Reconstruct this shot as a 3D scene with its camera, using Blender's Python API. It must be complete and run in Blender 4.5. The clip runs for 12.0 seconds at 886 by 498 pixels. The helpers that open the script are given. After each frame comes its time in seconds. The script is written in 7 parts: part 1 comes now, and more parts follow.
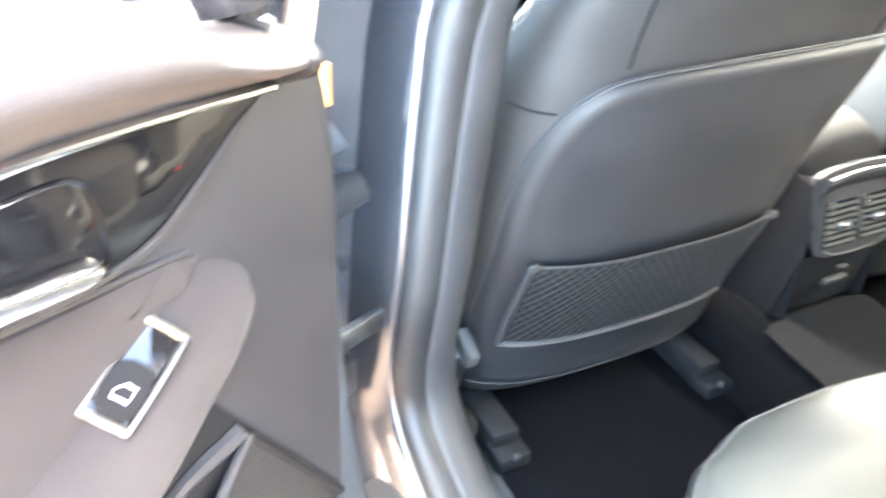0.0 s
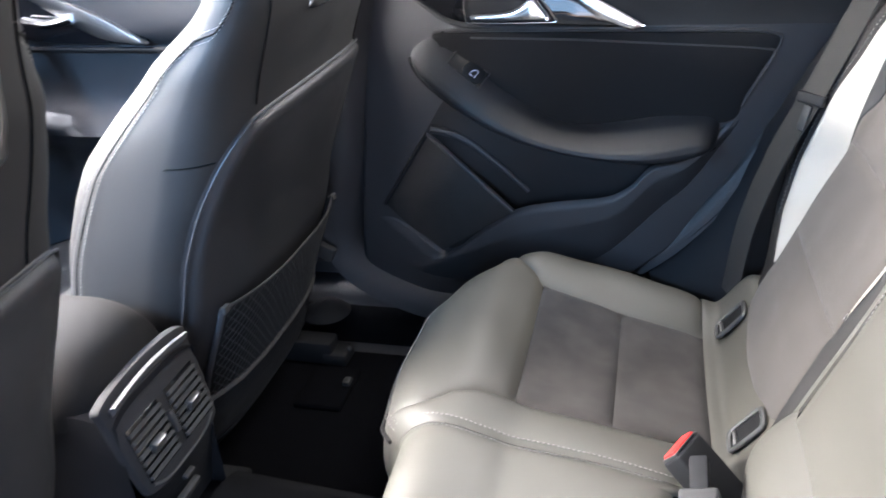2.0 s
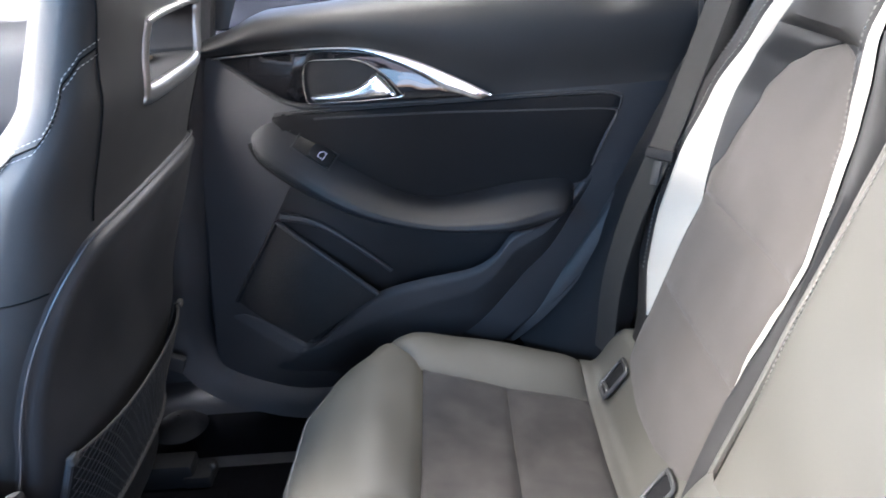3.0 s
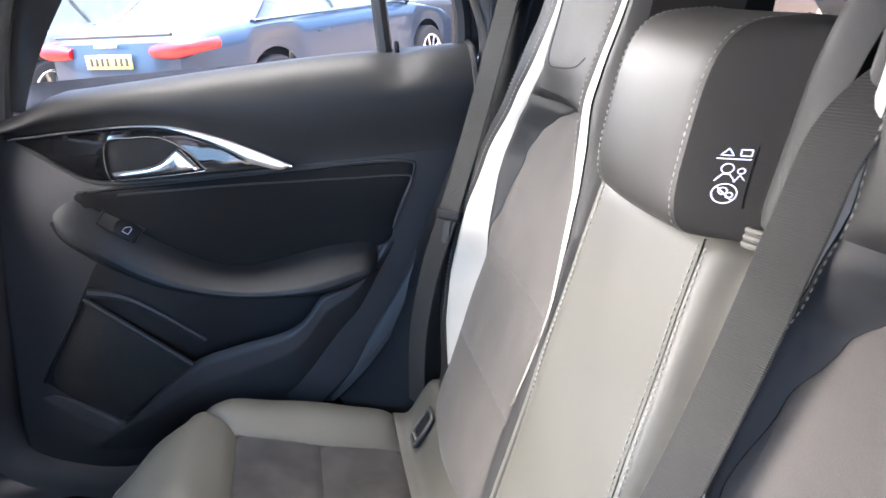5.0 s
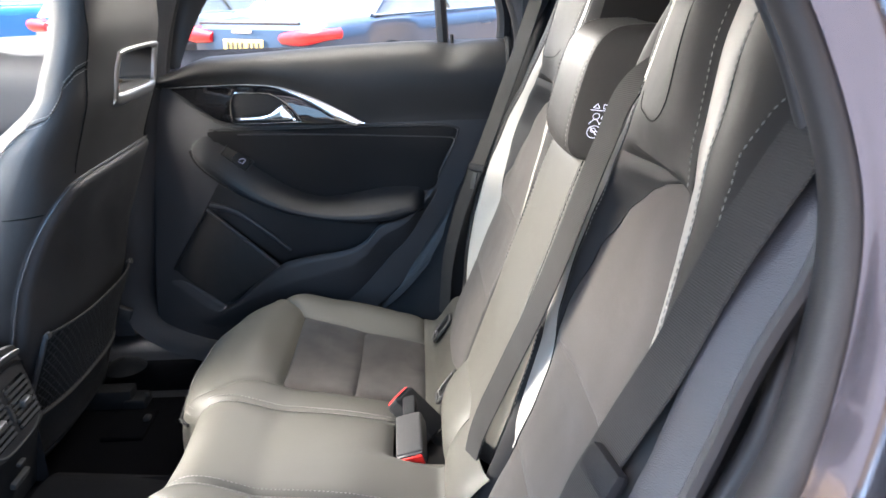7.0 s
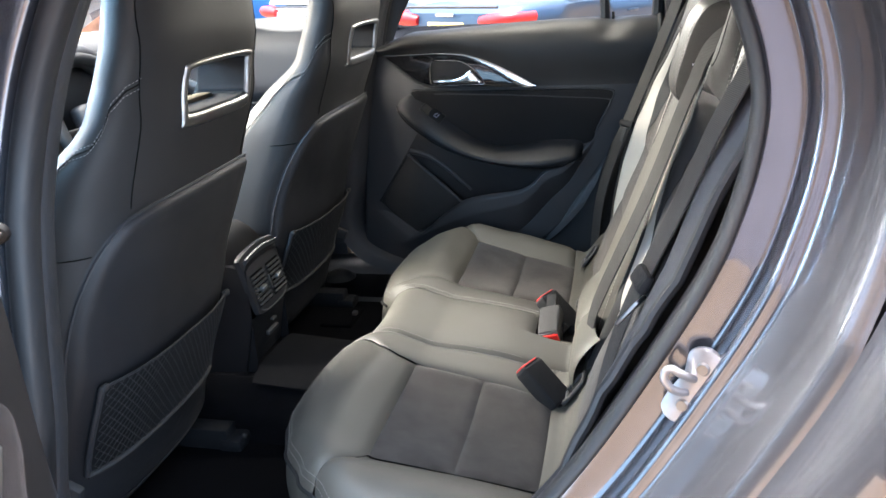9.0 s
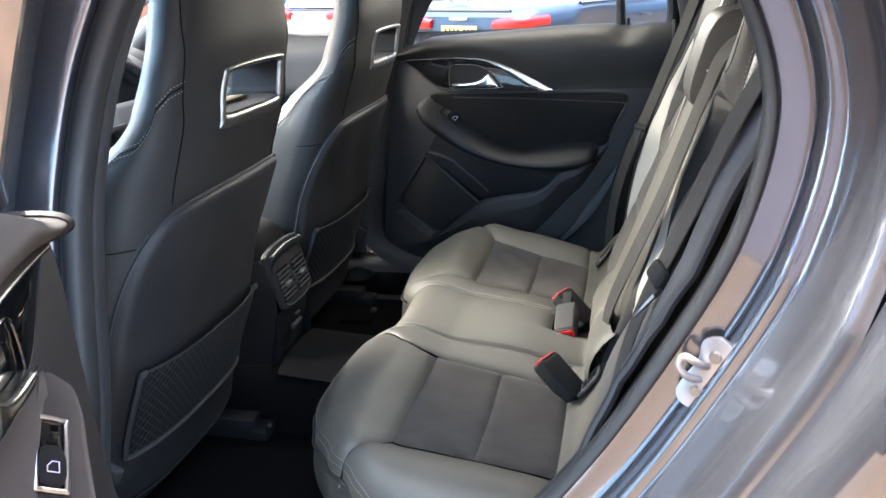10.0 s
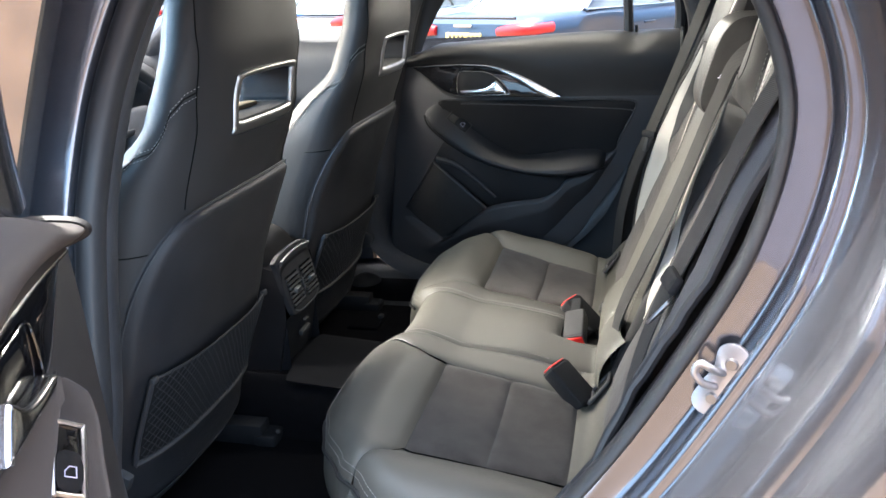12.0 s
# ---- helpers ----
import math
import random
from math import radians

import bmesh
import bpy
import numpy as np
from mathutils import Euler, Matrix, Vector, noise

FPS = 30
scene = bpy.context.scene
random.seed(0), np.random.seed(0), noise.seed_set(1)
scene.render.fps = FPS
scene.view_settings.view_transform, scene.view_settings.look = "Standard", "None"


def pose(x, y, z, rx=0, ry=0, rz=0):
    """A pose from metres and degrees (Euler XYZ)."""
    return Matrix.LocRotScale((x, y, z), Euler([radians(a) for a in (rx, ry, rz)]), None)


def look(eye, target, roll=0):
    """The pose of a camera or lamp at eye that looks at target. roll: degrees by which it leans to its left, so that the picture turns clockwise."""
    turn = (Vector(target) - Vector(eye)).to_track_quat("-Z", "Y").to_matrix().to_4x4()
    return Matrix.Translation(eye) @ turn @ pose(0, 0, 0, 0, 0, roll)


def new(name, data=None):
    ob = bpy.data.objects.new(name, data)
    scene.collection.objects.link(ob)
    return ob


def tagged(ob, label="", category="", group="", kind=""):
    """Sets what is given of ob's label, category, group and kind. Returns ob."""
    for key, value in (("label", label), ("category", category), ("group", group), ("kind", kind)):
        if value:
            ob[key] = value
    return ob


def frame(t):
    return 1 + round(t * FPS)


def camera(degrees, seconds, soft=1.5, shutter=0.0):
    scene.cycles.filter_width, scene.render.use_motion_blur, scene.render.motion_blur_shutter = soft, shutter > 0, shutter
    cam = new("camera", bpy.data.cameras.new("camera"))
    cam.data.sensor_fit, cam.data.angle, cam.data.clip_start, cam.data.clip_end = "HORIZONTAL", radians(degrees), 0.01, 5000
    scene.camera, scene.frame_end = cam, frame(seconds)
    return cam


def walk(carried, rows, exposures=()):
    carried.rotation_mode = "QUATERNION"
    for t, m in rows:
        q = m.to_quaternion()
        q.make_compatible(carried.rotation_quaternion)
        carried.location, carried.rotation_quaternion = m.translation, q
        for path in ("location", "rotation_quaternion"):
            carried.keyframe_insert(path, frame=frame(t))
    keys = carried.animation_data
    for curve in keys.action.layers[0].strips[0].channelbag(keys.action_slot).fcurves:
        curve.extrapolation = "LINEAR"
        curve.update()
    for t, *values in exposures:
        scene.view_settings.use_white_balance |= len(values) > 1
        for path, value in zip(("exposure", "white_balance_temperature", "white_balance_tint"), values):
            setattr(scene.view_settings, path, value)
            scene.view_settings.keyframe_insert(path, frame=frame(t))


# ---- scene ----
cam = camera(58.0, 12.0, 1.5, 0.3)
METRES, EYE, TILT, LEAN, TURN = 8.0, 1.5, 0.0, 0.0, 0.0
PATH = [
    (0, (0.409, -1.026, 1.224), (-1.106, -0.26, 0.167), 2.1),
    (0.5, (0.371, -0.98, 1.245), (-0.825, 0.312, 0.296), 0.2),
    (1, (0.314, -0.876, 1.242), (-0.573, 0.654, 0.309), -0.1),
    (1.5, (0.282, -0.732, 1.237), (-0.412, 0.894, 0.303), -2.5),
    (2, (0.268, -0.635, 1.234), (-0.205, 1.083, 0.327), -4.0),
    (2.5, (0.221, -0.58, 1.239), (-0.031, 1.204, 0.37), -5.0),
    (3, (0.193, -0.56, 1.245), (0.151, 1.27, 0.439), -4.9),
    (3.5, (0.208, -0.565, 1.241), (0.326, 1.29, 0.502), -4.5),
    (5.5, (0.315, -0.697, 1.249), (0.619, 1.168, 0.592), -4.4),
    (6, (0.334, -0.789, 1.252), (0.593, 1.084, 0.602), -3.8),
    (6.5, (0.345, -0.963, 1.245), (0.517, 0.925, 0.607), -2.5),
    (7, (0.388, -1.079, 1.253), (0.426, 0.815, 0.612), -1.7),
    (7.5, (0.458, -1.178, 1.257), (0.276, 0.711, 0.628), -2.3),
    (9.5, (0.485, -1.535, 1.265), (0.046, 0.3, 0.601), -3.1),
    (10, (0.476, -1.544, 1.271), (0.023, 0.293, 0.621), -2.9),
    (10.5, (0.469, -1.543, 1.27), (0.004, 0.294, 0.631), -2.9),
    (11, (0.466, -1.547, 1.272), (0.008, 0.293, 0.638), -2.8),
    (11.5, (0.459, -1.548, 1.272), (0.01, 0.296, 0.64), -2.6),
    (12, (0.462, -1.547, 1.271), (0.003, 0.293, 0.637), -2.8),
]
walk(cam, [(t, look(eye, target, roll)) for t, eye, target, roll in PATH],
     exposures=[(0.0, 5.75, 6350, 4), (0.5, 4.8, 6400, 7), (1.0, 4.0, 6150, 12), (2.5, 3.65, 5550, 13), (5.5, 3.55, 5650, 14), (7.0, 3.36, 5850, 11), (9.5, 3.04, 6000, 8), (12.0, 2.99, 6000, 8)])

# ---- world, sun and exposure ----
SUN_EL, SUN_AZ = radians(78), radians(-100)
world = bpy.data.worlds.new("sky")
scene.world = world
world.use_nodes = True
wn = world.node_tree.nodes
sky = wn.new("ShaderNodeTexSky")
sky.sky_type, sky.sun_disc = "NISHITA", False
sky.sun_elevation, sky.sun_rotation = SUN_EL, SUN_AZ
sky.dust_density, sky.air_density, sky.ozone_density = 7.0, 0.8, 0.4
wn["Background"].inputs[1].default_value = 0.15
world.node_tree.links.new(sky.outputs[0], wn["Background"].inputs[0])
sun = new("sun", bpy.data.lights.new("sun", "SUN"))
sun.data.energy, sun.data.angle, sun.data.color = 4.0, radians(0.6), (1.0, 0.93, 0.82)
SUN_DIR = Vector((math.sin(SUN_AZ) * math.cos(SUN_EL), math.cos(SUN_AZ) * math.cos(SUN_EL), math.sin(SUN_EL)))
sun.matrix_world = look(SUN_DIR * 30, (0, 0, 0))


def sky_lamp(name, eye, target, size_x, size_y, watts, color, spread=180):
    lamp = new(name, bpy.data.lights.new(name, "AREA"))
    lamp.data.shape, lamp.data.size, lamp.data.size_y, lamp.data.energy, lamp.data.color = "RECTANGLE", size_x, size_y, watts, color
    lamp.data.spread = radians(spread)
    lamp.matrix_world = look(eye, target)
    return lamp


# the sky's light in the windscreen
sky_lamp("windscreen_sky_light", (-1.00, 0.0, 1.335), (0.30, 0.0, 0.66), 1.10, 0.20, 6.3, (1.0, 0.88, 0.72), 76)
# the sky's light in the upper front window of the near side
sky_lamp("front_window_sky_light", (-0.55, -0.625, 1.325), (0.20, 0.35, 0.60), 0.50, 0.075, 3.8, (0.44, 0.71, 1.0))
# the sky's light in the upper far window
sky_lamp("window_sky_light", (0.17, 0.672, 1.325), (0.15, -0.25, 0.65), 0.60, 0.075, 1.40, (1.0, 0.89, 0.72))
# the sky's light in the open doorway
sky_lamp("doorway_sky_light", (0.10, -0.86, 0.84), (0.10, 0.3, 0.80), 0.55, 0.50, 0.52, (0.52, 0.76, 1.0))


# ---- materials ----
def material(name, color, rough=0.5, metal=0.0, var=0.08, scale=6.0, bump=0.0, bump_scale=400.0, rough_var=0.08,
             sheen=0.0, coat=0.0, spec=0.5, kind="noise", tint=None):
    m = bpy.data.materials.new(name)
    m.use_nodes = True
    nt = m.node_tree
    b = nt.nodes["Principled BSDF"]
    b.inputs["Metallic"].default_value = metal
    b.inputs["Specular IOR Level"].default_value = spec
    b.inputs["Sheen Weight"].default_value = sheen
    b.inputs["Coat Weight"].default_value = coat
    b.inputs["Coat Roughness"].default_value = 0.04
    tc = nt.nodes.new("ShaderNodeTexCoord")
    big = nt.nodes.new("ShaderNodeTexNoise")
    big.inputs["Scale"].default_value = scale
    big.inputs["Detail"].default_value = 5.0
    nt.links.new(tc.outputs["Object"], big.inputs["Vector"])
    ramp = nt.nodes.new("ShaderNodeMix")
    ramp.data_type = "RGBA"
    lo = [max(0.0, c * (1 - var)) for c in color]
    hi = [min(1.0, c * (1 + var)) for c in (tint or color)]
    ramp.inputs["A"].default_value = (*lo, 1)
    ramp.inputs["B"].default_value = (*hi, 1)
    spread = nt.nodes.new("ShaderNodeMapRange")
    spread.inputs["From Min"].default_value, spread.inputs["From Max"].default_value = 0.28, 0.72
    nt.links.new(big.outputs["Fac"], spread.inputs["Value"])
    nt.links.new(spread.outputs["Result"], ramp.inputs["Factor"])
    nt.links.new(ramp.outputs["Result"], b.inputs["Base Color"])
    mr = nt.nodes.new("ShaderNodeMapRange")
    mr.inputs["To Min"].default_value = max(0.02, rough - rough_var)
    mr.inputs["To Max"].default_value = min(1.0, rough + rough_var)
    nt.links.new(spread.outputs["Result"], mr.inputs["Value"])
    nt.links.new(mr.outputs["Result"], b.inputs["Roughness"])
    if bump > 0:
        if kind == "voronoi":
            tex = nt.nodes.new("ShaderNodeTexVoronoi")
            out = "Distance"
        elif kind == "wave":
            tex = nt.nodes.new("ShaderNodeTexWave")
            tex.inputs["Distortion"].default_value = 0.0
            tex.bands_direction = "Z"
            out = "Fac"
        else:
            tex = nt.nodes.new("ShaderNodeTexNoise")
            tex.inputs["Detail"].default_value = 4.0
            out = "Fac"
        tex.inputs["Scale"].default_value = bump_scale
        nt.links.new(tc.outputs["Object"], tex.inputs["Vector"])
        bp = nt.nodes.new("ShaderNodeBump")
        bp.inputs["Strength"].default_value = bump
        bp.inputs["Distance"].default_value = 0.001
        nt.links.new(tex.outputs[out], bp.inputs["Height"])
        nt.links.new(bp.outputs["Normal"], b.inputs["Normal"])
    return m


def glass_material(name, color, gloss=0.9):
    m = bpy.data.materials.new(name)
    m.use_nodes = True
    nt = m.node_tree
    out = nt.nodes["Material Output"]
    nt.nodes.remove(nt.nodes["Principled BSDF"])
    tr = nt.nodes.new("ShaderNodeBsdfTransparent")
    tr.inputs[0].default_value = (*color, 1)
    gl = nt.nodes.new("ShaderNodeBsdfGlossy")
    gl.inputs["Roughness"].default_value = 0.01
    fr = nt.nodes.new("ShaderNodeFresnel")
    fr.inputs["IOR"].default_value = 1.45
    mx = nt.nodes.new("ShaderNodeMixShader")
    sc = nt.nodes.new("ShaderNodeMath")
    sc.operation = "MULTIPLY"
    sc.inputs[1].default_value = gloss
    nt.links.new(fr.outputs[0], sc.inputs[0])
    nt.links.new(sc.outputs[0], mx.inputs[0])
    nt.links.new(tr.outputs[0], mx.inputs[1])
    nt.links.new(gl.outputs[0], mx.inputs[2])
    nt.links.new(mx.outputs[0], out.inputs[0])
    return m


LID = material("soft_black_leather", (0.012, 0.0115, 0.0115), 0.75, var=0.15, scale=9, bump=0.2, bump_scale=1400, kind="voronoi", spec=0.12)
LEATHER = material("black_leather", (0.021, 0.0208, 0.0212), 0.54, spec=0.24, var=0.15, scale=9, bump=0.16, bump_scale=1500, kind="voronoi", rough_var=0.06)
# the black leather again, lightened where the windscreen light falls on the bench
LEATHER_LIT = material("lit_black_leather", (0.0590, 0.0568, 0.0490), 0.56, spec=0.48, var=0.12, scale=9, bump=0.16, bump_scale=1500, kind="voronoi", rough_var=0.06)
# the black leather again, darkened for shade on headrests and outer bolsters
LEATHER_SHADED = material("shaded_black_leather", (0.0165, 0.0158, 0.0152), 0.58, spec=0.28, var=0.12, scale=9, bump=0.16, bump_scale=1500, kind="voronoi", rough_var=0.06)
SUEDE = material("grey_suede", (0.033, 0.030, 0.028), 0.95, var=0.42, scale=20, bump=0.6, bump_scale=700, sheen=0.12, spec=0.15)
# the cushion's suede, brightened for the stronger light on the backrest
SUEDE_LIT = material("lit_grey_suede", (0.058, 0.053, 0.049), 0.95, var=0.12, scale=14, bump=0.6, bump_scale=700, sheen=0.12, spec=0.15)
WHITE_LEATHER = material("white_leather", (0.34, 0.325, 0.29), 0.45, var=0.05, scale=12, bump=0.25, bump_scale=900, kind="voronoi")
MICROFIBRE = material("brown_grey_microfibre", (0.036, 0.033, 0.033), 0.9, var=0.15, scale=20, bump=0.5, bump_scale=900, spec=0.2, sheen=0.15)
THREAD = material("pale_thread", (0.19, 0.185, 0.175), 0.8, var=0.1, scale=80)
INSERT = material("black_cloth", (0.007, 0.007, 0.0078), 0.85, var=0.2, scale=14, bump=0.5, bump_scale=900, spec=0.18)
# middle headrest's leather, darker than the armrest's for the shade on it
PAD_LEATHER_SHADED = material("shaded_pad_leather", (0.022, 0.0208, 0.0195), 0.50, var=0.12, scale=9, bump=0.16, bump_scale=1500, kind="voronoi", rough_var=0.06, spec=0.4)
# far armrest: the near one's skin darkened for the shade inside the car
ARMREST_SHADED = material("shaded_armrest_skin", (0.0085, 0.0092, 0.0115), 0.55, var=0.15, scale=12, bump=0.35, bump_scale=900, kind="voronoi", spec=0.45)
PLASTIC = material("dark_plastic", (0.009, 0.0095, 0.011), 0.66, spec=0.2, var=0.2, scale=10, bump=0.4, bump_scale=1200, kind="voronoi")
CONSOLE = material("matt_console_plastic", (0.010, 0.010, 0.0112), 0.9, var=0.2, scale=12, bump=0.4, bump_scale=1100, kind="voronoi", spec=0.05)
VENT = material("vent_plastic", (0.022, 0.022, 0.0235), 0.70, var=0.15, scale=12, bump=0.3, bump_scale=1100, kind="voronoi", spec=0.12)
PLASTIC_SOFT = material("soft_dark_plastic", (0.023, 0.0238, 0.0272), 0.54, var=0.15, scale=8, bump=0.4, bump_scale=900, kind="voronoi")
# near corner pad: dark plastic with the doorway's blue skylight in its colour
PAD_SKYLIT = material("skylit_corner_pad", (0.032, 0.034, 0.040), 0.55, var=0.12, scale=8, bump=0.3, bump_scale=900, kind="voronoi")
# near door's upper pad, lightened for the skylight on it
PAD_TOP_SKYLIT = material("skylit_door_pad", (0.058, 0.053, 0.051), 0.60, spec=0.3, var=0.12, scale=10, bump=0.3, bump_scale=1000, kind="voronoi")
SEAT_SHELL = material("seat_shell_plastic", (0.0155, 0.0158, 0.0178), 0.52, var=0.15, scale=8, bump=0.4, bump_scale=900, kind="voronoi", spec=0.4)
PLASTIC_GREY = material("grey_plastic", (0.030, 0.030, 0.031), 0.64, spec=0.3, var=0.1, scale=8, bump=0.3, bump_scale=1000, kind="voronoi")
ISO_GREY = material("light_grey_plastic", (0.034, 0.035, 0.036), 0.45, var=0.12, scale=30)
GLOSS_BLACK = material("piano_black", (0.006, 0.006, 0.007), 0.06, var=0.1, rough_var=0.02, coat=0.6)
CHROME = material("satin_chrome", (0.72, 0.71, 0.70), 0.16, metal=1.0, var=0.04, rough_var=0.05)
CHROME_DULL = material("brushed_chrome", (0.34, 0.34, 0.34), 0.32, metal=1.0, var=0.06, rough_var=0.06)
FRAME_SILVER = material("dark_satin_silver", (0.30, 0.295, 0.29), 0.38, metal=1.0, var=0.1, rough_var=0.06)
ZINC = material("bright_zinc", (0.42, 0.42, 0.44), 0.38, metal=0.85, var=0.12, scale=60, rough_var=0.1)
STEEL = material("zinc_steel", (0.25, 0.25, 0.26), 0.40, metal=1.0, var=0.15, scale=40, rough_var=0.1)
BELT = material("grey_webbing", (0.0145, 0.014, 0.0132), 0.8, spec=0.3, var=0.12, scale=20, bump=0.3, bump_scale=170, kind="wave", sheen=0.06)
# near-black colour of the tubes that draw the shade in creases
SEAM_SHADE = material("seam_crease_shade", (0.004, 0.004, 0.004), 0.95, var=0.1, spec=0.1)
THREAD_DIM = material("grey_thread", (0.20, 0.195, 0.19), 0.8, var=0.1, scale=80)
RUBBER = material("black_rubber", (0.013, 0.013, 0.0145), 0.55, var=0.15, scale=20, bump=0.2, bump_scale=500)
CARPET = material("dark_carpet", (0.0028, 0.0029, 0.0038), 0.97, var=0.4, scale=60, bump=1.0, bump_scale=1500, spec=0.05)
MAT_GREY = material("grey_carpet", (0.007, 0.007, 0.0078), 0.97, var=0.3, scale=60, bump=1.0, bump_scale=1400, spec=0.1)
NET = material("black_net", (0.008, 0.008, 0.0085), 0.8, var=0.3, scale=40, bump=0.6, bump_scale=500, kind="voronoi")
PAINT = material("grey_metallic_paint", (0.142, 0.148, 0.172), 0.25, metal=0.84, var=0.05, scale=30, rough_var=0.0, coat=0.9)
PAINT_GLOSS = material("gloss_pillar_cover", (0.36, 0.36, 0.37), 0.06, metal=0.9, var=0.04, rough_var=0.0, coat=1.0)
HEADLINER = material("pale_headliner", (0.42, 0.41, 0.39), 0.95, var=0.05, scale=30, bump=0.5, bump_scale=900)
RED_PLASTIC = material("red_plastic", (0.72, 0.025, 0.02), 0.4, var=0.06)
GLASS = glass_material("clear_glass", (0.93, 0.95, 0.94))
GLASS_DARK = glass_material("tinted_glass", (0.30, 0.34, 0.35))
ORANGE = material("orange_label", (0.32, 0.12, 0.012), 0.6, var=0.1)
PRINT = material("pale_print", (0.62, 0.62, 0.80), 0.7, var=0.04)
TAN = material("tan_leather", (0.12, 0.088, 0.052), 0.5, var=0.1, scale=12, bump=0.3, bump_scale=900, kind="voronoi")


# ---- mesh helpers ----
def emit(name, bm, mat, smooth=True):
    bmesh.ops.recalc_face_normals(bm, faces=bm.faces[:])
    me = bpy.data.meshes.new(name)
    bm.to_mesh(me)
    bm.free()
    for p in me.polygons:
        p.use_smooth = smooth
    for m in (mat if isinstance(mat, (list, tuple)) else [mat]):
        me.materials.append(m)
    return me


def part(name, bm, mat, parent, label="", smooth=True, angle=40):
    me = bm if isinstance(bm, bpy.types.Mesh) else emit(name, bm, mat, smooth)
    if smooth:
        me.set_sharp_from_angle(angle=radians(angle))
    ob = new(name, me)
    ob.parent = parent
    if parent.type == "EMPTY":
        ob.matrix_parent_inverse = Matrix.Translation(-parent.location)
    return tagged(ob, label)


def thing(name, base, label, category, group="", kind=""):
    ob = new(name)
    ob.empty_display_size = 0.05
    ob.location = base
    return tagged(ob, label, category, group, kind)


def solo(name, bm, mat, label, category, group="", kind="", smooth=True, angle=40):
    me = emit(name, bm, mat, smooth)
    if smooth:
        me.set_sharp_from_angle(angle=radians(angle))
    return tagged(new(name, me), label, category, group, kind)


def spline(pts, n=8, closed=False):
    """Catmull-Rom curve through pts, n steps a span."""
    p = [Vector(q) for q in pts]
    k = len(p)
    out = []
    for i in range(k if closed else k - 1):
        if closed:
            a, b, c, d = p[i - 1], p[i], p[(i + 1) % k], p[(i + 2) % k]
        else:
            a, b, c, d = p[max(i - 1, 0)], p[i], p[i + 1], p[min(i + 2, k - 1)]
        for j in range(n):
            t = j / n
            out.append(0.5 * ((2 * b) + (c - a) * t + (2 * a - 5 * b + 4 * c - d) * t * t + (3 * b - a - 3 * c + d) * t ** 3))
    if not closed:
        out.append(p[-1])
    return out


def curve1(table):
    """A smooth function through (x, y) pairs."""
    xs = [a for a, _ in table]
    ys = [b for _, b in table]

    def f(x):
        if x <= xs[0]:
            return ys[0]
        if x >= xs[-1]:
            return ys[-1]
        for i in range(len(xs) - 1):
            if x <= xs[i + 1]:
                t = (x - xs[i]) / (xs[i + 1] - xs[i])
                t = t * t * (3 - 2 * t) * 0.5 + t * 0.5
                return ys[i] + (ys[i + 1] - ys[i]) * t
    return f


def grid(P, us, vs, bm=None, closed_u=False):
    bm = bm or bmesh.new()
    rows = [[bm.verts.new(P(u, v)) for u in us] for v in vs]
    for a, b in zip(rows, rows[1:]):
        n = len(a)
        for i in range(n if closed_u else n - 1):
            j = (i + 1) % n
            bm.faces.new((a[i], a[j], b[j], b[i]))
    return bm


def lin(a, b, n):
    return [a + (b - a) * i / n for i in range(n + 1)]


def ease(a, b, n):
    """Steps from a to b, closer at both ends."""
    return [a + (b - a) * (0.5 - 0.5 * math.cos(math.pi * i / n)) for i in range(n + 1)]


def thicken(bm, d):
    bmesh.ops.recalc_face_normals(bm, faces=bm.faces[:])
    bmesh.ops.solidify(bm, geom=bm.faces[:], thickness=d)
    return bm


def tube(pts, r, seg=8, closed=False, bm=None, flat=1.0):
    """A round bar along pts; r may be a function of the way (0 to 1)."""
    bm = bm or bmesh.new()
    pts = [Vector(p) for p in pts]
    n = len(pts)
    rings = []
    side = None
    for i, p in enumerate(pts):
        if closed:
            d = (pts[(i + 1) % n] - pts[i - 1])
        else:
            d = pts[min(i + 1, n - 1)] - pts[max(i - 1, 0)]
        d.normalize()
        if side is None:
            side = d.orthogonal().normalized()
        side = (side - d * side.dot(d)).normalized()
        up = d.cross(side)
        rr = r(i / max(1, n - 1)) if callable(r) else r
        rings.append([bm.verts.new(p + side * (rr * math.cos(2 * math.pi * k / seg)) + up * (rr * flat * math.sin(2 * math.pi * k / seg))) for k in range(seg)])
    for i in range(n if closed else n - 1):
        a, b = rings[i], rings[(i + 1) % n]
        for k in range(seg):
            bm.faces.new((a[k], a[(k + 1) % seg], b[(k + 1) % seg], b[k]))
    if not closed:
        bm.faces.new(rings[0][::-1])
        bm.faces.new(rings[-1])
    return bm


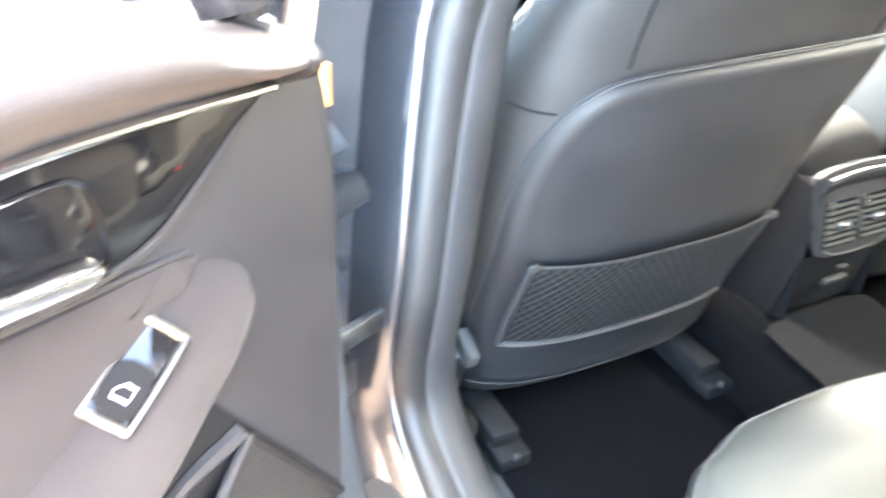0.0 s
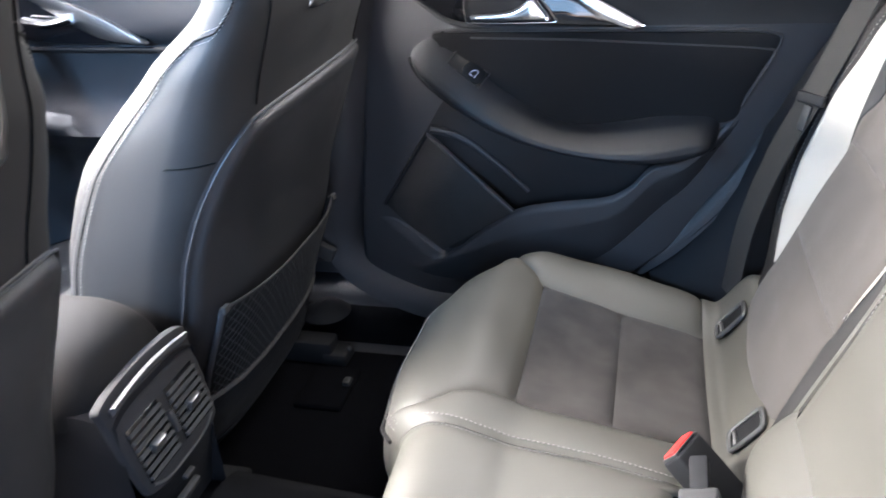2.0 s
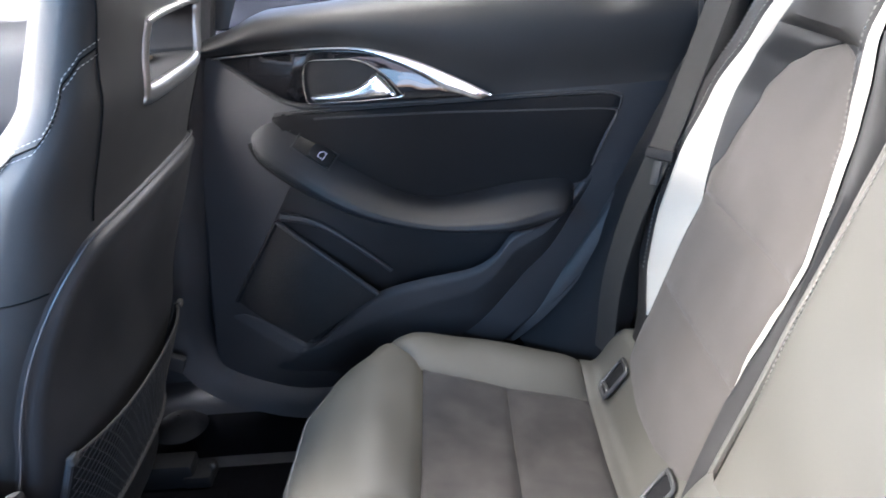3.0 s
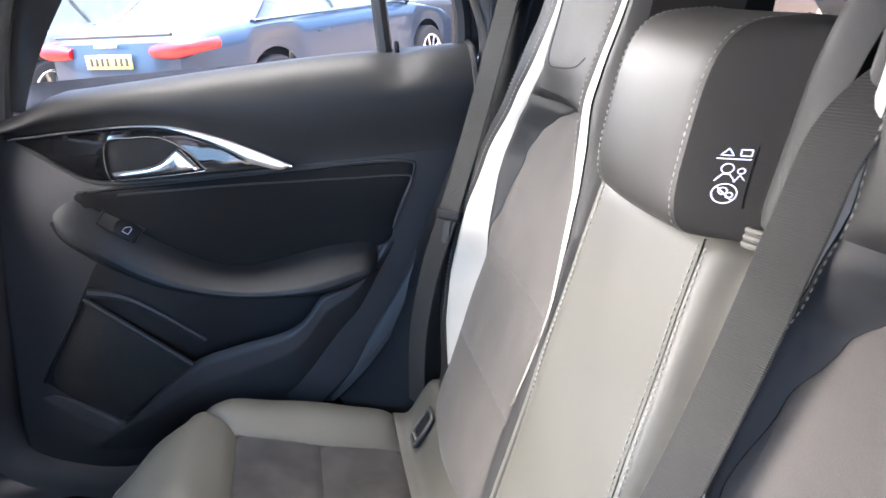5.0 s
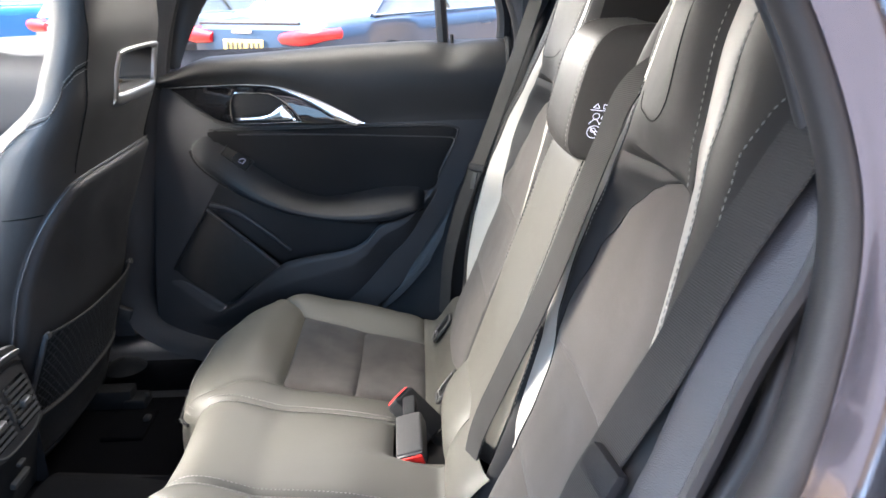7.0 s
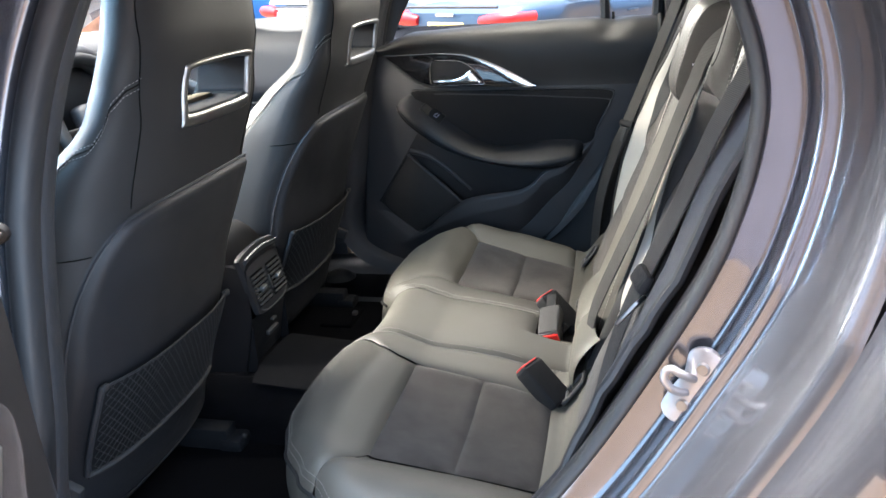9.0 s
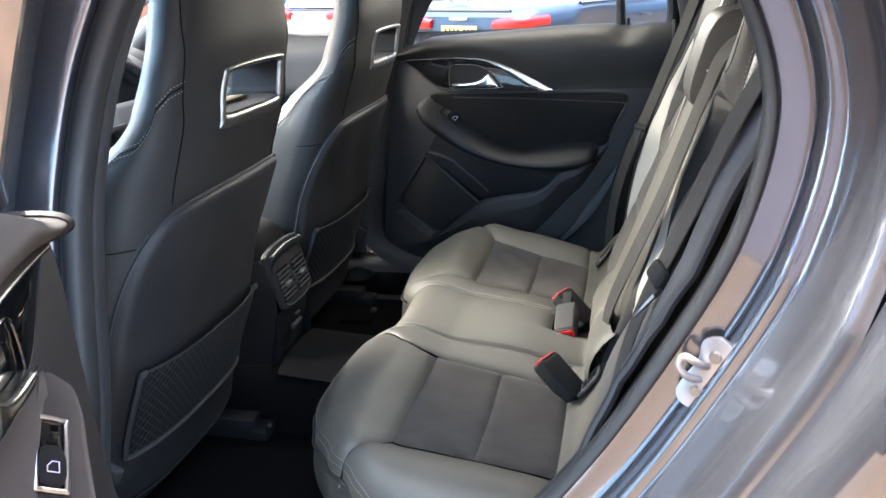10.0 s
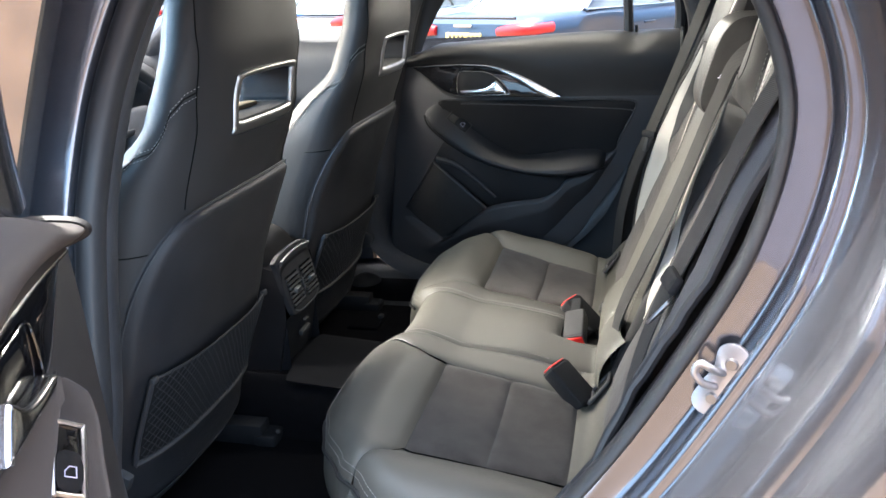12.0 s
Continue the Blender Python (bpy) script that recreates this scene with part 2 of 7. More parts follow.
def ribbon(pts, width, thick, normals, bm=None):
    """A flat band along pts. normals: a vector, or one for each point."""
    bm = bm or bmesh.new()
    pts = [Vector(p) for p in pts]
    n = len(pts)
    rings = []
    for i, p in enumerate(pts):
        d = (pts[min(i + 1, n - 1)] - pts[max(i - 1, 0)]).normalized()
        nn = Vector(normals[i] if isinstance(normals, list) else normals)
        s = d.cross(nn).normalized()
        nn = s.cross(d).normalized()
        w, h = width / 2, thick / 2
        e = min(h, w * 0.1)
        rings.append([bm.verts.new(p + s * a + nn * b) for a, b in ((-w, 0), (-w + e, h), (0, h), (w - e, h), (w, 0), (w - e, -h), (0, -h), (-w + e, -h))])
    for a, b in zip(rings, rings[1:]):
        for k in range(8):
            bm.faces.new((a[k], a[(k + 1) % 8], b[(k + 1) % 8], b[k]))
    bm.faces.new(rings[0][::-1])
    bm.faces.new(rings[-1])
    return bm


def rbox(size, at=(0, 0, 0), turn=None, bevel=0.004, seg=2, bm=None, taper=1.0):
    """A rounded box; taper narrows its top."""
    b = bmesh.new()
    bmesh.ops.create_cube(b, size=1.0)
    for v in b.verts:
        k = taper if v.co.z > 0 else 1.0
        v.co = Vector((v.co.x * size[0] * k, v.co.y * size[1] * k, v.co.z * size[2]))
    if bevel > 0:
        bmesh.ops.bevel(b, geom=b.edges[:], offset=min(bevel, 0.45 * min(size)), segments=seg, profile=0.5, affect="EDGES")
    m = Matrix.Translation(at) @ (turn or Matrix.Identity(4))
    bmesh.ops.transform(b, matrix=m, verts=b.verts[:])
    if bm is None:
        return b
    me = bpy.data.meshes.new("join")
    b.to_mesh(me)
    b.free()
    bm.from_mesh(me)
    bpy.data.meshes.remove(me)
    return bm


def turned(rx=0, ry=0, rz=0):
    return pose(0, 0, 0, rx, ry, rz)


def plate(outline, to3, depth, edge=0.004, bulge=0.0, bm=None):
    """A raised plate over a smooth outline of 2D points; to3(p, h) lays a 2D point at height h in space."""
    bm = bm or bmesh.new()
    pts = [Vector((p[0], p[1])) for p in outline]
    n = len(pts)
    area = sum(pts[i].x * pts[(i + 1) % n].y - pts[(i + 1) % n].x * pts[i].y for i in range(n))
    if area < 0:
        pts.reverse()

    def inset(d):
        out = []
        for i in range(n):
            a, b, c = pts[i - 1], pts[i], pts[(i + 1) % n]
            t = (c - a).normalized()
            out.append(b + Vector((-t.y, t.x)) * d)
        return out
    levels = [(0.0, 0.0), (0.0, depth - edge), (edge * 0.3, depth - edge * 0.3), (edge, depth)]
    if bulge:
        levels.append((edge * 3, depth + bulge * 0.6))
        levels.append((edge * 6, depth + bulge))
    rings = [[bm.verts.new(to3(p, h)) for p in inset(d)] for d, h in levels]
    for a, b in zip(rings, rings[1:]):
        for i in range(n):
            j = (i + 1) % n
            bm.faces.new((a[i], a[j], b[j], b[i]))
    es = []
    top = rings[-1]
    for i in range(n):
        e = bm.edges.get((top[i], top[(i + 1) % n]))
        es.append(e)
    bmesh.ops.triangle_fill(bm, use_beauty=True, edges=es)
    return bm


def stitches(pts, pitch=0.0065, length=0.004, r=0.0009, lift=(0, 0, 0)):
    """Short thread stitches along a curve."""
    bm = bmesh.new()
    pts = [Vector(p) + Vector(lift) for p in pts]
    acc, nxt = 0.0, 0.0
    for a, b in zip(pts, pts[1:]):
        seg = (b - a).length
        if seg < 1e-6:
            continue
        d = (b - a) / seg
        while nxt <= acc + seg:
            c = a + d * (nxt - acc)
            s = d.orthogonal().normalized()
            u = d.cross(s)
            h = d * (length / 2)
            ring = []
            for q, k in ((c - h, 0.4), (c, 1.0), (c + h, 0.4)):
                ring.append([bm.verts.new(q + (s * x + u * y) * r * k) for x, y in ((1, 0), (0, 1), (-1, 0), (0, -1))])
            for p0, p1 in zip(ring, ring[1:]):
                for k in range(4):
                    bm.faces.new((p0[k], p0[(k + 1) % 4], p1[(k + 1) % 4], p1[k]))
            nxt += pitch
        acc += seg
    return bm


def smooth01(t):
    t = min(1.0, max(0.0, t))
    return t * t * (3 - 2 * t)


# ---- ground ----
GROUND = material("block_paving", (0.15, 0.105, 0.07), 0.85, var=0.35, scale=1.3, bump=0.6, bump_scale=60)
solo("ground", grid(lambda u, v: (u, v, 0.0), [-400, -60, -12, -4, 0, 4, 12, 60, 400], [-400, -60, -12, -4, 0, 4, 12, 60, 400]), GROUND,
     "brown block-paved car park ground", "ground", kind="structure")

# ---- the car's shell ----
car_shell = thing("hatchback_car", (0.0, 0.0, 0.0), "dark grey metallic hatchback with one rear door open", "car")


def aperture(n=10):
    """The rear door opening's edge, in x and z, clockwise from the pillar's foot."""
    pts = [(-0.280, 0.54), (-0.252, 0.75), (-0.210, 1.0), (-0.150, 1.21), (-0.055, 1.345), (0.14, 1.395), (0.38, 1.385),
           (0.515, 1.325), (0.573, 1.24), (0.602, 1.160), (0.604, 1.095), (0.582, 1.01), (0.536, 0.905), (0.430, 0.720),
           (0.30, 0.555), (0.16, 0.465), (0.0, 0.44), (-0.15, 0.45)]
    return [(p[0], p[1]) for p in spline([(a, b, 0) for a, b in pts], n, True)]


APERTURE = aperture()
AP_C = (0.18, 0.95)


def ap_normals():
    out = []
    n = len(APERTURE)
    for i in range(n):
        a, b = APERTURE[i - 1], APERTURE[(i + 1) % n]
        t = Vector((b[0] - a[0], b[1] - a[1])).normalized()
        nv = Vector((-t.y, t.x))
        c = Vector((APERTURE[i][0] - AP_C[0], APERTURE[i][1] - AP_C[1]))
        if nv.dot(c) < 0:
            nv = -nv
        out.append(nv)
    return out


AP_N = ap_normals()


def ring(profile, side, keep=None, rear_profile=None):
    """Sweeps a profile of (way out from the opening, distance outboard of the centreline) round the opening,
    changing into the rear profile, where there is one, towards the rear edge."""
    bm = bmesh.new()
    n = len(APERTURE)
    cols = []
    for i in range(n):
        (x, z), nv = APERTURE[i], AP_N[i]
        rear = smooth01((x - 0.15) / 0.25)
        lean = 0.20 * max(0.0, z - 1.02) ** 1.15
        if side < 0:
            lean = max(lean, rear * (0.27 * max(0.0, z - 0.99) if z < 1.2 else 0.0567 + 0.20 * (z - 1.2)))
        inset = (0.026 if side < 0 else 0.034) * rear
        col = []
        for k, (o, y) in enumerate(profile):
            if rear_profile:
                o, y = o + (rear_profile[k][0] - o) * rear, y + (rear_profile[k][1] - y) * rear
            d = o + (0.009 * rear if side < 0 else 0.0) * min(1.0, max(0.0, (0.085 - o) / 0.05))
            col.append(bm.verts.new((x + nv.x * d, side * (y - lean - inset * max(0.0, min(1.0, (0.85 - y) / 0.11))), z + nv.y * d)))
        cols.append(col)
    for i in range(n):
        if keep and not keep(*APERTURE[i]):
            continue
        a, b = cols[i], cols[(i + 1) % n]
        for k in range(len(profile) - 1):
            bm.faces.new((a[k], b[k], b[k + 1], a[k + 1]))
    bmesh.ops.delete(bm, geom=[v for v in bm.verts if not v.link_faces], context="VERTS")
    return bm


def rounded(pts, n=4):
    return [(p[0], p[1]) for p in spline([(a, b, 0) for a, b in pts], n)]


for side in (-1, 1):
    # inner trim lip, rubber seal, painted flange with its folds
    part("pillar_trim", ring(rounded([(0.035, 0.640), (0.004, 0.650), (-0.020, 0.672), (-0.028, 0.698), (-0.024, 0.712)]), side, lambda x, z: x < 0.10), PLASTIC_SOFT, car_shell, "dark moulded pillar and sill trim")
    rear = lambda x, z: x >= 0.10
    if side < 0:
        part("rear_lip_trim", ring(rounded([(0.045, 0.612), (0.030, 0.622), (0.020, 0.634), (0.012, 0.648), (0.014, 0.660)]), side, rear), PLASTIC_SOFT, car_shell, "narrow dark trim lip behind the seal")
        part("door_seal", ring(rounded([(0.012, 0.664), (0.005, 0.670), (0.001, 0.678), (0.002, 0.686), (0.008, 0.690), (0.002, 0.696), (-0.005, 0.710), (-0.009, 0.726), (-0.007, 0.738), (0.0, 0.744), (0.005, 0.741), (0.008, 0.728)], 4), side, rear), RUBBER, car_shell, "thick black rubber door seal with two lips")
    else:
        part("rear_lip_trim", ring(rounded([(0.018, 0.692), (0.003, 0.694), (-0.008, 0.700), (-0.012, 0.706), (-0.011, 0.712)]), side, rear), PLASTIC_SOFT, car_shell, "narrow dark trim lip behind the seal")
        part("door_seal", ring(rounded([(-0.012, 0.702), (-0.018, 0.712), (-0.019, 0.726), (-0.015, 0.736), (-0.007, 0.742), (0.001, 0.739), (0.003, 0.724), (-0.003, 0.708)], 4), side, rear), RUBBER, car_shell, "thick black rubber door seal")
    part("door_seal", ring(rounded([(-0.024, 0.702), (-0.030, 0.712), (-0.031, 0.726), (-0.026, 0.738), (-0.014, 0.743), (-0.004, 0.738), (0.0, 0.724), (-0.005, 0.708)], 4), side, lambda x, z: x < 0.10), RUBBER, car_shell, "thick black rubber door seal")
    # both jambs are painted; the far one is black for the shade behind its door
    part("door_jamb", ring(rounded([(-0.014, 0.705), (0.0, 0.732), (0.004, 0.742), (0.010, 0.746), (0.022, 0.750), (0.032, 0.753), (0.042, 0.756), (0.051, 0.759), (0.059, 0.763), (0.067, 0.768), (0.075, 0.775), (0.083, 0.785), (0.091, 0.799), (0.098, 0.817), (0.104, 0.836), (0.108, 0.852)], 5), side,
                           rear_profile=rounded([(0.014, 0.690), (0.007, 0.715), (0.006, 0.727), (0.011, 0.730), (0.022, 0.731), (0.034, 0.733), (0.041, 0.736), (0.046, 0.743), (0.049, 0.754), (0.055, 0.759), (0.063, 0.760), (0.071, 0.764), (0.077, 0.782), (0.083, 0.812), (0.093, 0.842), (0.108, 0.852)], 5)), PAINT if side < 0 else RUBBER, car_shell, "painted door jamb, grey near, coloured black for shade on the far side")

# soft fin closing the gap behind the far rear door
fin = spline([(0.39, 0.742, 0.575), (0.44, 0.742, 0.625), (0.475, 0.742, 0.675), (0.500, 0.742, 0.725), (0.520, 0.742, 0.79)], 5)
part("gap_fin", tube(fin, 0.018, 10), RUBBER, car_shell, "black rubber fin behind the door")

# striker on the near jamb
striker = thing("door_striker", (0.560, -0.700, 0.81), "zinc steel door striker with two screws on the jamb", "door striker")
T_ST = Matrix.Translation((0.562, -0.722, 0.846)) @ Matrix.Rotation(radians(24), 4, "Y") @ Matrix.Rotation(radians(-20), 4, "Z")


def st3(p, h):
    return T_ST @ Vector((p[0], -h, p[1]))


sp = spline([(-0.017, -0.036, 0), (-0.006, -0.047, 0), (0.010, -0.044, 0), (0.019, -0.030, 0), (0.014, -0.010, 0), (0.017, 0.008, 0), (0.020, 0.030, 0), (0.010, 0.044, 0), (-0.006, 0.047, 0), (-0.018, 0.034, 0), (-0.013, 0.010, 0), (-0.016, -0.010, 0)], 4, True)
part("plate", plate([(p.x * 1.05, p.y * 0.95) for p in sp], st3, 0.006, 0.0015), ZINC, striker)
loop_pts = spline([(0.000, 0.0, 0.008), (-0.006, -0.012, 0.010), (-0.016, -0.022, 0.013), (-0.024, -0.025, 0.014), (-0.028, -0.025, 0.009), (-0.026, -0.024, 0.000), (-0.016, -0.020, -0.007), (-0.006, -0.011, -0.009), (0.000, 0.0, -0.009)], 5)
part("loop", tube([T_ST @ Vector(q) for q in loop_pts], 0.0044, 10), ZINC, striker, "bent steel striker loop")
for dz in (-0.023, 0.023):
    b = bmesh.new()
    bmesh.ops.create_cone(b, cap_ends=True, segments=16, radius1=0.0075, radius2=0.0055, depth=0.004, matrix=T_ST @ Matrix.Translation((0.001, -0.0075, dz)) @ Matrix.Rotation(radians(90), 4, "X"))
    part("screw", b, CHROME_DULL, striker)

# outer skin beyond the jambs
def skin_y(x, z):
    belt = 0.905 - 0.06 * max(0.0, (z - 0.95)) ** 1.0 - 0.55 * max(0.0, z - 1.03) ** 1.25
    low = 0.05 * max(0.0, 0.55 - z)
    haunch = 0.012 * math.exp(-((z - 0.93) / 0.06) ** 2) + 0.02 * math.exp(-((x - 0.95) / 0.35) ** 2) * math.exp(-((z - 0.75) / 0.22) ** 2)
    nose = 0.30 * max(0.0, -1.75 - x) ** 2 + 0.22 * max(0.0, x - 1.15) ** 2
    return belt - low + haunch - nose


ARCH = (1.0, 0.33, 0.375)


def side_panel(bm, us, edge, outer, side):
    """Skin between two curves in x, z."""
    def P(u, v):
        a, b = Vector(edge(u)), Vector(outer(u))
        q = a + (b - a) * v
        k = smooth01(v / 0.12)
        y = (0.852 - 0.20 * max(0.0, q.y - 1.02) ** 1.15) * (1 - k) + skin_y(q.x, q.y) * k
        return (q.x, side * y, q.y)
    return grid(P, us, [0, 0.02, 0.05, 0.09, 0.14, 0.2, 0.28, 0.36, 0.45, 0.55, 0.65, 0.75, 0.85, 0.93, 1.0], bm)


NA = len(APERTURE)


def off(i, d):
    (x, z), nv = APERTURE[i % NA], AP_N[i % NA]
    return (x + nv.x * d, z + nv.y * d)


def rear_outer(i):
    x, z = off(i, 0.108)
    if z > 1.02:
        return (x + 0.20 + 0.30 * (1.36 - z), z + 0.02)
    # towards the wheel arch
    a = math.atan2(z - ARCH[1], x - ARCH[0])
    return (ARCH[0] + ARCH[2] * math.cos(a), ARCH[1] + ARCH[2] * math.sin(a))


for side in (-1, 1):
    part("rear_quarter_panel", side_panel(None, list(range(78, 146)), lambda i: off(i, 0.108), rear_outer, side), PAINT, car_shell, "grey painted rear quarter panel")
    # the haunch over the wheel, the tail
    def haunch(u, v):
        a = radians(116 - u * 118)
        top = Vector((0.672 + u * 0.79, 1.02 - 0.03 * u))
        q0 = Vector((ARCH[0] + ARCH[2] * math.cos(a), ARCH[1] + ARCH[2] * math.sin(a)))
        q = q0 + (top - q0) * v
        return (q.x, side * skin_y(q.x, q.y), q.y)
    part("rear_wing", grid(haunch, lin(0, 1, 24), lin(0, 1, 12)), PAINT, car_shell, "grey painted wing over the rear wheel")
    sill = lambda u, v: (-1.25 + 1.86 * u, side * (0.845 + 0.035 * math.sin(math.pi * min(1, v * 1.2)) - 0.05 * v), 0.345 - 0.15 * v)
    part("sill_panel", grid(sill, lin(0, 1, 10), lin(0, 1, 8)), PAINT, car_shell, "painted sill below the doors")
    # front wing, with the bonnet's edge
    def front_wing(u, v):
        x = -1.12 - 1.55 * u
        z0 = 0.36 + 0.38 * math.sqrt(max(0.0, 1 - ((x + 1.72) / 0.40) ** 2)) if abs(x + 1.72) < 0.40 else 0.30
        z1 = 1.02 - 0.30 * u ** 1.6
        z = z0 + (z1 - z0) * v
        return (x, side * skin_y(x, z), z)
    part("front_wing", grid(front_wing, lin(0, 1, 40), lin(0, 1, 10)), PAINT, car_shell, "painted front wing")
    # rail from windscreen pillar over the doors
    rail = [(-1.15, 0.62 + 0.20, 1.02), (-0.85, 0.745, 1.22), (-0.50, 0.665, 1.37), (-0.10, 0.635, 1.435), (0.35, 0.625, 1.435), (0.75, 0.62, 1.40), (1.10, 0.64, 1.30)]
    part("roof_rail", tube([(x, side * y, z) for x, y, z in spline(rail, 6)], 0.055, 12), PAINT, car_shell, "painted roof rail and windscreen pillar")
    part("rail_trim", tube([(x + 0.02, side * (y - 0.05), z - 0.012) for x, y, z in spline(rail, 6)], 0.045, 10), PLASTIC_SOFT, car_shell, "dark pillar trim")
    # pillar behind the quarter light
    def cpil(u, v):
        x = 0.66 + 0.62 * u + 0.10 * v
        z = 1.00 + 0.36 * v - 0.05 * u
        return (x, side * (skin_y(x, z) - 0.004), z)
    part("rear_pillar", grid(cpil, lin(0.34, 1, 10), lin(0, 1, 8)), PAINT, car_shell, "painted rear pillar")
    # quarter light with its black frame
    def qglass(u, v):
        x = 0.70 + 0.20 * u + 0.06 * v * (1 - u)
        z = 1.03 + 0.30 * v * (1 - 0.35 * u)
        return (x, side * (skin_y(x, z) - 0.012), z)
    part("quarter_light", grid(qglass, lin(0, 1, 8), lin(0, 1, 8)), GLOSS_BLACK, car_shell, "black quarter light with rubber edge")
    qf = [qglass(u, 0) for u in lin(0, 1, 6)] + [qglass(1, v) for v in lin(0, 1, 6)][1:] + [qglass(u, 1) for u in lin(1, 0, 6)][1:] + [qglass(0, v) for v in lin(1, 0, 6)][1:-1]
    part("quarter_light_seal", tube(qf, 0.010, 8, True), RUBBER, car_shell, "black rubber window seal")
    # pillar between the doors, lower body side
    def bp_outer(u, v):
        z = 0.42 + 0.98 * v
        x0 = -0.50 + 0.16 * v + 0.10 * v * v
        x1 = -0.345 + 0.13 * v + 0.10 * v * v
        x = x0 + (x1 - x0) * u
        return (x, side * (0.842 - 0.20 * max(0.0, z - 1.02) ** 1.15 - 0.008 * u), z)
    part("door_pillar", thicken(grid(bp_outer, lin(0, 1, 6), lin(0, 1, 20)), 0.05), PAINT, car_shell, "painted pillar between the doors")
    part("pillar_applique", thicken(grid(lambda u, v: Vector(bp_outer(u, v)) + Vector((0, side * 0.012, 0)), lin(0.03, 1.17, 8), lin(0.665, 1.0, 12)), 0.006), PAINT_GLOSS, car_shell, "gloss cover on the pillar beside the windows")
    def bp_trim(u, v):
        z = 0.50 + 0.90 * v
        x0 = -0.50 + 0.20 * v + 0.06 * v * v
        x1 = -0.305 + 0.03 * v + 0.13 * v * v
        x = x0 + (x1 - x0) * u
        return (x, side * (0.70 - 0.045 * math.cos(math.pi * (u - 0.5)) - 0.20 * max(0.0, z - 1.02) ** 1.15), z)
    part("pillar_cover", thicken(grid(bp_trim, lin(0, 1, 10), lin(0, 1, 20)), 0.02), PLASTIC_SOFT, car_shell, "dark textured pillar cover")

# front door on the near side and on the far side, closed
def front_door(side):
    fd = thing("front_door", (-0.75, side * 0.80, 0.36), "closed front door with dark padded inner panel", "car door", "closed front doors")
    def outer(u, v):
        x = -1.13 + 0.78 * u - 0.12 * v * u + 0.0
        z = 0.36 + 0.68 * v
        return (x - 0.03, side * skin_y(x, z), z)
    part("outer_skin", thicken(grid(outer, lin(0, 1, 12), lin(0, 1, 14)), 0.02), PAINT, fd, "grey metallic painted skin")
    def inner(u, v):
        x = -1.13 + 0.80 * u
        z = 0.44 + 0.68 * v
        bul = 0.030 * smooth01((z - 0.935) / 0.02) * smooth01((1.13 - z) / 0.05) + 0.05 * math.exp(-((z - 0.76 - 0.03 * math.cos(4 * u)) / 0.04) ** 2)
        return (x, side * (0.715 - bul), z)
    part("inner_panel", thicken(grid(inner, lin(0, 1, 16), lin(0, 1, 28)), 0.04), PLASTIC_SOFT, fd, "dark soft inner door panel")
    top = lambda x: 1.10 + 0.02 * smooth01((x + 1.0) / 0.6)
    part("window_ledge", tube([(x, side * 0.765, top(x) + 0.0) for x in lin(-1.12, -0.36, 10)], 0.05, 12, flat=0.5), PLASTIC_SOFT, fd)
    pan = [(p.x, p.y) for p in spline([(-1.00, 1.030, 0), (-0.88, 1.034, 0), (-0.79, 1.010, 0), (-0.71, 0.978, 0), (-0.640, 0.936, 0), (-0.72, 0.934, 0), (-0.85, 0.936, 0), (-0.95, 0.960, 0)], 4, True)]
    part("piano_panel", plate(pan, lambda p, h: (p[0], side * (0.704 - h), p[1]), 0.020, 0.004), GLOSS_BLACK, fd, "glossy black trim panel")
    up_ = [(-0.98, 1.040), (-0.88, 1.040), (-0.79, 1.014), (-0.71, 0.980), (-0.632, 0.934)]
    lo_ = [(-0.655, 0.934), (-0.73, 0.946), (-0.80, 0.982), (-0.88, 1.026), (-0.98, 1.034)]
    blade_ = [(p.x, p.y) for p in spline([(a_, b_, 0) for a_, b_ in up_], 5)] + [(p.x, p.y) for p in spline([(a_, b_, 0) for a_, b_ in lo_], 5)]
    part("chrome_blade", plate(blade_, lambda p, h: (p[0], side * (0.690 - h), p[1]), 0.014, 0.003), CHROME_DULL, fd, "curved satin chrome blade")
    part("trim_line", tube([(x, side * 0.688, 0.926 + 0.004 * math.sin(3 * x)) for x in lin(-1.08, -0.42, 16)], 0.0050, 8), PLASTIC, fd, "dark line under the trim panel")
    part("pull_handle", tube(spline([(-0.88, side * 0.672, 0.980), (-0.82, side * 0.662, 0.976), (-0.77, side * 0.668, 0.985)], 5), 0.009, 8), CHROME, fd, "satin chrome pull handle")
    gl = lambda u, v: (-1.05 + 0.72 * u + 0.30 * v * (1 - u) + 0.06 * v, side * (0.79 - 0.10 * v), 1.08 + 0.30 * v * (0.25 + 0.75 * min(1.0, u * 2.2)))
    gob = part("window_pane", grid(gl, lin(0, 1, 6), lin(0, 1, 6)), GLASS, fd, "clear side window")
    gob.visible_shadow = False
    return fd


for side in (-1, 1):
    front_door(side)

# roof, headliner, floor, bulkheads
def roof(u, v):
    x = -0.62 + 1.75 * u
    yy = (v - 0.5) * 2
    z = 1.455 + 0.04 * (1 - yy * yy) - 0.16 * max(0.0, u - 0.5) ** 2 * 2 - 0.07 * max(0.0, 0.25 - u) * 4 * 0.4
    return (x, yy * 0.63, z)


part("roof", grid(roof, lin(0, 1, 16), lin(0, 1, 14)), PAINT, car_shell, "grey painted roof")
part("headliner", thicken(grid(lambda u, v: Vector(roof(u, v)) - Vector((0, 0, 0.035)), lin(0, 1, 16), lin(0, 1, 14)), 0.012), HEADLINER, car_shell, "pale woven headliner")


def windscreen(u, v):
    x = -1.42 + 0.80 * v
    z = 1.04 + 0.39 * v
    yy = (u - 0.5) * 2
    return (x + 0.10 * yy * yy, yy * (0.74 - 0.14 * v), z)


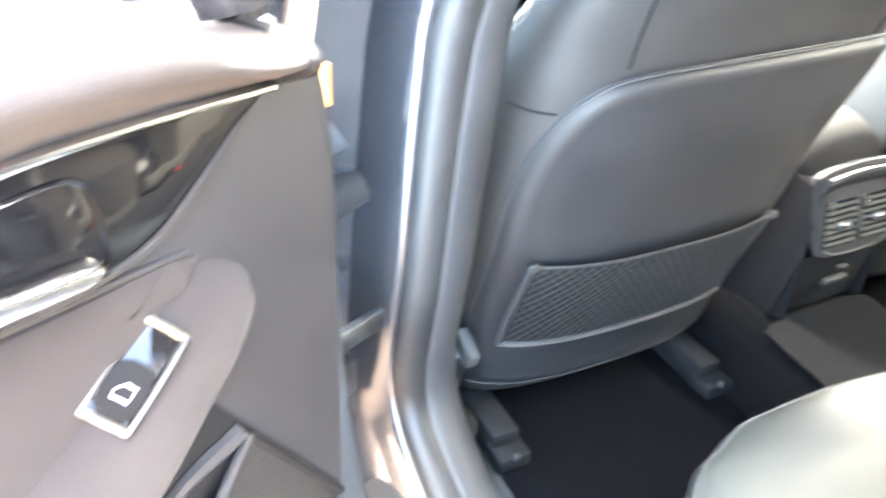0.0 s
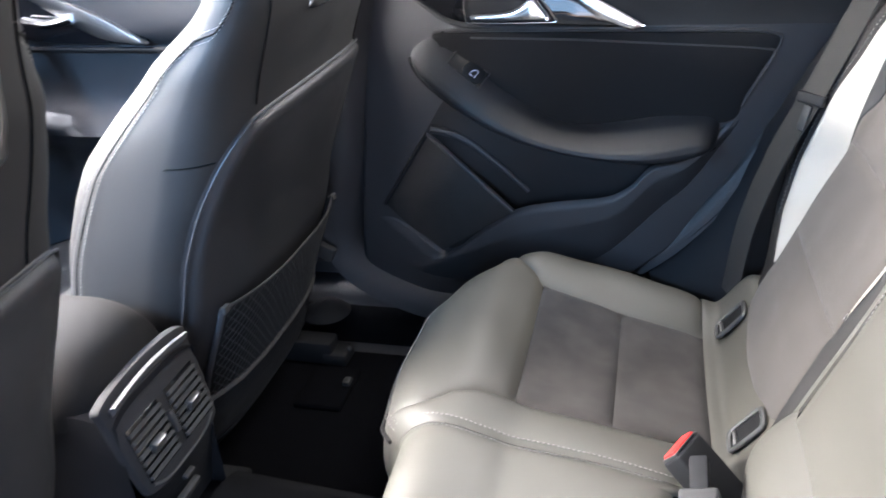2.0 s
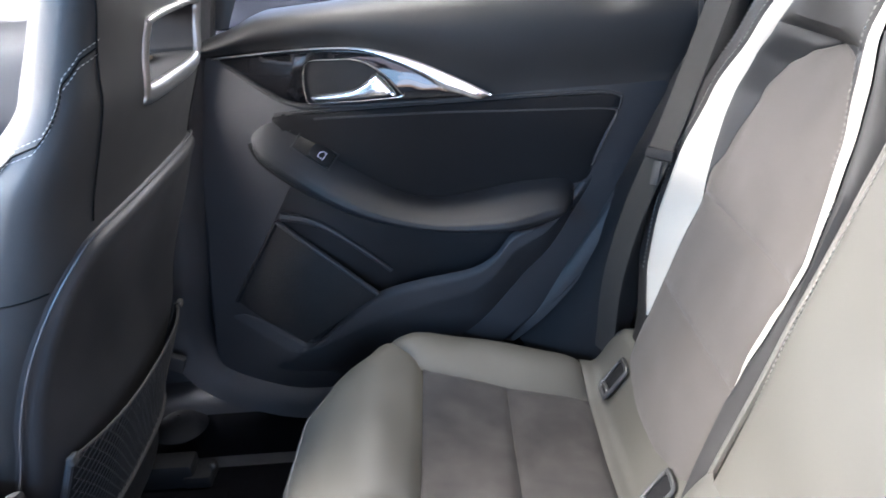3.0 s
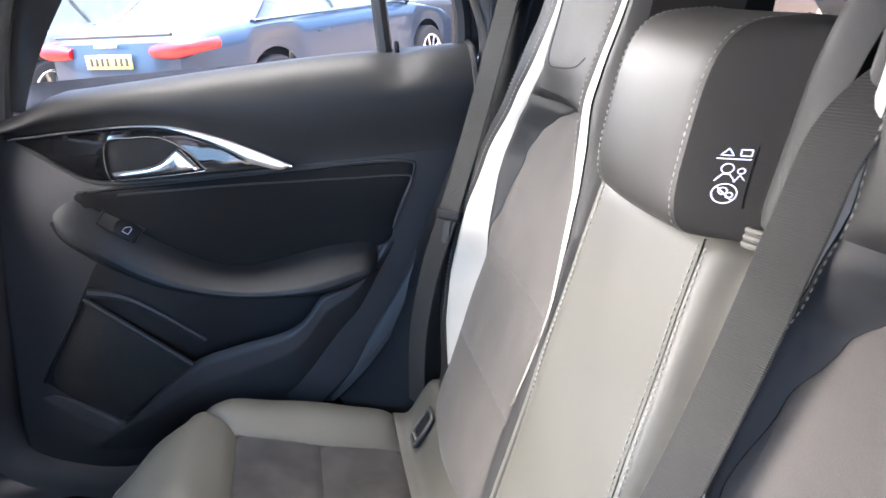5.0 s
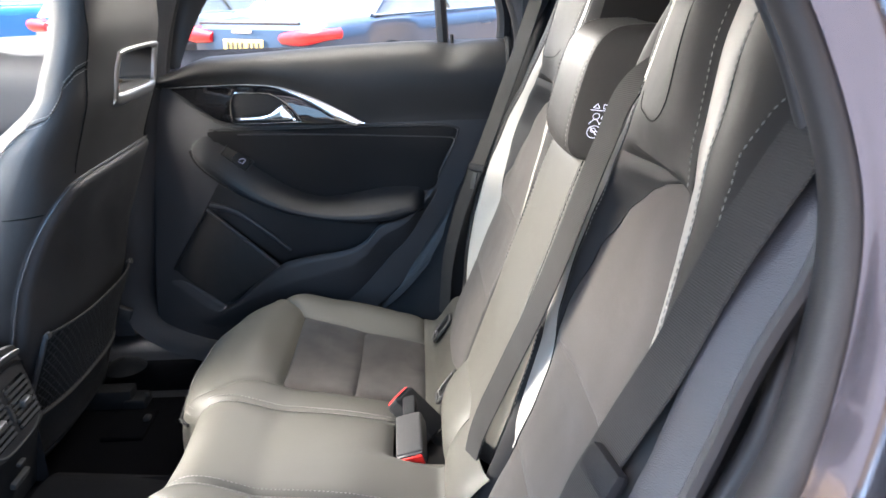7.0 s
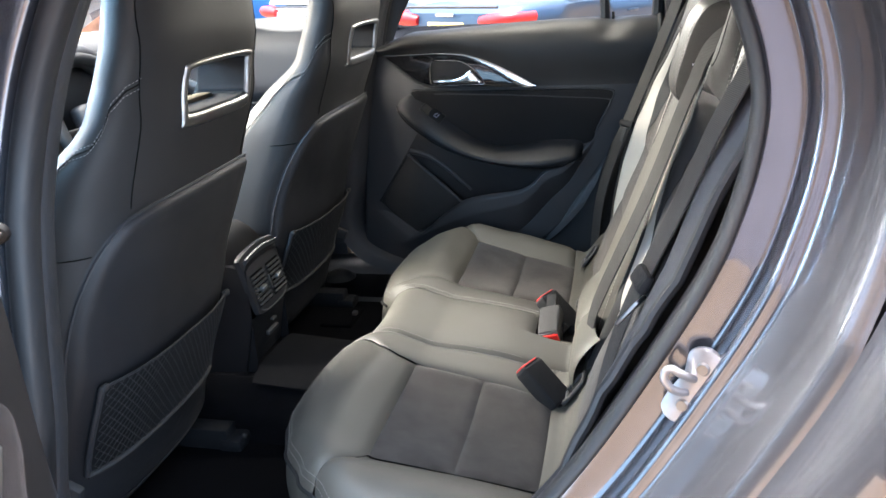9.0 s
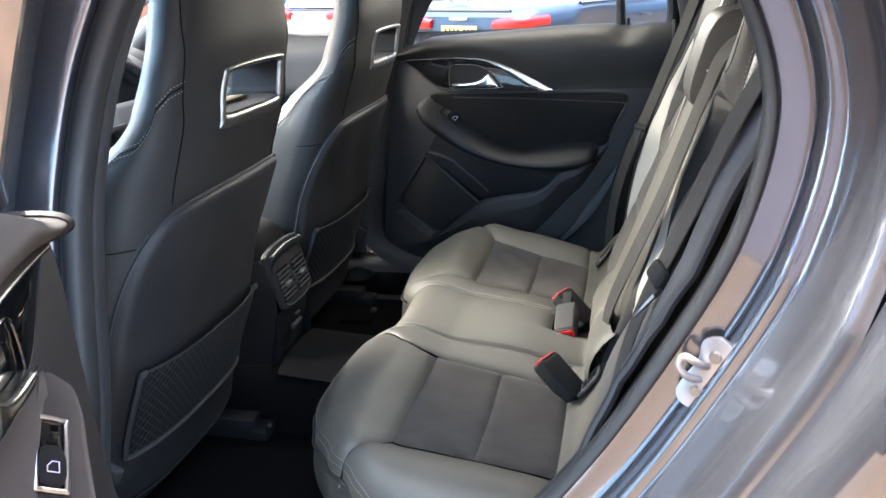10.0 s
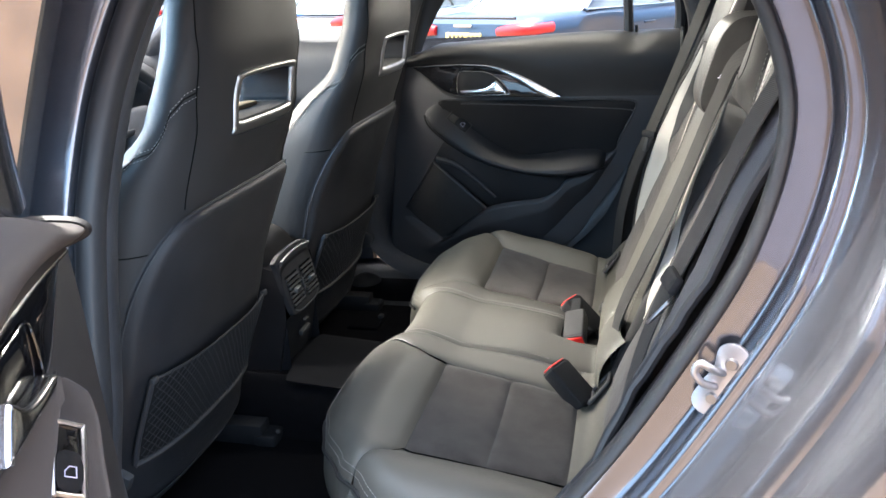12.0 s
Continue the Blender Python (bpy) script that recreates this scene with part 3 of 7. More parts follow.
o = part("windscreen", grid(windscreen, lin(0, 1, 12), lin(0, 1, 8)), GLASS, car_shell, "clear raked windscreen")
o.visible_shadow = False


def bonnet(u, v):
    x = -1.36 - 1.18 * v
    yy = (u - 0.5) * 2
    return (x - 0.10 * (1 - yy * yy) * v, yy * (0.80 - 0.12 * v), 1.02 - 0.04 * yy * yy - 0.26 * v ** 1.8)


part("bonnet", grid(bonnet, lin(0, 1, 16), lin(0, 1, 12)), PAINT, car_shell, "long grey bonnet")
part("front_bumper", grid(lambda u, v: (-2.55 + 0.22 * abs((u - 0.5) * 2) ** 2.5 - 0.06 * math.sin(math.pi * v), (u - 0.5) * 1.5, 0.25 + 0.52 * v), lin(0, 1, 18), lin(0, 1, 8)), PAINT, car_shell, "painted front bumper")


def tailgate(u, v):
    yy = (u - 0.5) * 2
    z = 0.62 + 0.42 * v
    return (1.50 - 0.10 * v - 0.16 * abs(yy) ** 3, yy * 0.78, z)


part("tailgate", grid(tailgate, lin(0, 1, 14), lin(0, 1, 8)), PAINT, car_shell, "grey tailgate")


def rear_glass(u, v):
    yy = (u - 0.5) * 2
    return (1.40 - 0.30 * v - 0.12 * yy * yy, yy * (0.70 - 0.10 * v), 1.04 + 0.34 * v)


o = part("rear_window", grid(rear_glass, lin(0, 1, 10), lin(0, 1, 6)), GLASS_DARK, car_shell, "tinted rear window")
part("rear_bumper", grid(lambda u, v: (1.55 - 0.25 * abs((u - 0.5) * 2) ** 3, (u - 0.5) * 1.6, 0.25 + 0.38 * v), lin(0, 1, 18), lin(0, 1, 6)), PAINT, car_shell, "painted rear bumper")
part("dashboard", tube(spline([(-1.10, -0.66, 0.93), (-1.04, -0.3, 0.98), (-1.04, 0.1, 0.98), (-1.10, 0.66, 0.94)], 6), 0.17, 16, flat=0.75), PLASTIC_SOFT, car_shell, "dark soft dashboard")
part("scuttle", grid(lambda u, v: (-1.45 + 0.45 * v, (u - 0.5) * 1.45, 1.03 - 0.01 * v), lin(0, 1, 8), lin(0, 1, 3)), PLASTIC, car_shell)
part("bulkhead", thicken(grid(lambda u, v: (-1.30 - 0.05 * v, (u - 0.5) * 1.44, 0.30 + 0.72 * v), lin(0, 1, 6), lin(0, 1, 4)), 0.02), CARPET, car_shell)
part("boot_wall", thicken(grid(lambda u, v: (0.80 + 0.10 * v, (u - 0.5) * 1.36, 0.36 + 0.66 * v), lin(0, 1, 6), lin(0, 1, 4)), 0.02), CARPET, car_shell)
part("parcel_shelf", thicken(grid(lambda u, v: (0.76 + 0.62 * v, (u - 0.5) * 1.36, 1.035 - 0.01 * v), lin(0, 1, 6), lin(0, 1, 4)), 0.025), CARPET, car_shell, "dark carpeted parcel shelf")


def floor_z(x, y):
    tun = 0.115 * smooth01((0.17 - abs(y)) / 0.07)
    heel = 0.10 * smooth01((x - 0.05) / 0.10)
    edge = 0.07 * smooth01((abs(y) - 0.60) / 0.10)
    return 0.352 + max(tun, heel) + edge


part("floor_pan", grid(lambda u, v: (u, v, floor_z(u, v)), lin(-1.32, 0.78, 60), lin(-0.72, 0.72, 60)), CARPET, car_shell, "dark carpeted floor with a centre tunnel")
part("underbody", grid(lambda u, v: (u, v, 0.19), lin(-2.3, 1.4, 6), lin(-0.80, 0.80, 6)), PLASTIC, car_shell)


# wheels
def wheel(at, r=0.325, w=0.225, side=-1, rim_r=0.24):
    wh = thing("wheel", at, "alloy wheel with black tyre", "wheel", "wheels of the grey car")
    c = Vector(at)
    prof = [(rim_r, -w / 2 + 0.02), (rim_r + 0.02, -w / 2), (r - 0.03, -w / 2), (r - 0.008, -w / 2 + 0.02), (r, -w / 4), (r, w / 4), (r - 0.008, w / 2 - 0.02), (r - 0.03, w / 2), (rim_r + 0.02, w / 2), (rim_r, w / 2 - 0.02)]
    part("tyre", grid(lambda u, v: c + Vector((prof[v][0] * math.cos(u), prof[v][1], prof[v][0] * math.sin(u))), lin(0, 2 * math.pi, 40)[:-1], range(len(prof)), closed_u=True), RUBBER, wh, "black rubber tyre")
    b = bmesh.new()
    for k in range(10):
        a = 2 * math.pi * k / 10
        d = Vector((math.cos(a), 0, math.sin(a)))
        tube([c + d * 0.04 + Vector((0, side * w * 0.38, 0)), c + d * (rim_r - 0.01) + Vector((0, side * w * 0.40, 0))], 0.016, 6, bm=b)
    bmesh.ops.create_cone(b, cap_ends=True, segments=20, radius1=0.06, radius2=0.05, depth=0.05, matrix=Matrix.Translation(c + Vector((0, side * w * 0.36, 0))) @ Matrix.Rotation(radians(90), 4, "X"))
    part("rim", b, CHROME_DULL, wh, "silver spoked alloy rim")
    return wh


for sx, sy in ((-1.72, -0.76), (-1.72, 0.76), (1.0, -0.76), (1.0, 0.76)):
    wheel((sx, sy, 0.325), side=-1 if sy < 0 else 1)


for side in (-1, 1):
    prof = rounded([(0.585, 0.352), (0.640, 0.365), (0.668, 0.40), (0.672, 0.432), (0.690, 0.450), (0.735, 0.448), (0.80, 0.40), (0.845, 0.34)])
    part("sill_trim", grid(lambda u, v: (u, side * prof[v][0], prof[v][1]), lin(-1.28, 0.52, 20), range(len(prof))), PLASTIC_SOFT, car_shell, "dark moulded sill trim")
    part("rear_side_lining", grid(lambda u, v: (0.62 + 0.30 * u, side * (0.665 + 0.02 * u), 0.36 + 0.68 * v), lin(0, 1, 4), lin(0, 1, 4)), CARPET, car_shell)

# buildings along the street behind the camera; the pale one is added, unseen, for reflections
BRICK = material("tan_brick", (0.46, 0.30, 0.17), 0.9, var=0.3, scale=2.0, bump=0.5, bump_scale=40)
REFLECTED_WALL = material("pale_reflected_wall", (0.62, 0.60, 0.62), 0.9, var=0.15, scale=2.0, bump=0.5, bump_scale=40)
solo("wall_reflected", thicken(grid(lambda u, v: (-2.6 + 34 * u, -8.0, 6.5 * v), lin(0, 1, 8), lin(0, 1, 4)), 0.3), REFLECTED_WALL, "tall plain pale wall, unseen, added for the car's paint to reflect", "wall", kind="structure")
solo("wall_brick", thicken(grid(lambda u, v: (-31 + 28.4 * u, -7.6, 6.8 * v), lin(0, 1, 8), lin(0, 1, 4)), 0.3), BRICK, "tall plain tan brick wall along the car park", "wall", kind="structure")


# ---- rear bench cushion ----
bench = thing("rear_bench", (0.2, 0.0, 0.40), "black leather rear bench with grey suede inserts and white stripes", "car seat")
CW = curve1([(-0.10, 0.63), (0.22, 0.63), (0.33, 0.615), (0.40, 0.602), (0.47, 0.595)])
XF = curve1([(0.0, -0.008), (0.17, -0.012), (0.24, -0.047), (0.40, -0.058), (0.62, -0.054), (0.74, -0.028), (0.86, 0.024), (0.94, 0.076), (1.0, 0.132)])
X_BACK = 0.47
U_MID, X_INS, X_SEAM, X_REAR = 0.185, 0.122, 0.248, 0.374
U_IN = curve1([(0.0, 0.235), (0.02, 0.247), (0.05, 0.283), (0.09, 0.306), (0.125, 0.312), (0.25, 0.316), (0.374, 0.335)])
U_OUT = curve1([(0.12, 0.794), (0.25, 0.775), (0.374, 0.780)])
X_ROLL = curve1([(0.78, X_INS), (0.82, 0.110), (0.87, 0.078), (0.92, 0.048), (1.0, 0.0)])


def drop(d, r):
    if d >= r:
        return 0.0
    t = 1 - d / r
    return r * (1 - math.sqrt(max(0.0, 1 - t * t)))


def cushion(u, v):
    """u across from -1 to 1, v from the front edge (0) to the back (1)."""
    a = abs(u)
    xf = XF(a)
    x = xf + (X_BACK - xf) * v
    w = CW(x)
    y = u * w
    df, ds = x - xf, (1 - a) * w
    z = 0.600 - 0.020 * smooth01((x - 0.05) / 0.09) - 0.062 * min(1.0, max(0.0, (x - 0.11) / 0.28)) + 0.070 * smooth01((x - 0.392) / 0.06)
    z += 0.012 * math.exp(-((a * w - 0.34) / 0.18) ** 2) * math.exp(-((x - 0.045) / 0.05) ** 2)
    z += 0.020 * math.exp(-((a - 0.90) / 0.08) ** 2) * smooth01((x - 0.02) / 0.12) * smooth01((0.46 - x) / 0.10)
    z -= 0.008 * math.exp(-((a * w - 0.34) / 0.10) ** 2) * smooth01((x - 0.10) / 0.08)
    z += 0.026 * math.exp(-(a / 0.24) ** 2) * smooth01((x - 0.06) / 0.24) * smooth01((0.47 - x) / 0.08)
    z -= drop(df, 0.062) + drop(ds, 0.05)
    z += 0.0018 * noise.noise((x * 14, y * 14, 3)) + 0.0024 * noise.noise((x * 6, y * 6, 9))
    return Vector((x, y, z))


def cushion_at(u, x):
    xf = XF(abs(u))
    return cushion(u, (x - xf) / (X_BACK - xf))


def cushion_patch(name, sg, u0, u1, x0, x1, mat, nu, nv, label="", amount=0.009, reach=0.012, open_sides=""):
    """A cover panel between two lines across (u by x) and two lines along (x by u), turned down along its seams.
    open_sides: letters of the sides without a seam (f front, i inner, o outer, b back)."""
    def uv(s, t):
        u = 0.5 * (u0(0.2) + u1(0.2))
        for _ in range(4):
            a = max(x0(u), XF(abs(u)))
            x = a + (x1(u) - a) * t
            u = u0(x) + (u1(x) - u0(x)) * s
        return u, x, a

    def P(s, t):
        u, x, a = uv(s, t)
        p = cushion_at(sg * u, x)
        w = abs(u1(x) - u0(x)) * CW(x)
        d = [9.0]
        if "i" not in open_sides:
            d.append(s * w)
        if "o" not in open_sides:
            d.append((1 - s) * w)
        if "f" not in open_sides:
            d.append(x - a)
        if "b" not in open_sides:
            d.append(x1(u) - x)
        dip = sum(math.exp(-max(0.0, q) / reach) for q in d)
        p.z -= amount * min(1.15, dip)
        return p
    return part(name, grid(P, ease(0, 1, nu), ease(0, 1, nv)), mat, bench, label)


def const(v):
    return lambda _: v


FRONT = const(-1.0)
for sg in (1, -1):
    cushion_patch("front_bolster", sg, U_IN, const(0.925), FRONT, X_ROLL, LEATHER_LIT, 44, 30, "padded black leather front roll", open_sides="fo")
    for xa, xb in ((X_INS, X_SEAM), (X_SEAM, X_REAR)):
        cushion_patch("seat_insert", sg, U_IN, U_OUT, const(xa), const(xb), SUEDE, 34, 24, "soft grey suede insert", 0.006, 0.009)
    cushion_patch("side_bolster", sg, U_OUT, const(1.0), X_ROLL, const(X_REAR), LEATHER_LIT, 22, 34, "black leather side bolster", open_sides="o")
    cushion_patch("rear_strip", sg, const(U_MID), const(1.0), const(X_REAR), const(X_BACK), LEATHER_LIT, 40, 16, "black leather strip at the back of the cushion", 0.005, 0.008, "ob")
    cushion_patch("inner_panel", sg, const(U_MID), U_IN, FRONT, const(X_REAR), LEATHER_LIT, 16, 48, "black leather panel beside the middle seat", 0.006, 0.008, "f")


def mid_end(u):
    """The middle panel is cut short where its buckle sits."""
    y = u * 0.60
    return 0.322 + 0.10 * (1 - smooth01((y + 0.028) / 0.02) * smooth01((0.108 - y) / 0.02))


cushion_patch("middle_panel", 1, const(-U_MID), const(U_MID), FRONT, mid_end, LEATHER_LIT, 44, 56, "smooth black leather middle panel", 0.007, 0.010, "f")
part("buckle_well", grid(lambda u, v: (0.27 + 0.19 * v, -0.13 + 0.27 * u, 0.505), lin(0, 1, 6), lin(0, 1, 4)), LID, bench, "dark well for the middle buckle")


def skirt_pts(n=120):
    top = [cushion(u, 0.0) for u in [math.sin(math.pi / 2 * (i / n * 2 - 1)) for i in range(n + 1)]]
    left = [cushion(-1, v) for v in lin(1, 0, 20)][:-1]
    right = [cushion(1, v) for v in lin(0, 1, 20)][1:]
    return left + top + right


SK = skirt_pts()


def skirt(i, v):
    p = SK[i].copy()
    bul = 0.010 * math.sin(math.pi * min(1, v * 1.2))
    d = Vector((p.x - 0.25, p.y * 0.4, 0)).normalized()
    p += d * (bul - 0.030 * v * v)
    p.z = p.z + 0.001 - (p.z - 0.375) * v
    return p


part("skirt", grid(skirt, range(len(SK)), lin(0, 1, 10)), LEATHER_LIT, bench, "black leather front skirt")
for sg in (1, -1):
    edge = [cushion(sg * u, 0.0) for u in lin(0.205, 0.93, 60)] + [cushion(sg * 1.0, v) for v in lin(0.02, 0.55, 20)]
    edge = [p + Vector((-0.002, 0, 0.004)) for p in edge]
    part("piping", tube(edge, 0.0034, 8), LEATHER, bench, "black piping along the cushion edge")
    for d in (0.005, 0.011):
        way = [(a, XF(a) + d) for a in lin(0.205, 1 - d / 0.62, 70)]
        way += [(way[-1][0], x) for x in lin(way[-1][1], 0.36, 24)[1:]]
        line = [cushion_at(sg * a, x) for a, x in way]
        line = [p + Vector((p.x - 0.25, p.y * 0.4, 0)).normalized() * 0.0012 + Vector((0, 0, 0.0008)) for p in line]
        part("stitching", stitches(line, 0.0062, 0.0044, 0.0008), THREAD, bench, "pale contrast stitching")
    for du in (0.014, -0.014):
        inn = [cushion_at(sg * (U_MID + du), x) + Vector((0, 0, -0.0008)) for x in lin(0.012, 0.385 if du > 0 else 0.31, 50)]
        part("stitching", stitches(inn, 0.0062, 0.0042, 0.0008), THREAD_DIM, bench, "pale contrast stitching")

# child-seat anchor openings behind the cushion
def isofix(y):
    """A slot on the rising strip at the cushion's back, its dark depth a black plate."""
    u = y / CW(0.415)
    p0, p1 = cushion_at(u, 0.396), cushion_at(u, 0.436)
    ex, ey = (p1 - p0).normalized(), Vector((0, 1, 0))
    ez = ex.cross(ey).normalized()
    T = Matrix.Translation((p0 + p1) / 2) @ Matrix((ex, ey, ez)).transposed().to_4x4()
    t = thing("child_seat_anchor", (p0 + p1) / 2, "grey plastic child-seat anchor slot at the cushion's back", "anchor slot", "child-seat anchor slots")
    outer = [(-0.032, -0.013), (-0.026, -0.020), (0.020, -0.021), (0.031, -0.015), (0.033, 0.012), (0.026, 0.020), (-0.020, 0.019), (-0.031, 0.012)]
    ring_pts = spline([(a, b, 0) for a, b in outer], 5, True)
    part("surround", tube([T @ Vector((q.x * 0.9, q.y * 0.9, 0.005)) for q in ring_pts], 0.0036, 8, True), ISO_GREY, t, "grey plastic surround")
    # no hole is cut: a black plate gives the slot its shade
    part("opening", plate([(q.x * 0.86, q.y * 0.86) for q in ring_pts], lambda q, h: T @ Vector((q[0], q[1], h + 0.001)), 0.003, 0.001), INSERT, t, "black plate for the shade in the slot")
    part("anchor_bar", tube([T @ Vector((-0.020, -0.013, 0.005)), T @ Vector((-0.017, 0.0, 0.007)), T @ Vector((-0.020, 0.013, 0.005))], 0.0028, 8), STEEL, t, "steel anchor bar")


for y in (0.478, 0.218, -0.215, -0.490):
    isofix(y)


# buckles at the cushion's back
def buckle(tip, back_dir, wide_dir, label, shell, size=(0.088, 0.056, 0.030)):
    """tip: the middle of the button's end; back_dir: from there along the housing; wide_dir: across its width."""
    t = thing("seat_belt_buckle", tip, label, "belt buckle", "rear belt buckles")
    X = Vector(back_dir).normalized()
    Y = Vector(wide_dir)
    Y = (Y - X * Y.dot(X)).normalized()
    Z = X.cross(Y)
    R = Matrix((X, Y, Z)).transposed().to_4x4()
    T = Matrix.Translation(tip) @ R
    L, W, H = size
    part("housing", rbox((L, W, H), T @ Vector((L / 2, 0, 0)), R, 0.005, 3), shell, t, "black plastic buckle housing")
    part("button_rim", rbox((0.005, W * 0.94, H * 0.86), T @ Vector((-0.0005, 0, 0)), R, 0.002, 2), ISO_GREY, t, "pale rim round the button")
    part("release_button", rbox((0.008, W * 0.86, H * 0.66), T @ Vector((-0.002, 0, 0)), R, 0.0025, 2), RED_PLASTIC, t, "red release button")
    part("button_slot", rbox((0.003, W * 0.70, 0.003), T @ Vector((-0.0015, 0, H * 0.40)), R, 0.0008, 1), PLASTIC, t, "dark tongue slot")
    part("stalk", rbox((0.05, W * 0.5, H * 0.5), T @ Vector((L + 0.018, 0, -0.002)), R, 0.004, 2), PLASTIC, t, "black stalk")


buckle((0.330, 0.144, 0.572), (0.70, -0.36, -0.62), (0.40, 0.90, 0.06), "black seat-belt buckle with red button, lying on the cushion", PLASTIC)
buckle((0.352, -0.004, 0.545), (-0.02, 0.84, 0.30), (0.95, 0.05, 0.30), "grey middle seat-belt buckle with red button in its well", PLASTIC_GREY, (0.080, 0.044, 0.034))
buckle((0.328, -0.184, 0.572), (0.70, -0.36, -0.62), (0.40, 0.90, 0.06), "black seat-belt buckle with red button, lying on the cushion", PLASTIC)

# ---- rear backrest ----
BX, BZ, BK = 0.448, 0.585, 0.3125
BNRM = Vector((-1, 0, BK)).normalized()


def back(y, z, n):
    """A point of the backrest: at y, at about height z, n in front of its plane."""
    return Vector((BX + BK * (z - BZ), y, z)) + BNRM * n


backrest = bench
# edges of the panels of one outer seat, by height
B_IN = curve1([(0.56, 0.142), (0.95, 0.139), (1.02, 0.145), (1.08, 0.165), (1.14, 0.182), (1.30, 0.182)])
B_S0 = curve1([(0.56, 0.196), (0.70, 0.203), (0.728, 0.194), (0.806, 0.179), (0.879, 0.162), (0.94, 0.167), (0.992, 0.176), (1.044, 0.192), (1.094, 0.214), (1.14, 0.212), (1.20, 0.206), (1.30, 0.200)])
B_S1 = curve1([(0.56, 0.198), (0.70, 0.206), (0.75, 0.213), (0.80, 0.208), (0.835, 0.197), (0.872, 0.184), (0.93, 0.188), (0.987, 0.198), (1.04, 0.218), (1.091, 0.232), (1.14, 0.226), (1.20, 0.217), (1.30, 0.210)])
B_SL = curve1([(0.56, 0.198), (0.835, 0.197), (0.88, 0.194), (0.96, 0.213), (1.013, 0.236), (1.045, 0.267), (1.060, 0.295), (1.069, 0.325), (1.072, 0.338)])
B_SO = curve1([(0.56, 0.50), (0.84, 0.499), (0.908, 0.485), (0.99, 0.467), (1.03, 0.440), (1.052, 0.402), (1.066, 0.365), (1.072, 0.342)])
B_S2 = curve1([(0.56, 0.495), (0.64, 0.502), (0.70, 0.507), (0.785, 0.508), (0.84, 0.500), (0.875, 0.496), (0.902, 0.502), (0.98, 0.496), (1.03, 0.475), (1.063, 0.455), (1.12, 0.421), (1.19, 0.397), (1.30, 0.385)])
B_S3 = curve1([(0.56, 0.497), (0.645, 0.506), (0.673, 0.522), (0.709, 0.545), (0.79, 0.556), (0.885, 0.548), (0.972, 0.529), (1.055, 0.490), (1.127, 0.455), (1.19, 0.434), (1.30, 0.422)])
B_ST = curve1([(1.00, 0.560), (1.034, 0.547), (1.099, 0.523), (1.126, 0.514), (1.16, 0.517), (1.20, 0.535)])
B_OUT = curve1([(0.56, 0.560), (0.66, 0.600), (0.80, 0.622), (1.00, 0.612), (1.10, 0.590), (1.18, 0.560), (1.30, 0.530)])
# how far the padding stands out along those edges, by height
N_S0 = curve1([(0.60, 0.012), (0.80, 0.004), (0.95, 0.003), (1.05, 0.0), (1.30, -0.010)])
N_S1 = curve1([(0.60, 0.006), (0.70, -0.004), (0.82, -0.012), (0.87, -0.006), (0.95, -0.002), (1.10, 0.002), (1.30, -0.008)])
N_SL = curve1([(0.60, 0.008), (0.70, -0.004), (0.84, -0.014), (0.90, -0.020), (1.00, -0.026), (1.05, -0.034), (1.072, -0.036), (1.086, 0.002), (1.12, 0.010), (1.22, 0.012), (1.30, -0.012)])
N_MID = curve1([(0.56, 0.018), (0.64, 0.012), (0.70, -0.004), (0.80, -0.016), (0.90, -0.026), (1.00, -0.034), (1.06, -0.038), (1.072, -0.038), (1.088, 0.004), (1.12, 0.014), (1.22, 0.016), (1.30, -0.014)])
N_S2 = curve1([(0.60, 0.004), (0.70, -0.006), (0.826, -0.014), (0.88, -0.004), (0.95, 0.0), (1.06, -0.004), (1.20, 0.0), (1.30, -0.010)])
N_S3 = curve1([(0.60, -0.006), (0.70, 0.012), (0.78, 0.020), (0.87, 0.022), (0.965, 0.016), (1.06, 0.004), (1.20, -0.002), (1.30, -0.012)])


def back_n(y, z):
    """How far the padding stands out: raised bolsters, a dished middle, a headrest hanging over its upper end."""
    a = abs(y)
    s1, s2, s3 = B_S1(z), B_S2(z), B_S3(z)
    sl, so = max(s1 + 0.030, min(B_SL(z), 0.30)), min(s2 - 0.030, max(B_SO(z), 0.38))
    knots = [(B_IN(z) - 0.06, -0.05), (B_IN(z), -0.024), (B_S0(z) - 0.012, N_S0(z)), (s1, N_S1(z)), (sl, N_SL(z)), (0.345, N_MID(z)), (so, N_SL(z)),
             (s2, N_S2(z)), (s3, N_S3(z)), (s3 + 0.030, N_S3(z) + 0.002), (max(s3 + 0.055, B_OUT(z)), -0.030), (0.75, -0.09)]
    i = 0
    while i < len(knots) - 2 and a > knots[i + 1][0]:
        i += 1
    (x0, y0), (x1, y1) = knots[i], knots[i + 1]
    t = min(1.0, max(0.0, (a - x0) / (x1 - x0)))

    def slope(k):
        if k in (0, len(knots) - 1):
            return 0.0
        (xa, ya), (xb, yb), (xc, yc) = knots[k - 1], knots[k], knots[k + 1]
        da, dc = (yb - ya) / (xb - xa), (yc - yb) / (xc - xb)
        return 0.0 if da * dc <= 0 else 2 * da * dc / (da + dc)
    h = x1 - x0
    v = y0 * (2 * t ** 3 - 3 * t * t + 1) + h * slope(i) * (t ** 3 - 2 * t * t + t) + y1 * (3 * t * t - 2 * t ** 3) + h * slope(i + 1) * (t ** 3 - t * t)
    return v + 0.0016 * noise.noise((y * 9, z * 9, 1)) + 0.0012 * noise.noise((y * 24, z * 17, 4))


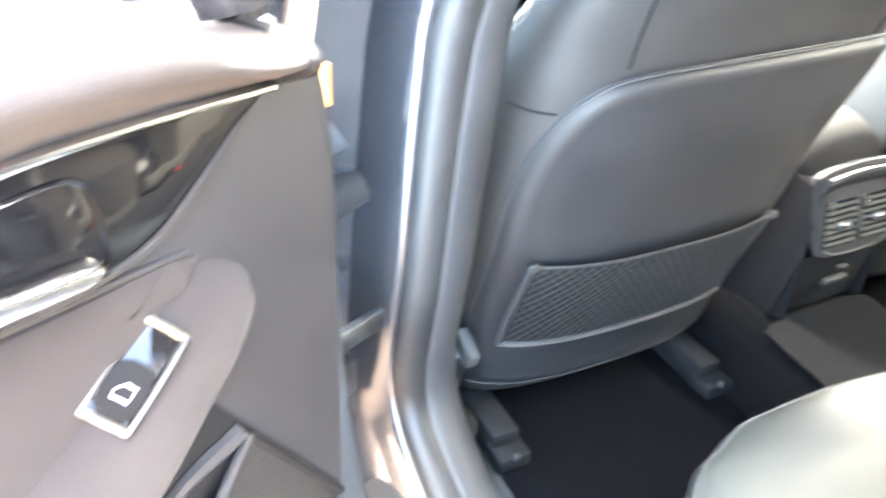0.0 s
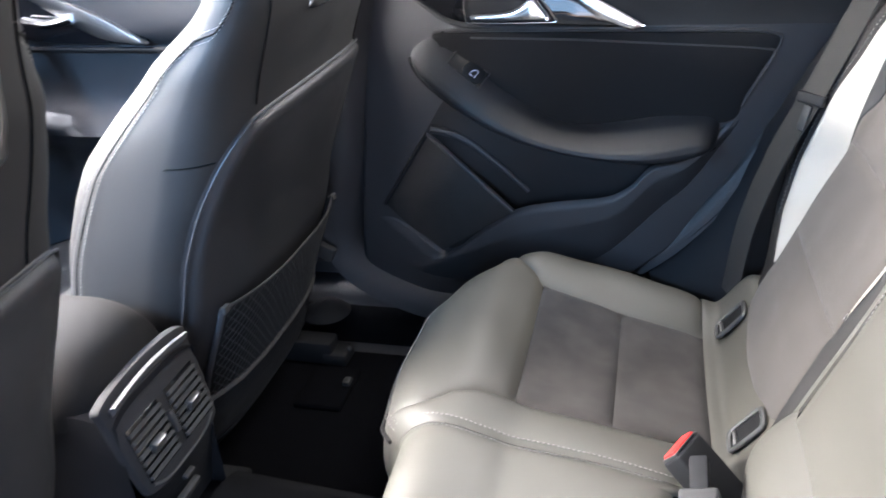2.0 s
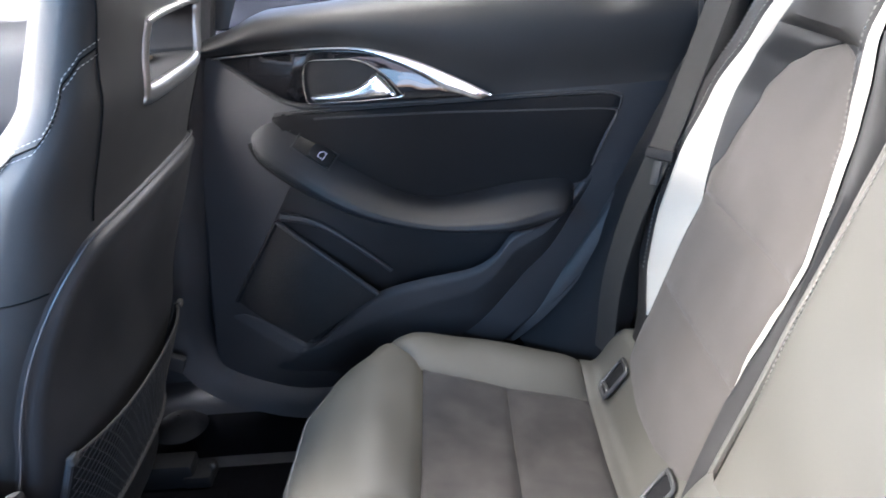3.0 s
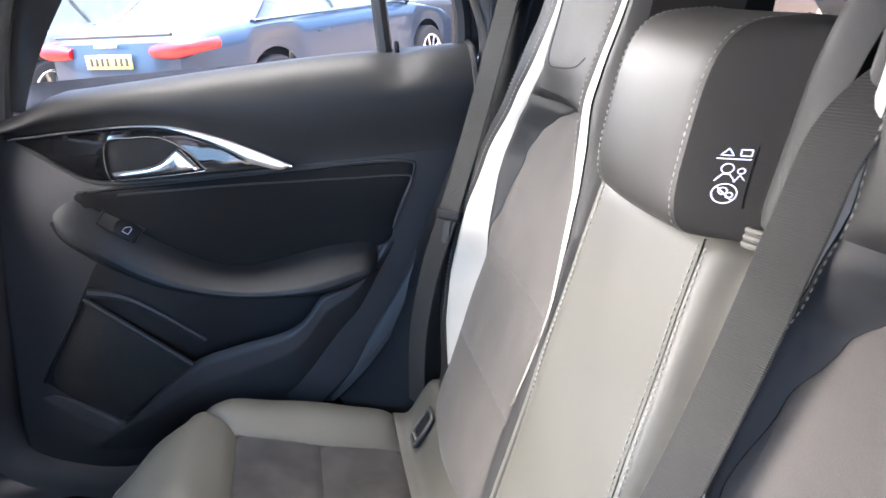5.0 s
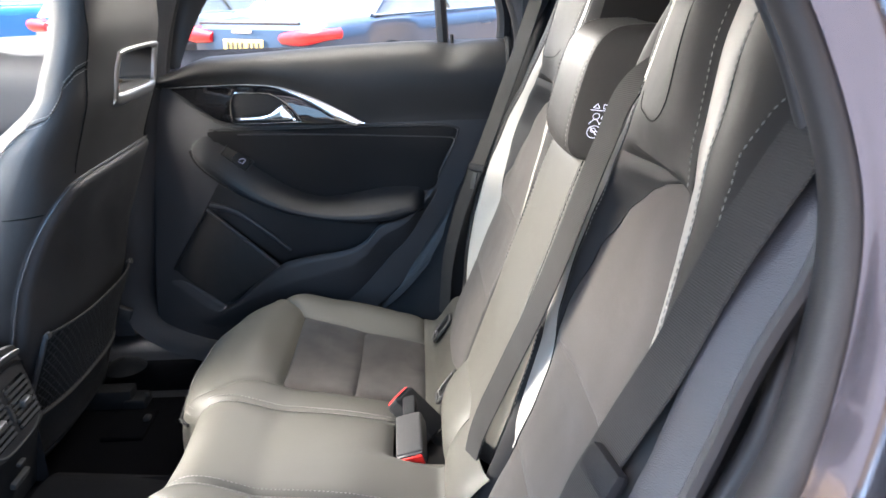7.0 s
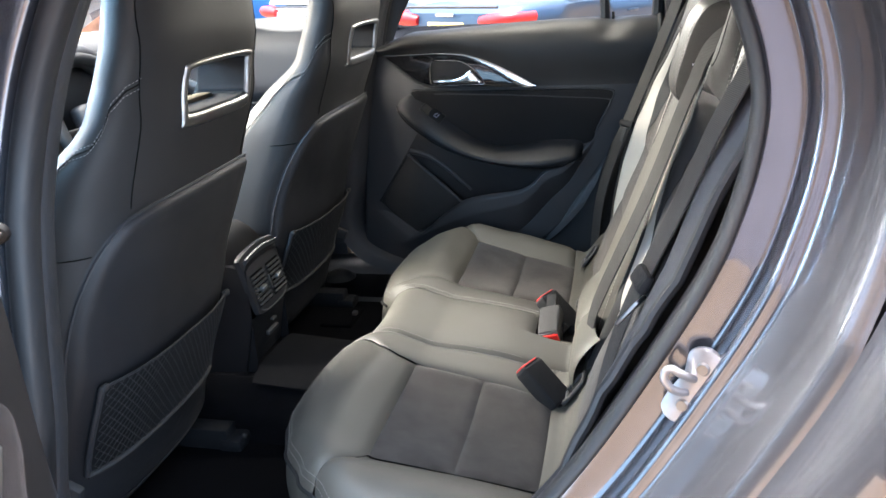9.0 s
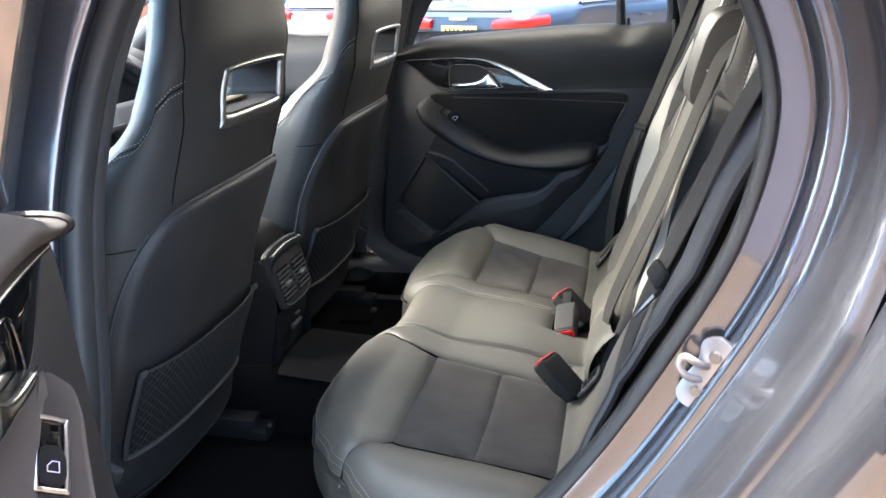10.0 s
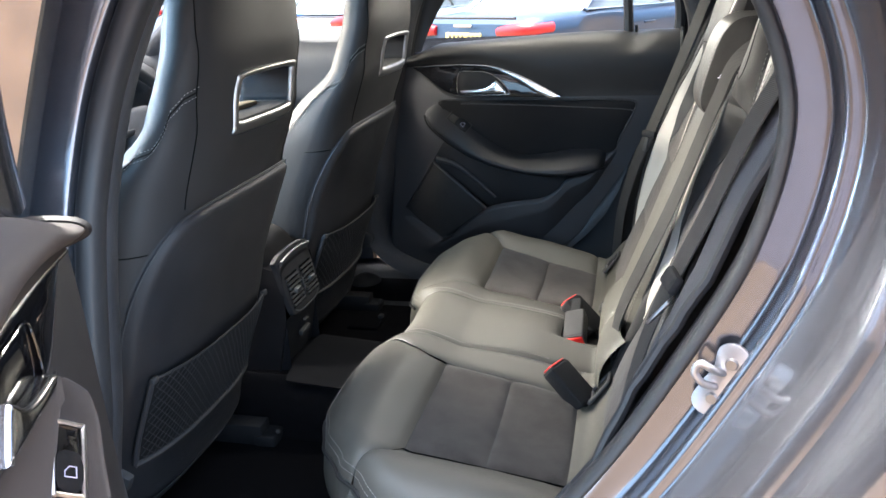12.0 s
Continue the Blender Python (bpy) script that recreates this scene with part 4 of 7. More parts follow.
def strip_panel(name, f0, f1, z0, z1, sg, mat, label, nu=10, nv=50, sink=0.005):
    """A panel between two edges, sunk along its seams."""
    def P(s, t):
        z = z0 + (z1 - z0) * t
        y = f0(z) + (f1(z) - f0(z)) * s
        d = min(min(s, 1 - s) * abs(f1(z) - f0(z)), min(t, 1 - t) * (z1 - z0))
        return back(sg * y, z, back_n(y, z) - sink * math.exp(-d / 0.006))
    return part(name, grid(P, ease(0, 1, nu), lin(0, 1, nv)), mat, backrest, label)


for sg in (1, -1):
    edge_in = B_IN if sg > 0 else (lambda z: B_IN(z) - 0.016 * smooth01((1.10 - z) / 0.08))
    # bolster takes the darker leather for the shade in its channel
    strip_panel("inner_bolster", edge_in, B_S0, 0.56, 1.29, sg, LEATHER, "black leather inner bolster", 10, 60)
    strip_panel("inner_stripe", B_S0, B_S1, 0.69, 1.29, sg, WHITE_LEATHER, "narrow white leather stripe", 4, 60, 0.002)
    strip_panel("base_insert", B_S1, B_S2, 0.555, 0.700, sg, SUEDE_LIT, "grey suede at the backrest's foot", 28, 18, 0.004)
    strip_panel("lower_insert", B_S1, B_S2, 0.700, 0.840, sg, SUEDE_LIT, "grey suede lower insert", 28, 22, 0.004)
    strip_panel("upper_insert", B_SL, B_SO, 0.840, 1.072, sg, SUEDE_LIT, "grey suede upper insert with an arched top", 28, 60, 0.004)
    strip_panel("inner_wing", B_S1, B_SL, 0.838, 1.074, sg, LEATHER, "black leather wing beside the insert", 14, 44, 0.003)
    strip_panel("outer_wing", B_SO, B_S2, 0.842, 1.074, sg, LEATHER, "black leather wing inside the white stripe", 14, 44, 0.003)
    strip_panel("headrest_front", B_S1, B_S2, 1.0725, 1.29, sg, LEATHER_SHADED, "fixed black leather headrest", 26, 44, 0.003)
    strip_panel("outer_stripe", B_S2, B_S3, 0.642, 1.29, sg, WHITE_LEATHER, "tapering white leather stripe", 10, 70, 0.003)
    strip_panel("outer_bolster", B_S3, B_OUT, 0.56, 1.29, sg, LEATHER_SHADED, "black leather outer bolster", 18, 60, 0.004)
    # stitched lines beside the stripes
    for f, dy, za, zb in ((B_S3, 0.007, 0.70, 1.27), (B_S2, -0.007, 1.085, 1.27), (B_S0, -0.006, 0.74, 0.95), (B_S1, 0.006, 0.97, 1.25)):
        pts = [back(sg * (f(z) + dy), z, back_n(f(z) + dy, z) + 0.0005) for z in lin(za, zb, 70)]
        part("stitching", stitches(pts, 0.0068, 0.0042, 0.0007), THREAD, backrest, "pale contrast stitching")
    out = [back(sg * B_ST(z), z, back_n(B_ST(z), z) + 0.0008) for z in lin(1.01, 1.18, 60)]
    part("stitching", stitches(out, 0.0068, 0.0042, 0.0008), THREAD, backrest, "pale contrast stitching")
    # pressed panel on the headrest
    hp = spline([(0.254, 1.136, 0), (0.270, 1.124, 0), (0.300, 1.119, 0), (0.335, 1.117, 0), (0.352, 1.123, 0), (0.357, 1.140, 0), (0.350, 1.175, 0), (0.338, 1.245, 0)], 6)
    # the crease's shade is a thin black tube laid on the leather
    part("headrest_seam", tube([back(sg * p.x, p.y, back_n(p.x, p.y) - 0.0002) for p in hp], 0.0010, 6), INSERT, backrest)
    # edges that close the seat towards the body
    def flank(u, v):
        z = 0.56 + 0.73 * u
        y = B_OUT(z)
        p = back(sg * y, z, back_n(y, z))
        return p + Vector((0.11 * v, sg * 0.012 * math.sin(math.pi * v), 0))
    part("flank", grid(flank, lin(0, 1, 40), lin(0, 1, 5)), LEATHER, backrest)
    def inner_flank(u, v):
        z = 0.56 + 0.73 * u
        y = B_IN(z)
        return back(sg * y, z, back_n(y, z)) + Vector((0.11 * v, 0, 0))
    part("flank", grid(inner_flank, lin(0, 1, 40), lin(0, 1, 3)), LEATHER, backrest)
    def crown(u, v):
        z = 1.29
        y = B_IN(z) + (B_OUT(z) - B_IN(z)) * u
        p = back(sg * y, z, back_n(y, z))
        return p + Vector((0.10 * v, 0, 0.035 * math.sin(math.pi * min(1, v))))
    part("crown", grid(crown, lin(0, 1, 16), lin(0, 1, 8)), LEATHER, backrest)

# middle back: a folded armrest panel
MID_Z = curve1([(0.60, 0.021), (0.80, 0.011), (0.95, 0.003), (1.04, -0.002)])
MID_Y = 0.012


def mid_n(y, z):
    return MID_Z(z) - 0.026 * smooth01((abs(y - MID_Y) - 0.112) / 0.024)


def mid_panel(u, v):
    z = 0.605 + 0.430 * v
    w = 0.134 + 0.004 * (1 - v)
    y = MID_Y + u * w
    n = mid_n(y, z) - 0.020 * math.exp(-min(v, 1 - v) * 0.43 / 0.006)
    return back(y, z, n)


part("middle_panel", grid(mid_panel, ease(-1, 1, 30), ease(0, 1, 50)), LEATHER_LIT, backrest, "smooth black leather folded armrest")
for sg in (1, -1):
    def armrest_side(u, v):
        z = 0.605 + 0.430 * u
        w = 0.134 + 0.004 * (1 - u)
        return back(MID_Y + sg * w, z, mid_n(MID_Y + w, z) - 0.020 * math.exp(-min(u, 1 - u) * 0.43 / 0.006) - 0.095 * v)
    part("armrest_side", grid(armrest_side, lin(0, 1, 24), lin(0, 1, 4)), LEATHER_LIT, backrest, "black leather armrest side")
part("armrest_top", grid(lambda u, v: back(MID_Y + 0.134 * u, 1.035, mid_n(MID_Y + 0.134 * u, 1.035) - 0.020 - 0.095 * v), lin(-1, 1, 16), lin(0, 1, 4)), LEATHER_LIT, backrest, "black leather armrest end")
for yy, slope in ((0.118, 0.05), (-0.084, -0.04), (-0.096, -0.04)):
    run = [(yy + slope * (1.02 - z), z) for z in lin(0.62, 1.025, 60)]
    part("stitching", stitches([back(y, z, mid_n(y, z) + 0.0008) for y, z in run], 0.0068, 0.0046, 0.0010), THREAD, backrest, "pale contrast stitching")
# black tube for the shade between the two stitched rows
part("seam", tube([back(-0.090 - 0.04 * (1.02 - z), z, mid_n(0.09, z) - 0.0002) for z in lin(0.61, 1.03, 50)], 0.0009, 6), SEAM_SHADE, backrest)
part("panel_piping", tube([back(0.134 + 0.03 * (1.03 - z), z, mid_n(0.134, z) + 0.001) for z in lin(0.61, 1.03, 50)], 0.0055, 8), LEATHER_LIT, backrest, "rounded leather piping")
for ya, yb in ((-0.205, -0.030), (-0.026, 0.150)):
    part("middle_foot", grid(lambda u, v, ya=ya, yb=yb: back(ya + (yb - ya) * u, 0.515 + 0.125 * v, 0.012 + 0.030 * math.sin(math.pi * (0.12 + 0.80 * v)) - 0.010 * abs(2 * u - 1) ** 6), ease(0, 1, 20), lin(0, 1, 14)), LEATHER_LIT, backrest, "rounded black leather swelling under the armrest")
part("back_board", thicken(grid(lambda u, v: back(u, 0.5 + 0.62 * v, -0.085), lin(-0.60, 0.60, 8), lin(0, 1, 4)), 0.02), CARPET, backrest, "dark carpeted back")

# shoulder beside the middle headrest: a leather strip with a ribbed end
def shoulder(u, v):
    z = 1.045 + 0.185 * v
    y = -0.118 - (0.034 + 0.020 * v) * u
    return back(y, z, -0.022 + 0.010 * math.sin(math.pi * u) - 0.020 * math.exp(-v / 0.03) - 0.05 * max(0.0, v - 0.6) ** 1.5)


part("shoulder_strip", grid(shoulder, ease(0, 1, 12), lin(0, 1, 20)), LEATHER, backrest, "black leather strip beside the middle headrest")
for k in range(3):
    part("rib", tube([back(-0.117 - 0.036 * u, 1.038 + 0.005 * k + 0.004 * u, -0.018 + 0.010 * math.sin(math.pi * u)) for u in lin(0, 1, 10)], 0.0028, 8), LEATHER_LIT, backrest)

# middle headrest
mh = thing("middle_headrest", (0.62, 0.02, 1.04), "black leather middle headrest with a printed warning label", "headrest")
MH_C = Vector((0.652, 0.018, 1.108))


def headrest(u, v):
    """u round the section, v across the width; the front falls back towards both ends."""
    a = 2 * math.pi * u
    yy = -0.150 + 0.300 * v
    k = 1 - 0.12 * abs(2 * v - 1) ** 6
    ca, sa = math.cos(a), math.sin(a)
    e = 0.55
    x = 0.060 * math.copysign(abs(ca) ** e, ca) * k
    z = 0.085 * math.copysign(abs(sa) ** e, sa) * k
    x -= 0.014 * math.cos(math.pi * (v - 0.5))
    if x < 0:
        x *= 1 - 0.95 * max(0.0, (abs(2 * v - 1) - 0.52) / 0.48) ** 1.3
    return MH_C + Vector((x + z * 0.28, yy, z))


V_SEAM = 0.225
part("cushion", grid(headrest, lin(0, 1, 48)[:-1], lin(V_SEAM, 1 - V_SEAM, 20), closed_u=True), PAD_LEATHER_SHADED, mh, "black leather pad")
for v0, sgn in ((0.0, -1), (1.0, 1)):
    vs = V_SEAM if v0 == 0 else 1 - V_SEAM
    part("end_panel", grid(headrest, lin(0, 1, 48)[:-1], lin(v0, vs, 14), closed_u=True), LID, mh, "dark leather end panel")
    def end_cap(u, v, v0=v0, sgn=sgn):
        e = headrest(u, v0)
        c = MH_C + Vector((0.02, -0.150 + 0.300 * v0, 0))
        q = c + (e - c) * v
        q.y += sgn * 0.008 * (1 - v ** 3)
        return q
    part("end_cap", grid(end_cap, lin(0, 1, 48)[:-1], [0.05, 0.3, 0.6, 0.8, 0.92, 1.0], closed_u=True), LID, mh, "dark leather end")
    sp_ = [headrest(u, vs - sgn * 0.012) for u in lin(0, 1, 60)]
    part("stitching", stitches([MH_C + (q - MH_C) * 1.006 for q in sp_], 0.0066, 0.0040, 0.0007), THREAD_DIM, mh, "pale contrast stitching")
for yy in (-0.06, 0.08):
    part("post", tube([(0.655, yy, 0.98), (0.652, yy, 1.06)], 0.006, 10), STEEL, mh, "steel headrest post")


# printed pictograms on the near end panel
def on_end(a, b):
    """a towards the pad's end, b upwards, both from the label's middle."""
    v = 0.115 - a * 0.47 / 0.300
    z = b * 0.53 - 0.021
    sa = math.copysign((abs(z) / 0.085) ** (1 / 0.55), z)
    return headrest((math.pi - math.asin(sa)) / (2 * math.pi), v) + Vector((-0.0009, -0.0009, 0))


def mark(pts, r=0.00052, closed=False):
    fine = []
    n = len(pts)
    for i in range(n if closed else n - 1):
        p, q = pts[i], pts[(i + 1) % n]
        fine += [(p[0] + (q[0] - p[0]) * k / 4, p[1] + (q[1] - p[1]) * k / 4) for k in range(4)]
    return tube([on_end(a, b) for a, b in (fine if closed else fine + [pts[-1]])], r, 6, closed)


def circle(a, b, r, n=20):
    return [(a + r * math.cos(2 * math.pi * i / n), b + r * math.sin(2 * math.pi * i / n)) for i in range(n)]


def label_face(u, v):
    return on_end(-0.030 + 0.046 * u, -0.060 + 0.092 * v) + Vector((0.0005, 0.0005, 0))


lab = part("warning_label", thicken(grid(label_face, lin(0, 1, 8), lin(0, 1, 8)), 0.0006), LID, mh, "small dark label with pale pictograms")
marks = [mark([(-0.022, 0.016), (-0.014, 0.026), (-0.007, 0.016)], closed=True), mark([(0.0, 0.016), (0.012, 0.016), (0.012, 0.025), (0.0, 0.025)], closed=True),
         mark([(-0.026, 0.011), (0.013, 0.011)]), mark(circle(-0.010, -0.003, 0.007), closed=True), mark(circle(0.006, -0.006, 0.004), closed=True),
         mark([(-0.022, -0.022), (-0.014, -0.011), (-0.006, -0.011), (0.002, -0.022)]), mark([(0.0, -0.022), (0.006, -0.012), (0.012, -0.020)]),
         mark(circle(-0.007, -0.040, 0.0145, 28), closed=True), mark(circle(-0.009, -0.036, 0.005), closed=True), mark(circle(-0.001, -0.042, 0.004), closed=True), mark([(-0.017, -0.030), (0.003, -0.050)])]
for m_ in marks:
    part("pictogram", m_, PRINT, lab)

# ---- seat belts ----
def belt(name, pts, normal, label, width=0.047, extra=None):
    t = thing("seat_belt", pts[-1], label, "seat belt", "rear seat belts")
    part("webbing", ribbon(spline(pts, 8), width, 0.0022, normal), BELT, t, "ribbed grey webbing")
    return t


cb = belt("middle", [Vector((0.745, -0.222, 1.215)), Vector((0.700, -0.216, 1.19))] + [back(y, z, n) for y, z, n in ((-0.213, 1.14, 0.004), (-0.209, 1.07, 0.013), (-0.203, 1.00, 0.015), (-0.194, 0.93, 0.016), (-0.184, 0.86, 0.019), (-0.165, 0.76, 0.026), (-0.146, 0.67, 0.030), (-0.130, 0.605, 0.022))], (-0.91, -0.26, 0.28), "grey middle seat belt hanging down the backrest", 0.046)
part("anchor", rbox((0.010, 0.050, 0.045), (0.436, -0.124, 0.600), turned(ry=16), 0.003), STEEL, cb, "steel belt anchor")
part("anchor_cover", rbox((0.020, 0.060, 0.030), (0.440, -0.124, 0.580), turned(ry=16), 0.005), PLASTIC, cb, "black anchor cover")
nb = belt("near", [Vector((0.690, -0.625, 1.27))] + [back(y, z, n) for y, z, n in ((-0.622, 1.17, 0.010), (-0.606, 1.09, 0.022), (-0.597, 1.05, 0.024), (-0.586, 0.99, 0.026), (-0.574, 0.95, 0.028), (-0.558, 0.90, 0.030), (-0.542, 0.84, 0.032), (-0.535, 0.76, 0.030), (-0.545, 0.67, 0.022), (-0.560, 0.58, 0.015))], (-0.92, -0.16, 0.30), "grey outer seat belt hanging beside the seat")
part("tongue", rbox((0.005, 0.026, 0.044), (0.500, -0.596, 0.872), turned(ry=38, rz=-25), 0.002), STEEL, nb, "steel belt tongue")
part("tongue_grip", rbox((0.014, 0.052, 0.026), (0.512, -0.574, 0.903), turned(ry=30, rz=10), 0.006), PLASTIC, nb, "black tongue grip")
fb = belt("far", [(0.655, 0.610, 1.30), (0.608, 0.600, 1.16), (0.548, 0.584, 1.00), (0.500, 0.572, 0.88), (0.462, 0.578, 0.78), (0.432, 0.585, 0.66), (0.420, 0.590, 0.53)], (-0.84, -0.46, 0.28), "grey outer seat belt hanging beside the seat")
part("tongue", rbox((0.003, 0.014, 0.036), (0.490, 0.560, 0.848), turned(ry=17, rz=38), 0.0012), PLASTIC_GREY, fb, "steel belt tongue")
part("tongue_grip", rbox((0.010, 0.050, 0.016), (0.497, 0.566, 0.874), turned(ry=17, rz=38), 0.004), PLASTIC, fb, "grey tongue grip")

# padded corners beside the backrest
for sg in (1, -1):
    pad_edge = curve1([(0.46, 0.235), (0.52, 0.283), (0.56, 0.325), (0.635, 0.375), (0.71, 0.415), (0.785, 0.446), (0.835, 0.474), (0.89, 0.505), (0.945, 0.535), (1.10, 0.615), (1.25, 0.690)])

    def cheek(u, v):
        z = 0.46 + 0.79 * u
        xa, xb = pad_edge(z) + (0.018 * smooth01((1.06 - z) / 0.1) if sg < 0 else 0.0), 0.448 + 0.3125 * (z - 0.585) + (0.022 if sg > 0 else -0.006)
        k = math.sin(math.pi * v)
        edge_y = 0.692 if sg > 0 else 0.652 + 0.020 * smooth01((0.93 - z) / 0.3)
        y = edge_y + ((0.600 if sg > 0 else 0.588) - edge_y) * v - 0.016 * k * (edge_y - 0.6) / 0.092
        return (xa + (xb - xa) * v - 0.014 * k, sg * y, z)
    # twin pads: near one lightened for skylight, far one darkened for shade
    part("corner_pad", grid(cheek, lin(0, 1, 40), lin(0, 1, 12)), PLASTIC if sg > 0 else PAD_SKYLIT, car_shell, "dark moulded pad beside the seat, coloured as skylit near and shaded far")
    part("pad_piping", tube([Vector(cheek(u, 0.0)) for u in lin(0, 1, 40)], 0.007, 8), RUBBER, car_shell, "black edge of the moulded pad")
    def arch_trim(u, v):
        a = radians(175 - 95 * u)
        return (0.66 + 0.36 * math.cos(a), sg * (0.610 + (0.085 if sg > 0 else 0.060) * v), 0.28 + 0.33 * math.sin(a))
    part("wheel_housing", grid(arch_trim, lin(0, 1, 16), lin(0, 1, 6)), PLASTIC_SOFT, car_shell, "dark trim over the wheel housing")
    def c_trim(u, v):
        z = 1.00 + 0.38 * v
        return ((0.60 if sg > 0 else 0.67) + 0.48 * u, sg * ((0.70 if sg > 0 else 0.672) - 0.02 * u - 0.30 * (z - 1.0)), z)
    part("rear_pillar_trim", thicken(grid(c_trim, lin(0, 1, 8), lin(0, 1, 8)), 0.015), PLASTIC_SOFT, car_shell, "dark rear pillar trim")


# ---- front seats ----
S_XB = curve1([(0.30, -0.375), (0.53, -0.310), (0.75, -0.238), (0.96, -0.168), (1.10, -0.122), (1.20, -0.098), (1.30, -0.090), (1.40, -0.105)])
S_HW = curve1([(0.30, 0.235), (0.50, 0.243), (0.80, 0.250), (0.95, 0.250), (1.02, 0.241), (1.08, 0.222), (1.15, 0.199), (1.24, 0.181), (1.32, 0.155), (1.37, 0.120), (1.395, 0.06)])
S_HD = curve1([(0.30, 0.10), (0.60, 0.115), (0.90, 0.105), (1.02, 0.075), (1.10, 0.050), (1.20, 0.048), (1.32, 0.042), (1.37, 0.035), (1.395, 0.015)])


def seat_back_pt(y, z, d=0.0):
    """The point of the seat's back at y, d behind it."""
    hw, hd = S_HW(z), S_HD(z)
    s = min(0.999, abs(y) / hw) ** (1 / 0.62)
    c = math.sqrt(max(0.0, 1 - s * s))
    return Vector((S_XB(z) - hd + hd * c ** 0.75 + d, y, z))


HOLE_L, HOLE_R = -0.074, 0.132


def front_seat(yc, label):
    st = thing("front_seat", (-0.45, yc, 0.36), label, "car seat", "front seats")
    O = Vector((0, yc, 0))
    # columns: back half and front half take the same sideways steps, so that the opening goes straight through
    zs = lin(0.42, 1.07, 46) + [1.076, 1.083] + lin(1.093, 1.139, 5) + [1.149, 1.156] + lin(1.168, 1.34, 14) + [1.355, 1.37, 1.38, 1.388, 1.394]
    bm = bmesh.new()
    rows = []
    for z in zs:
        hw = S_HW(z)
        side_l = [-hw + (hw + HOLE_L) * (1 - math.cos(math.pi / 2 * t)) for t in lin(0, 1, 12)][:-1]
        side_r = [hw - (hw - HOLE_R) * (1 - math.cos(math.pi / 2 * t)) for t in lin(0, 1, 12)][:-1]
        yy = side_l + lin(HOLE_L, HOLE_R, 8) + side_r[::-1]
        bk = [seat_back_pt(y, z) for y in yy]
        fr = []
        for y in yy[1:-1]:
            s = min(0.999, abs(y) / hw) ** (1 / 0.62)
            c = math.sqrt(max(0.0, 1 - s * s))
            hd = S_HD(z)
            x = -hd * c ** 0.75
            dish = 0.05 * math.exp(-(y / (hw * 0.55)) ** 2) * smooth01((1.10 - z) / 0.2)
            bol = 0.055 * smooth01((abs(y) / hw - 0.45) / 0.35) * smooth01((1.10 - z) / 0.25) * c ** 0.3
            fr.append(Vector((S_XB(z) - hd + x + dish - bol, y, z)))
        rows.append(([bm.verts.new(p + O) for p in bk], [bm.verts.new(p + O) for p in fr]))
    n = len(rows[0][0])
    i0, i1 = 12, 20
    for (ba, fa), (bb, fb_), za, zb in zip(rows, rows[1:], zs, zs[1:]):
        hole = za >= 1.0829 and zb <= 1.1491
        for i in range(n - 1):
            if hole and i0 <= i < i1:
                continue
            bm.faces.new((ba[i], ba[i + 1], bb[i + 1], bb[i]))
        for i in range(n - 3):
            if hole and i0 <= i + 1 < i1:
                continue
            bm.faces.new((fa[i], fb_[i], fb_[i + 1], fa[i + 1]))
        bm.faces.new((ba[0], bb[0], fb_[0], fa[0]))
        bm.faces.new((ba[-1], fa[-1], fb_[-1], bb[-1]))
        if hole:
            for i in (i0, i1):
                bm.faces.new((ba[i], bb[i], fb_[i - 1], fa[i - 1]))
    for z, (b_, f_) in zip(zs, rows):
        if abs(z - 1.083) < 1e-4 or abs(z - 1.149) < 1e-4:
            for i in range(i0, i1):
                bm.faces.new((b_[i], b_[i + 1], f_[i], f_[i - 1]))
    bt, ft = rows[-1]
    bm.faces.new(bt + ft[::-1])
    bb, fb2 = rows[0]
    bm.faces.new(bb[::-1] + fb2)
    part("backrest", bm, LEATHER, st, "black leather sports seat back with built-in headrest", angle=60)
    # silver frame round the opening, with a broad lower lip
    mid_y, half_y = (HOLE_L + HOLE_R) / 2, (HOLE_R - HOLE_L) / 2
    inn = spline([(mid_y + half_y * a_, b_, 0) for a_, b_ in ((-0.97, 1.094), (-0.88, 1.085), (0.0, 1.084), (0.88, 1.085), (0.97, 1.094), (0.99, 1.114), (0.96, 1.138), (0.85, 1.147), (0.0, 1.150), (-0.85, 1.147), (-0.96, 1.138), (-0.99, 1.114))], 6, True)
    outr = spline([(mid_y + (half_y + 0.013) * a_, b_, 0) for a_, b_ in ((-0.965, 1.076), (-0.86, 1.0625), (0.0, 1.060), (0.86, 1.0625), (0.965, 1.076), (1.0, 1.114), (0.975, 1.146), (0.86, 1.157), (0.0, 1.160), (-0.86, 1.157), (-0.975, 1.146), (-1.0, 1.114))], 6, True)
    rows_f = ((0.0, -0.016), (0.0, -0.002), (0.12, 0.0025), (0.35, 0.0045), (0.70, 0.0045), (0.92, 0.002), (1.0, -0.003))

    def surround(i, k):
        w_, h_ = rows_f[k]
        p = inn[i].lerp(outr[i], w_)
        return seat_back_pt(p.x, p.y, h_) + O
    part("opening_frame", grid(surround, range(len(inn)), range(len(rows_f)), closed_u=True), FRAME_SILVER, st, "satin silver frame round the headrest opening, broad at its foot", angle=60)
    hole_c = Vector((mid_y, 1.117, 0))

    def sleeve(i, k):
        p = hole_c + (inn[i] - hole_c) * 0.985
        return seat_back_pt(p.x, p.y, -0.004 - 0.021 * k) + O
    # added black sheet round the hole's inside, standing in for its shade
    part("opening_shade", grid(sleeve, range(len(inn)), range(5), closed_u=True), INSERT, st, "dark sheet added for the shade inside the headrest opening")
